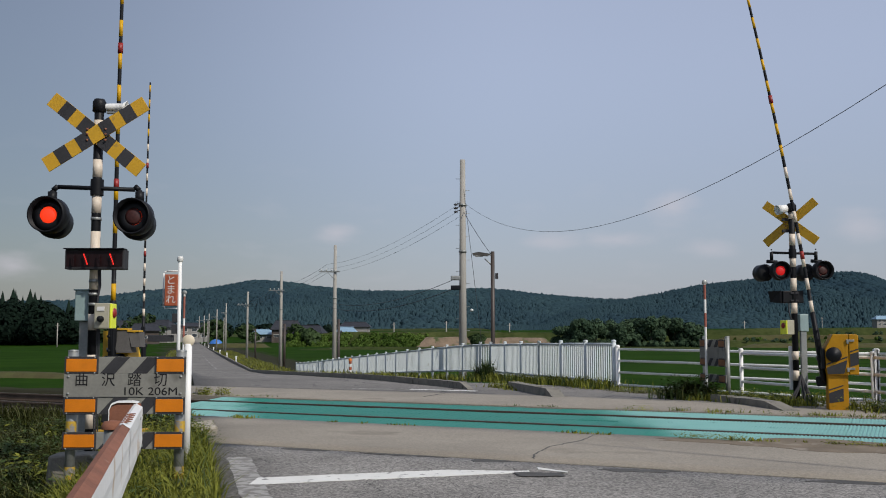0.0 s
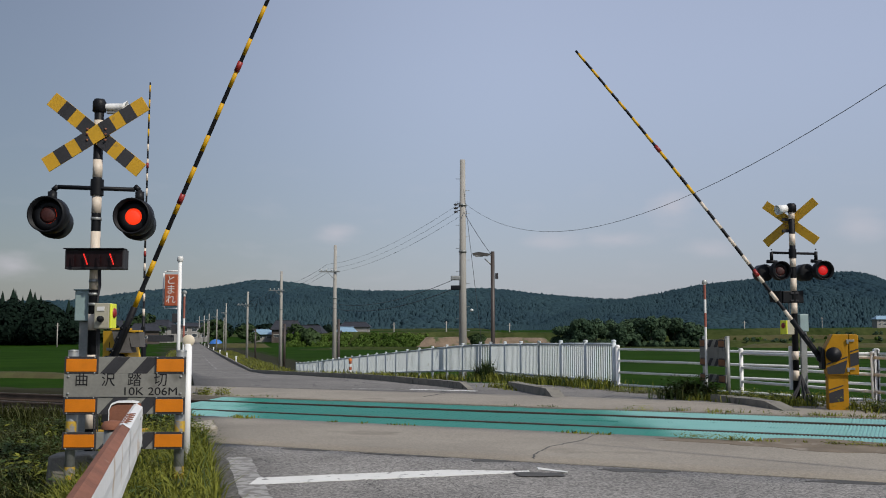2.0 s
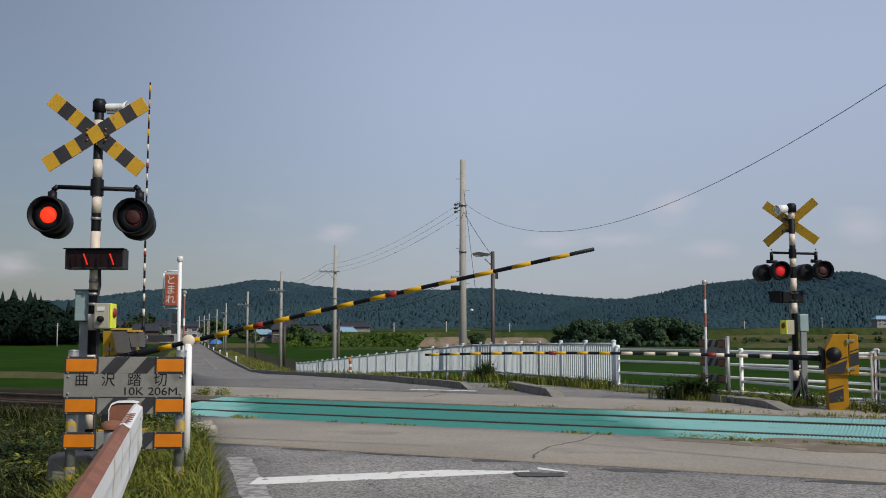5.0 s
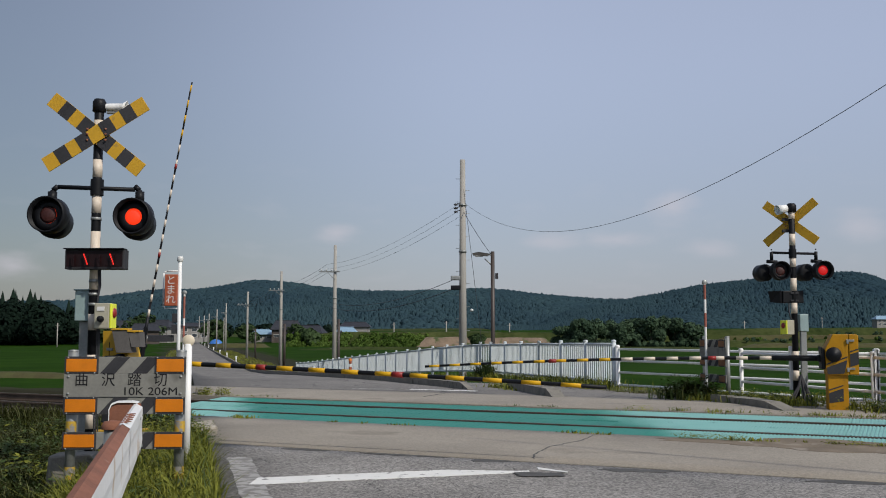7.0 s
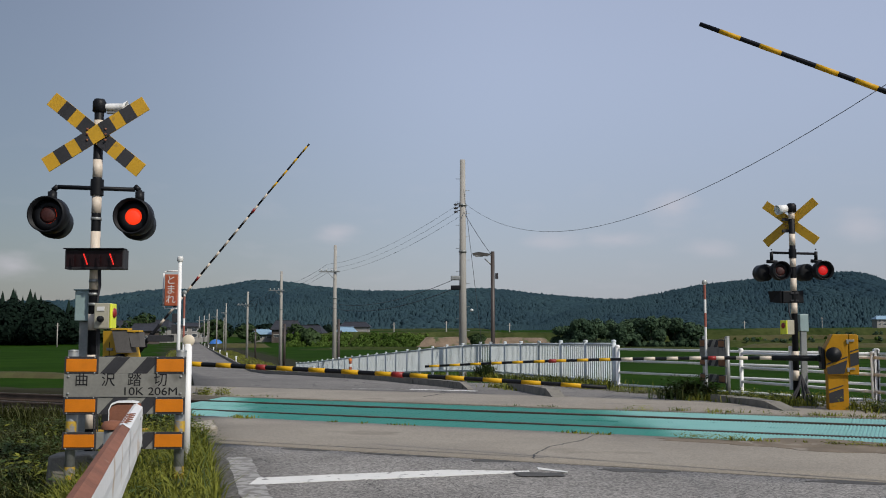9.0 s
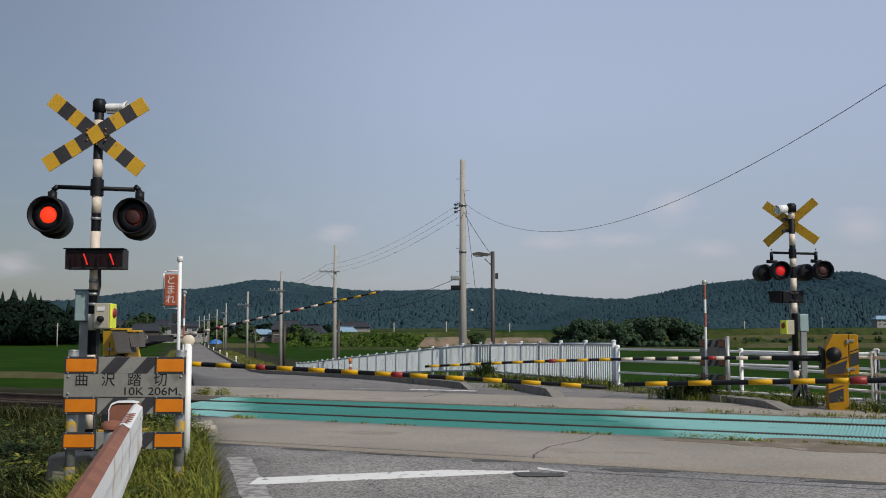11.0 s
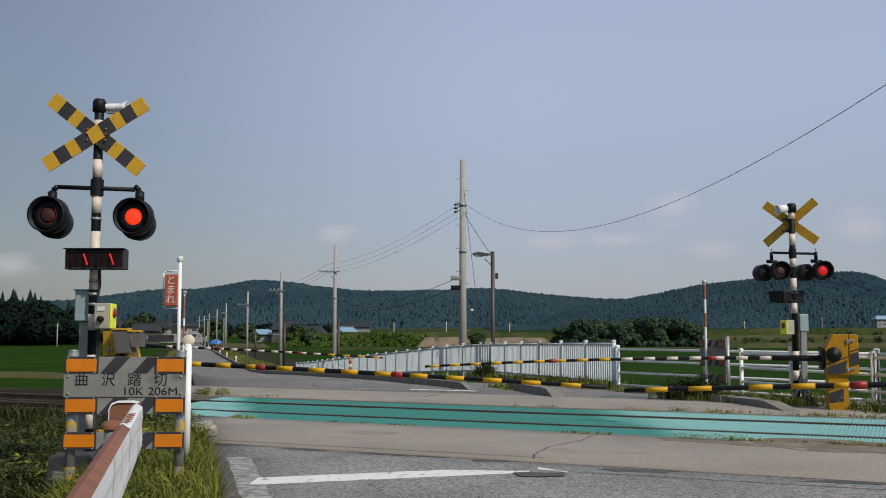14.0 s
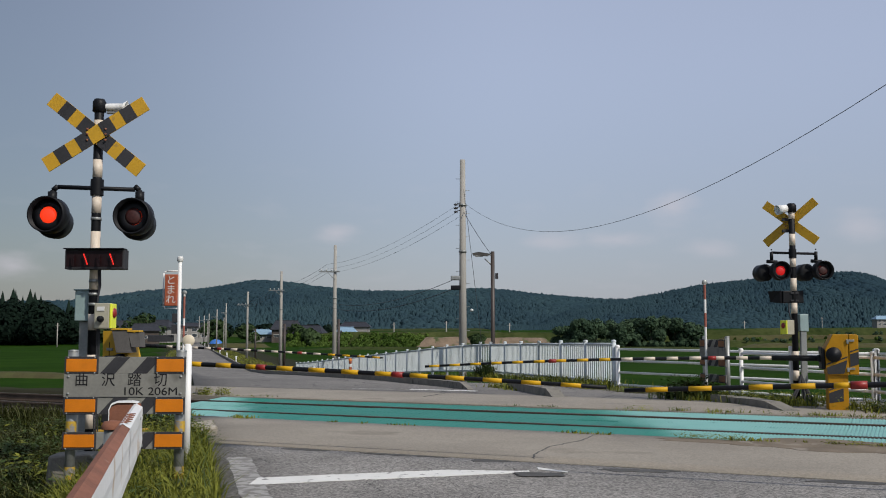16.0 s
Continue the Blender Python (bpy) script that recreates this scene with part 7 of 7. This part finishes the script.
NEAR_LEFT = [(0.0, 90.4), (0.3, 90.2), (0.5, 89.2), (0.6, 87.9), (0.9, 80.8), (1.2, 76.1), (1.5, 71.3), (1.8, 65.9), (2.1, 61.4), (2.3, 57.7), (2.4, 56.8), (2.7, 51.4), (3.0, 46.2), (3.3, 41.4), (3.6, 36.2), (3.9, 31.0), (4.2, 25.6), (4.7, 16.5), (5.2, 7.9), (5.6, 1.5), (5.9, -0.8), (6.2, -1.3), (16.0, -1.3)]
FAR_RIGHT = [(0.0, 82.6), (0.35, 82.6), (0.6, 81.9), (0.9, 77.7), (1.2, 69.7), (1.5, 60.7), (1.7, 59.4), (2.0, 55.9), (2.15, 52.3), (2.3, 48.0), (2.4, 45.7), (2.7, 41.7), (3.0, 36.7), (3.3, 30.7), (3.6, 27.0), (3.9, 21.2), (4.2, 15.2), (4.6, 8.2), (5.0, 2.15), (5.3, 0.35), (16.0, 0.35)]
FAR_LEFT = [(0.0, 90.5), (6.3, 90.5), (6.5, 89.6), (6.65, 86.8), (6.8, 82.0), (7.0, 79.3), (7.2, 77.0), (7.4, 72.0), (7.6, 69.0), (7.8, 66.5), (8.0, 62.5), (8.2, 58.8), (8.4, 56.4), (8.6, 52.8), (8.8, 48.5), (9.0, 45.8), (9.2, 42.5), (9.7, 34.0), (10.3, 23.5), (10.9, 13.0), (11.3, 6.5), (11.5, 3.6), (11.7, 0.4), (11.9, -1.4), (16.0, -1.4)]
NEAR_RIGHT = [(0.0, 88.0), (6.35, 88.0), (6.6, 84.5), (6.9, 77.5), (7.3, 69.0), (7.8, 53.0), (8.3, 41.8), (8.8, 31.5), (9.0, 28.2), (9.2, 25.5), (9.7, 17.5), (10.2, 9.5), (10.6, 3.4), (10.9, -0.4), (11.15, -1.7), (16.0, -1.7)]


def motions():
    walk(rod_near_left, rod_rows(1.005, NEAR_LEFT))
    walk(rod_far_right, rod_rows(0.945, FAR_RIGHT))
    walk(rod_far_left, rod_rows(1.06, FAR_LEFT))
    walk(rod_near_right, rod_rows(1.08, NEAR_RIGHT))
    for pair in (near_lenses, far_lenses):
        walk(pair[0], flash_rows(True))
        walk(pair[1], flash_rows(False))
    # the two small LED columns show half of every second
    for ob in blinkers:
        spot = ob.location.copy()
        rows, a = [(0.0, Matrix.Translation(spot) @ pose(0, 0, 0, 0, 0, 180))], 180
        for k in range(32):
            t = 0.28 + 0.5 * k
            rows.append((t, Matrix.Translation(spot) @ pose(0, 0, 0, 0, 0, a)))
            rows.append((t + 0.034, Matrix.Translation(spot) @ pose(0, 0, 0, 0, 0, a + 88)))
            rows.append((t + 0.067, Matrix.Translation(spot) @ pose(0, 0, 0, 0, 0, a + 176)))
            a += 180
            rows.append((t + 0.1, Matrix.Translation(spot) @ pose(0, 0, 0, 0, 0, a)))
        walk(ob, rows)


motions()
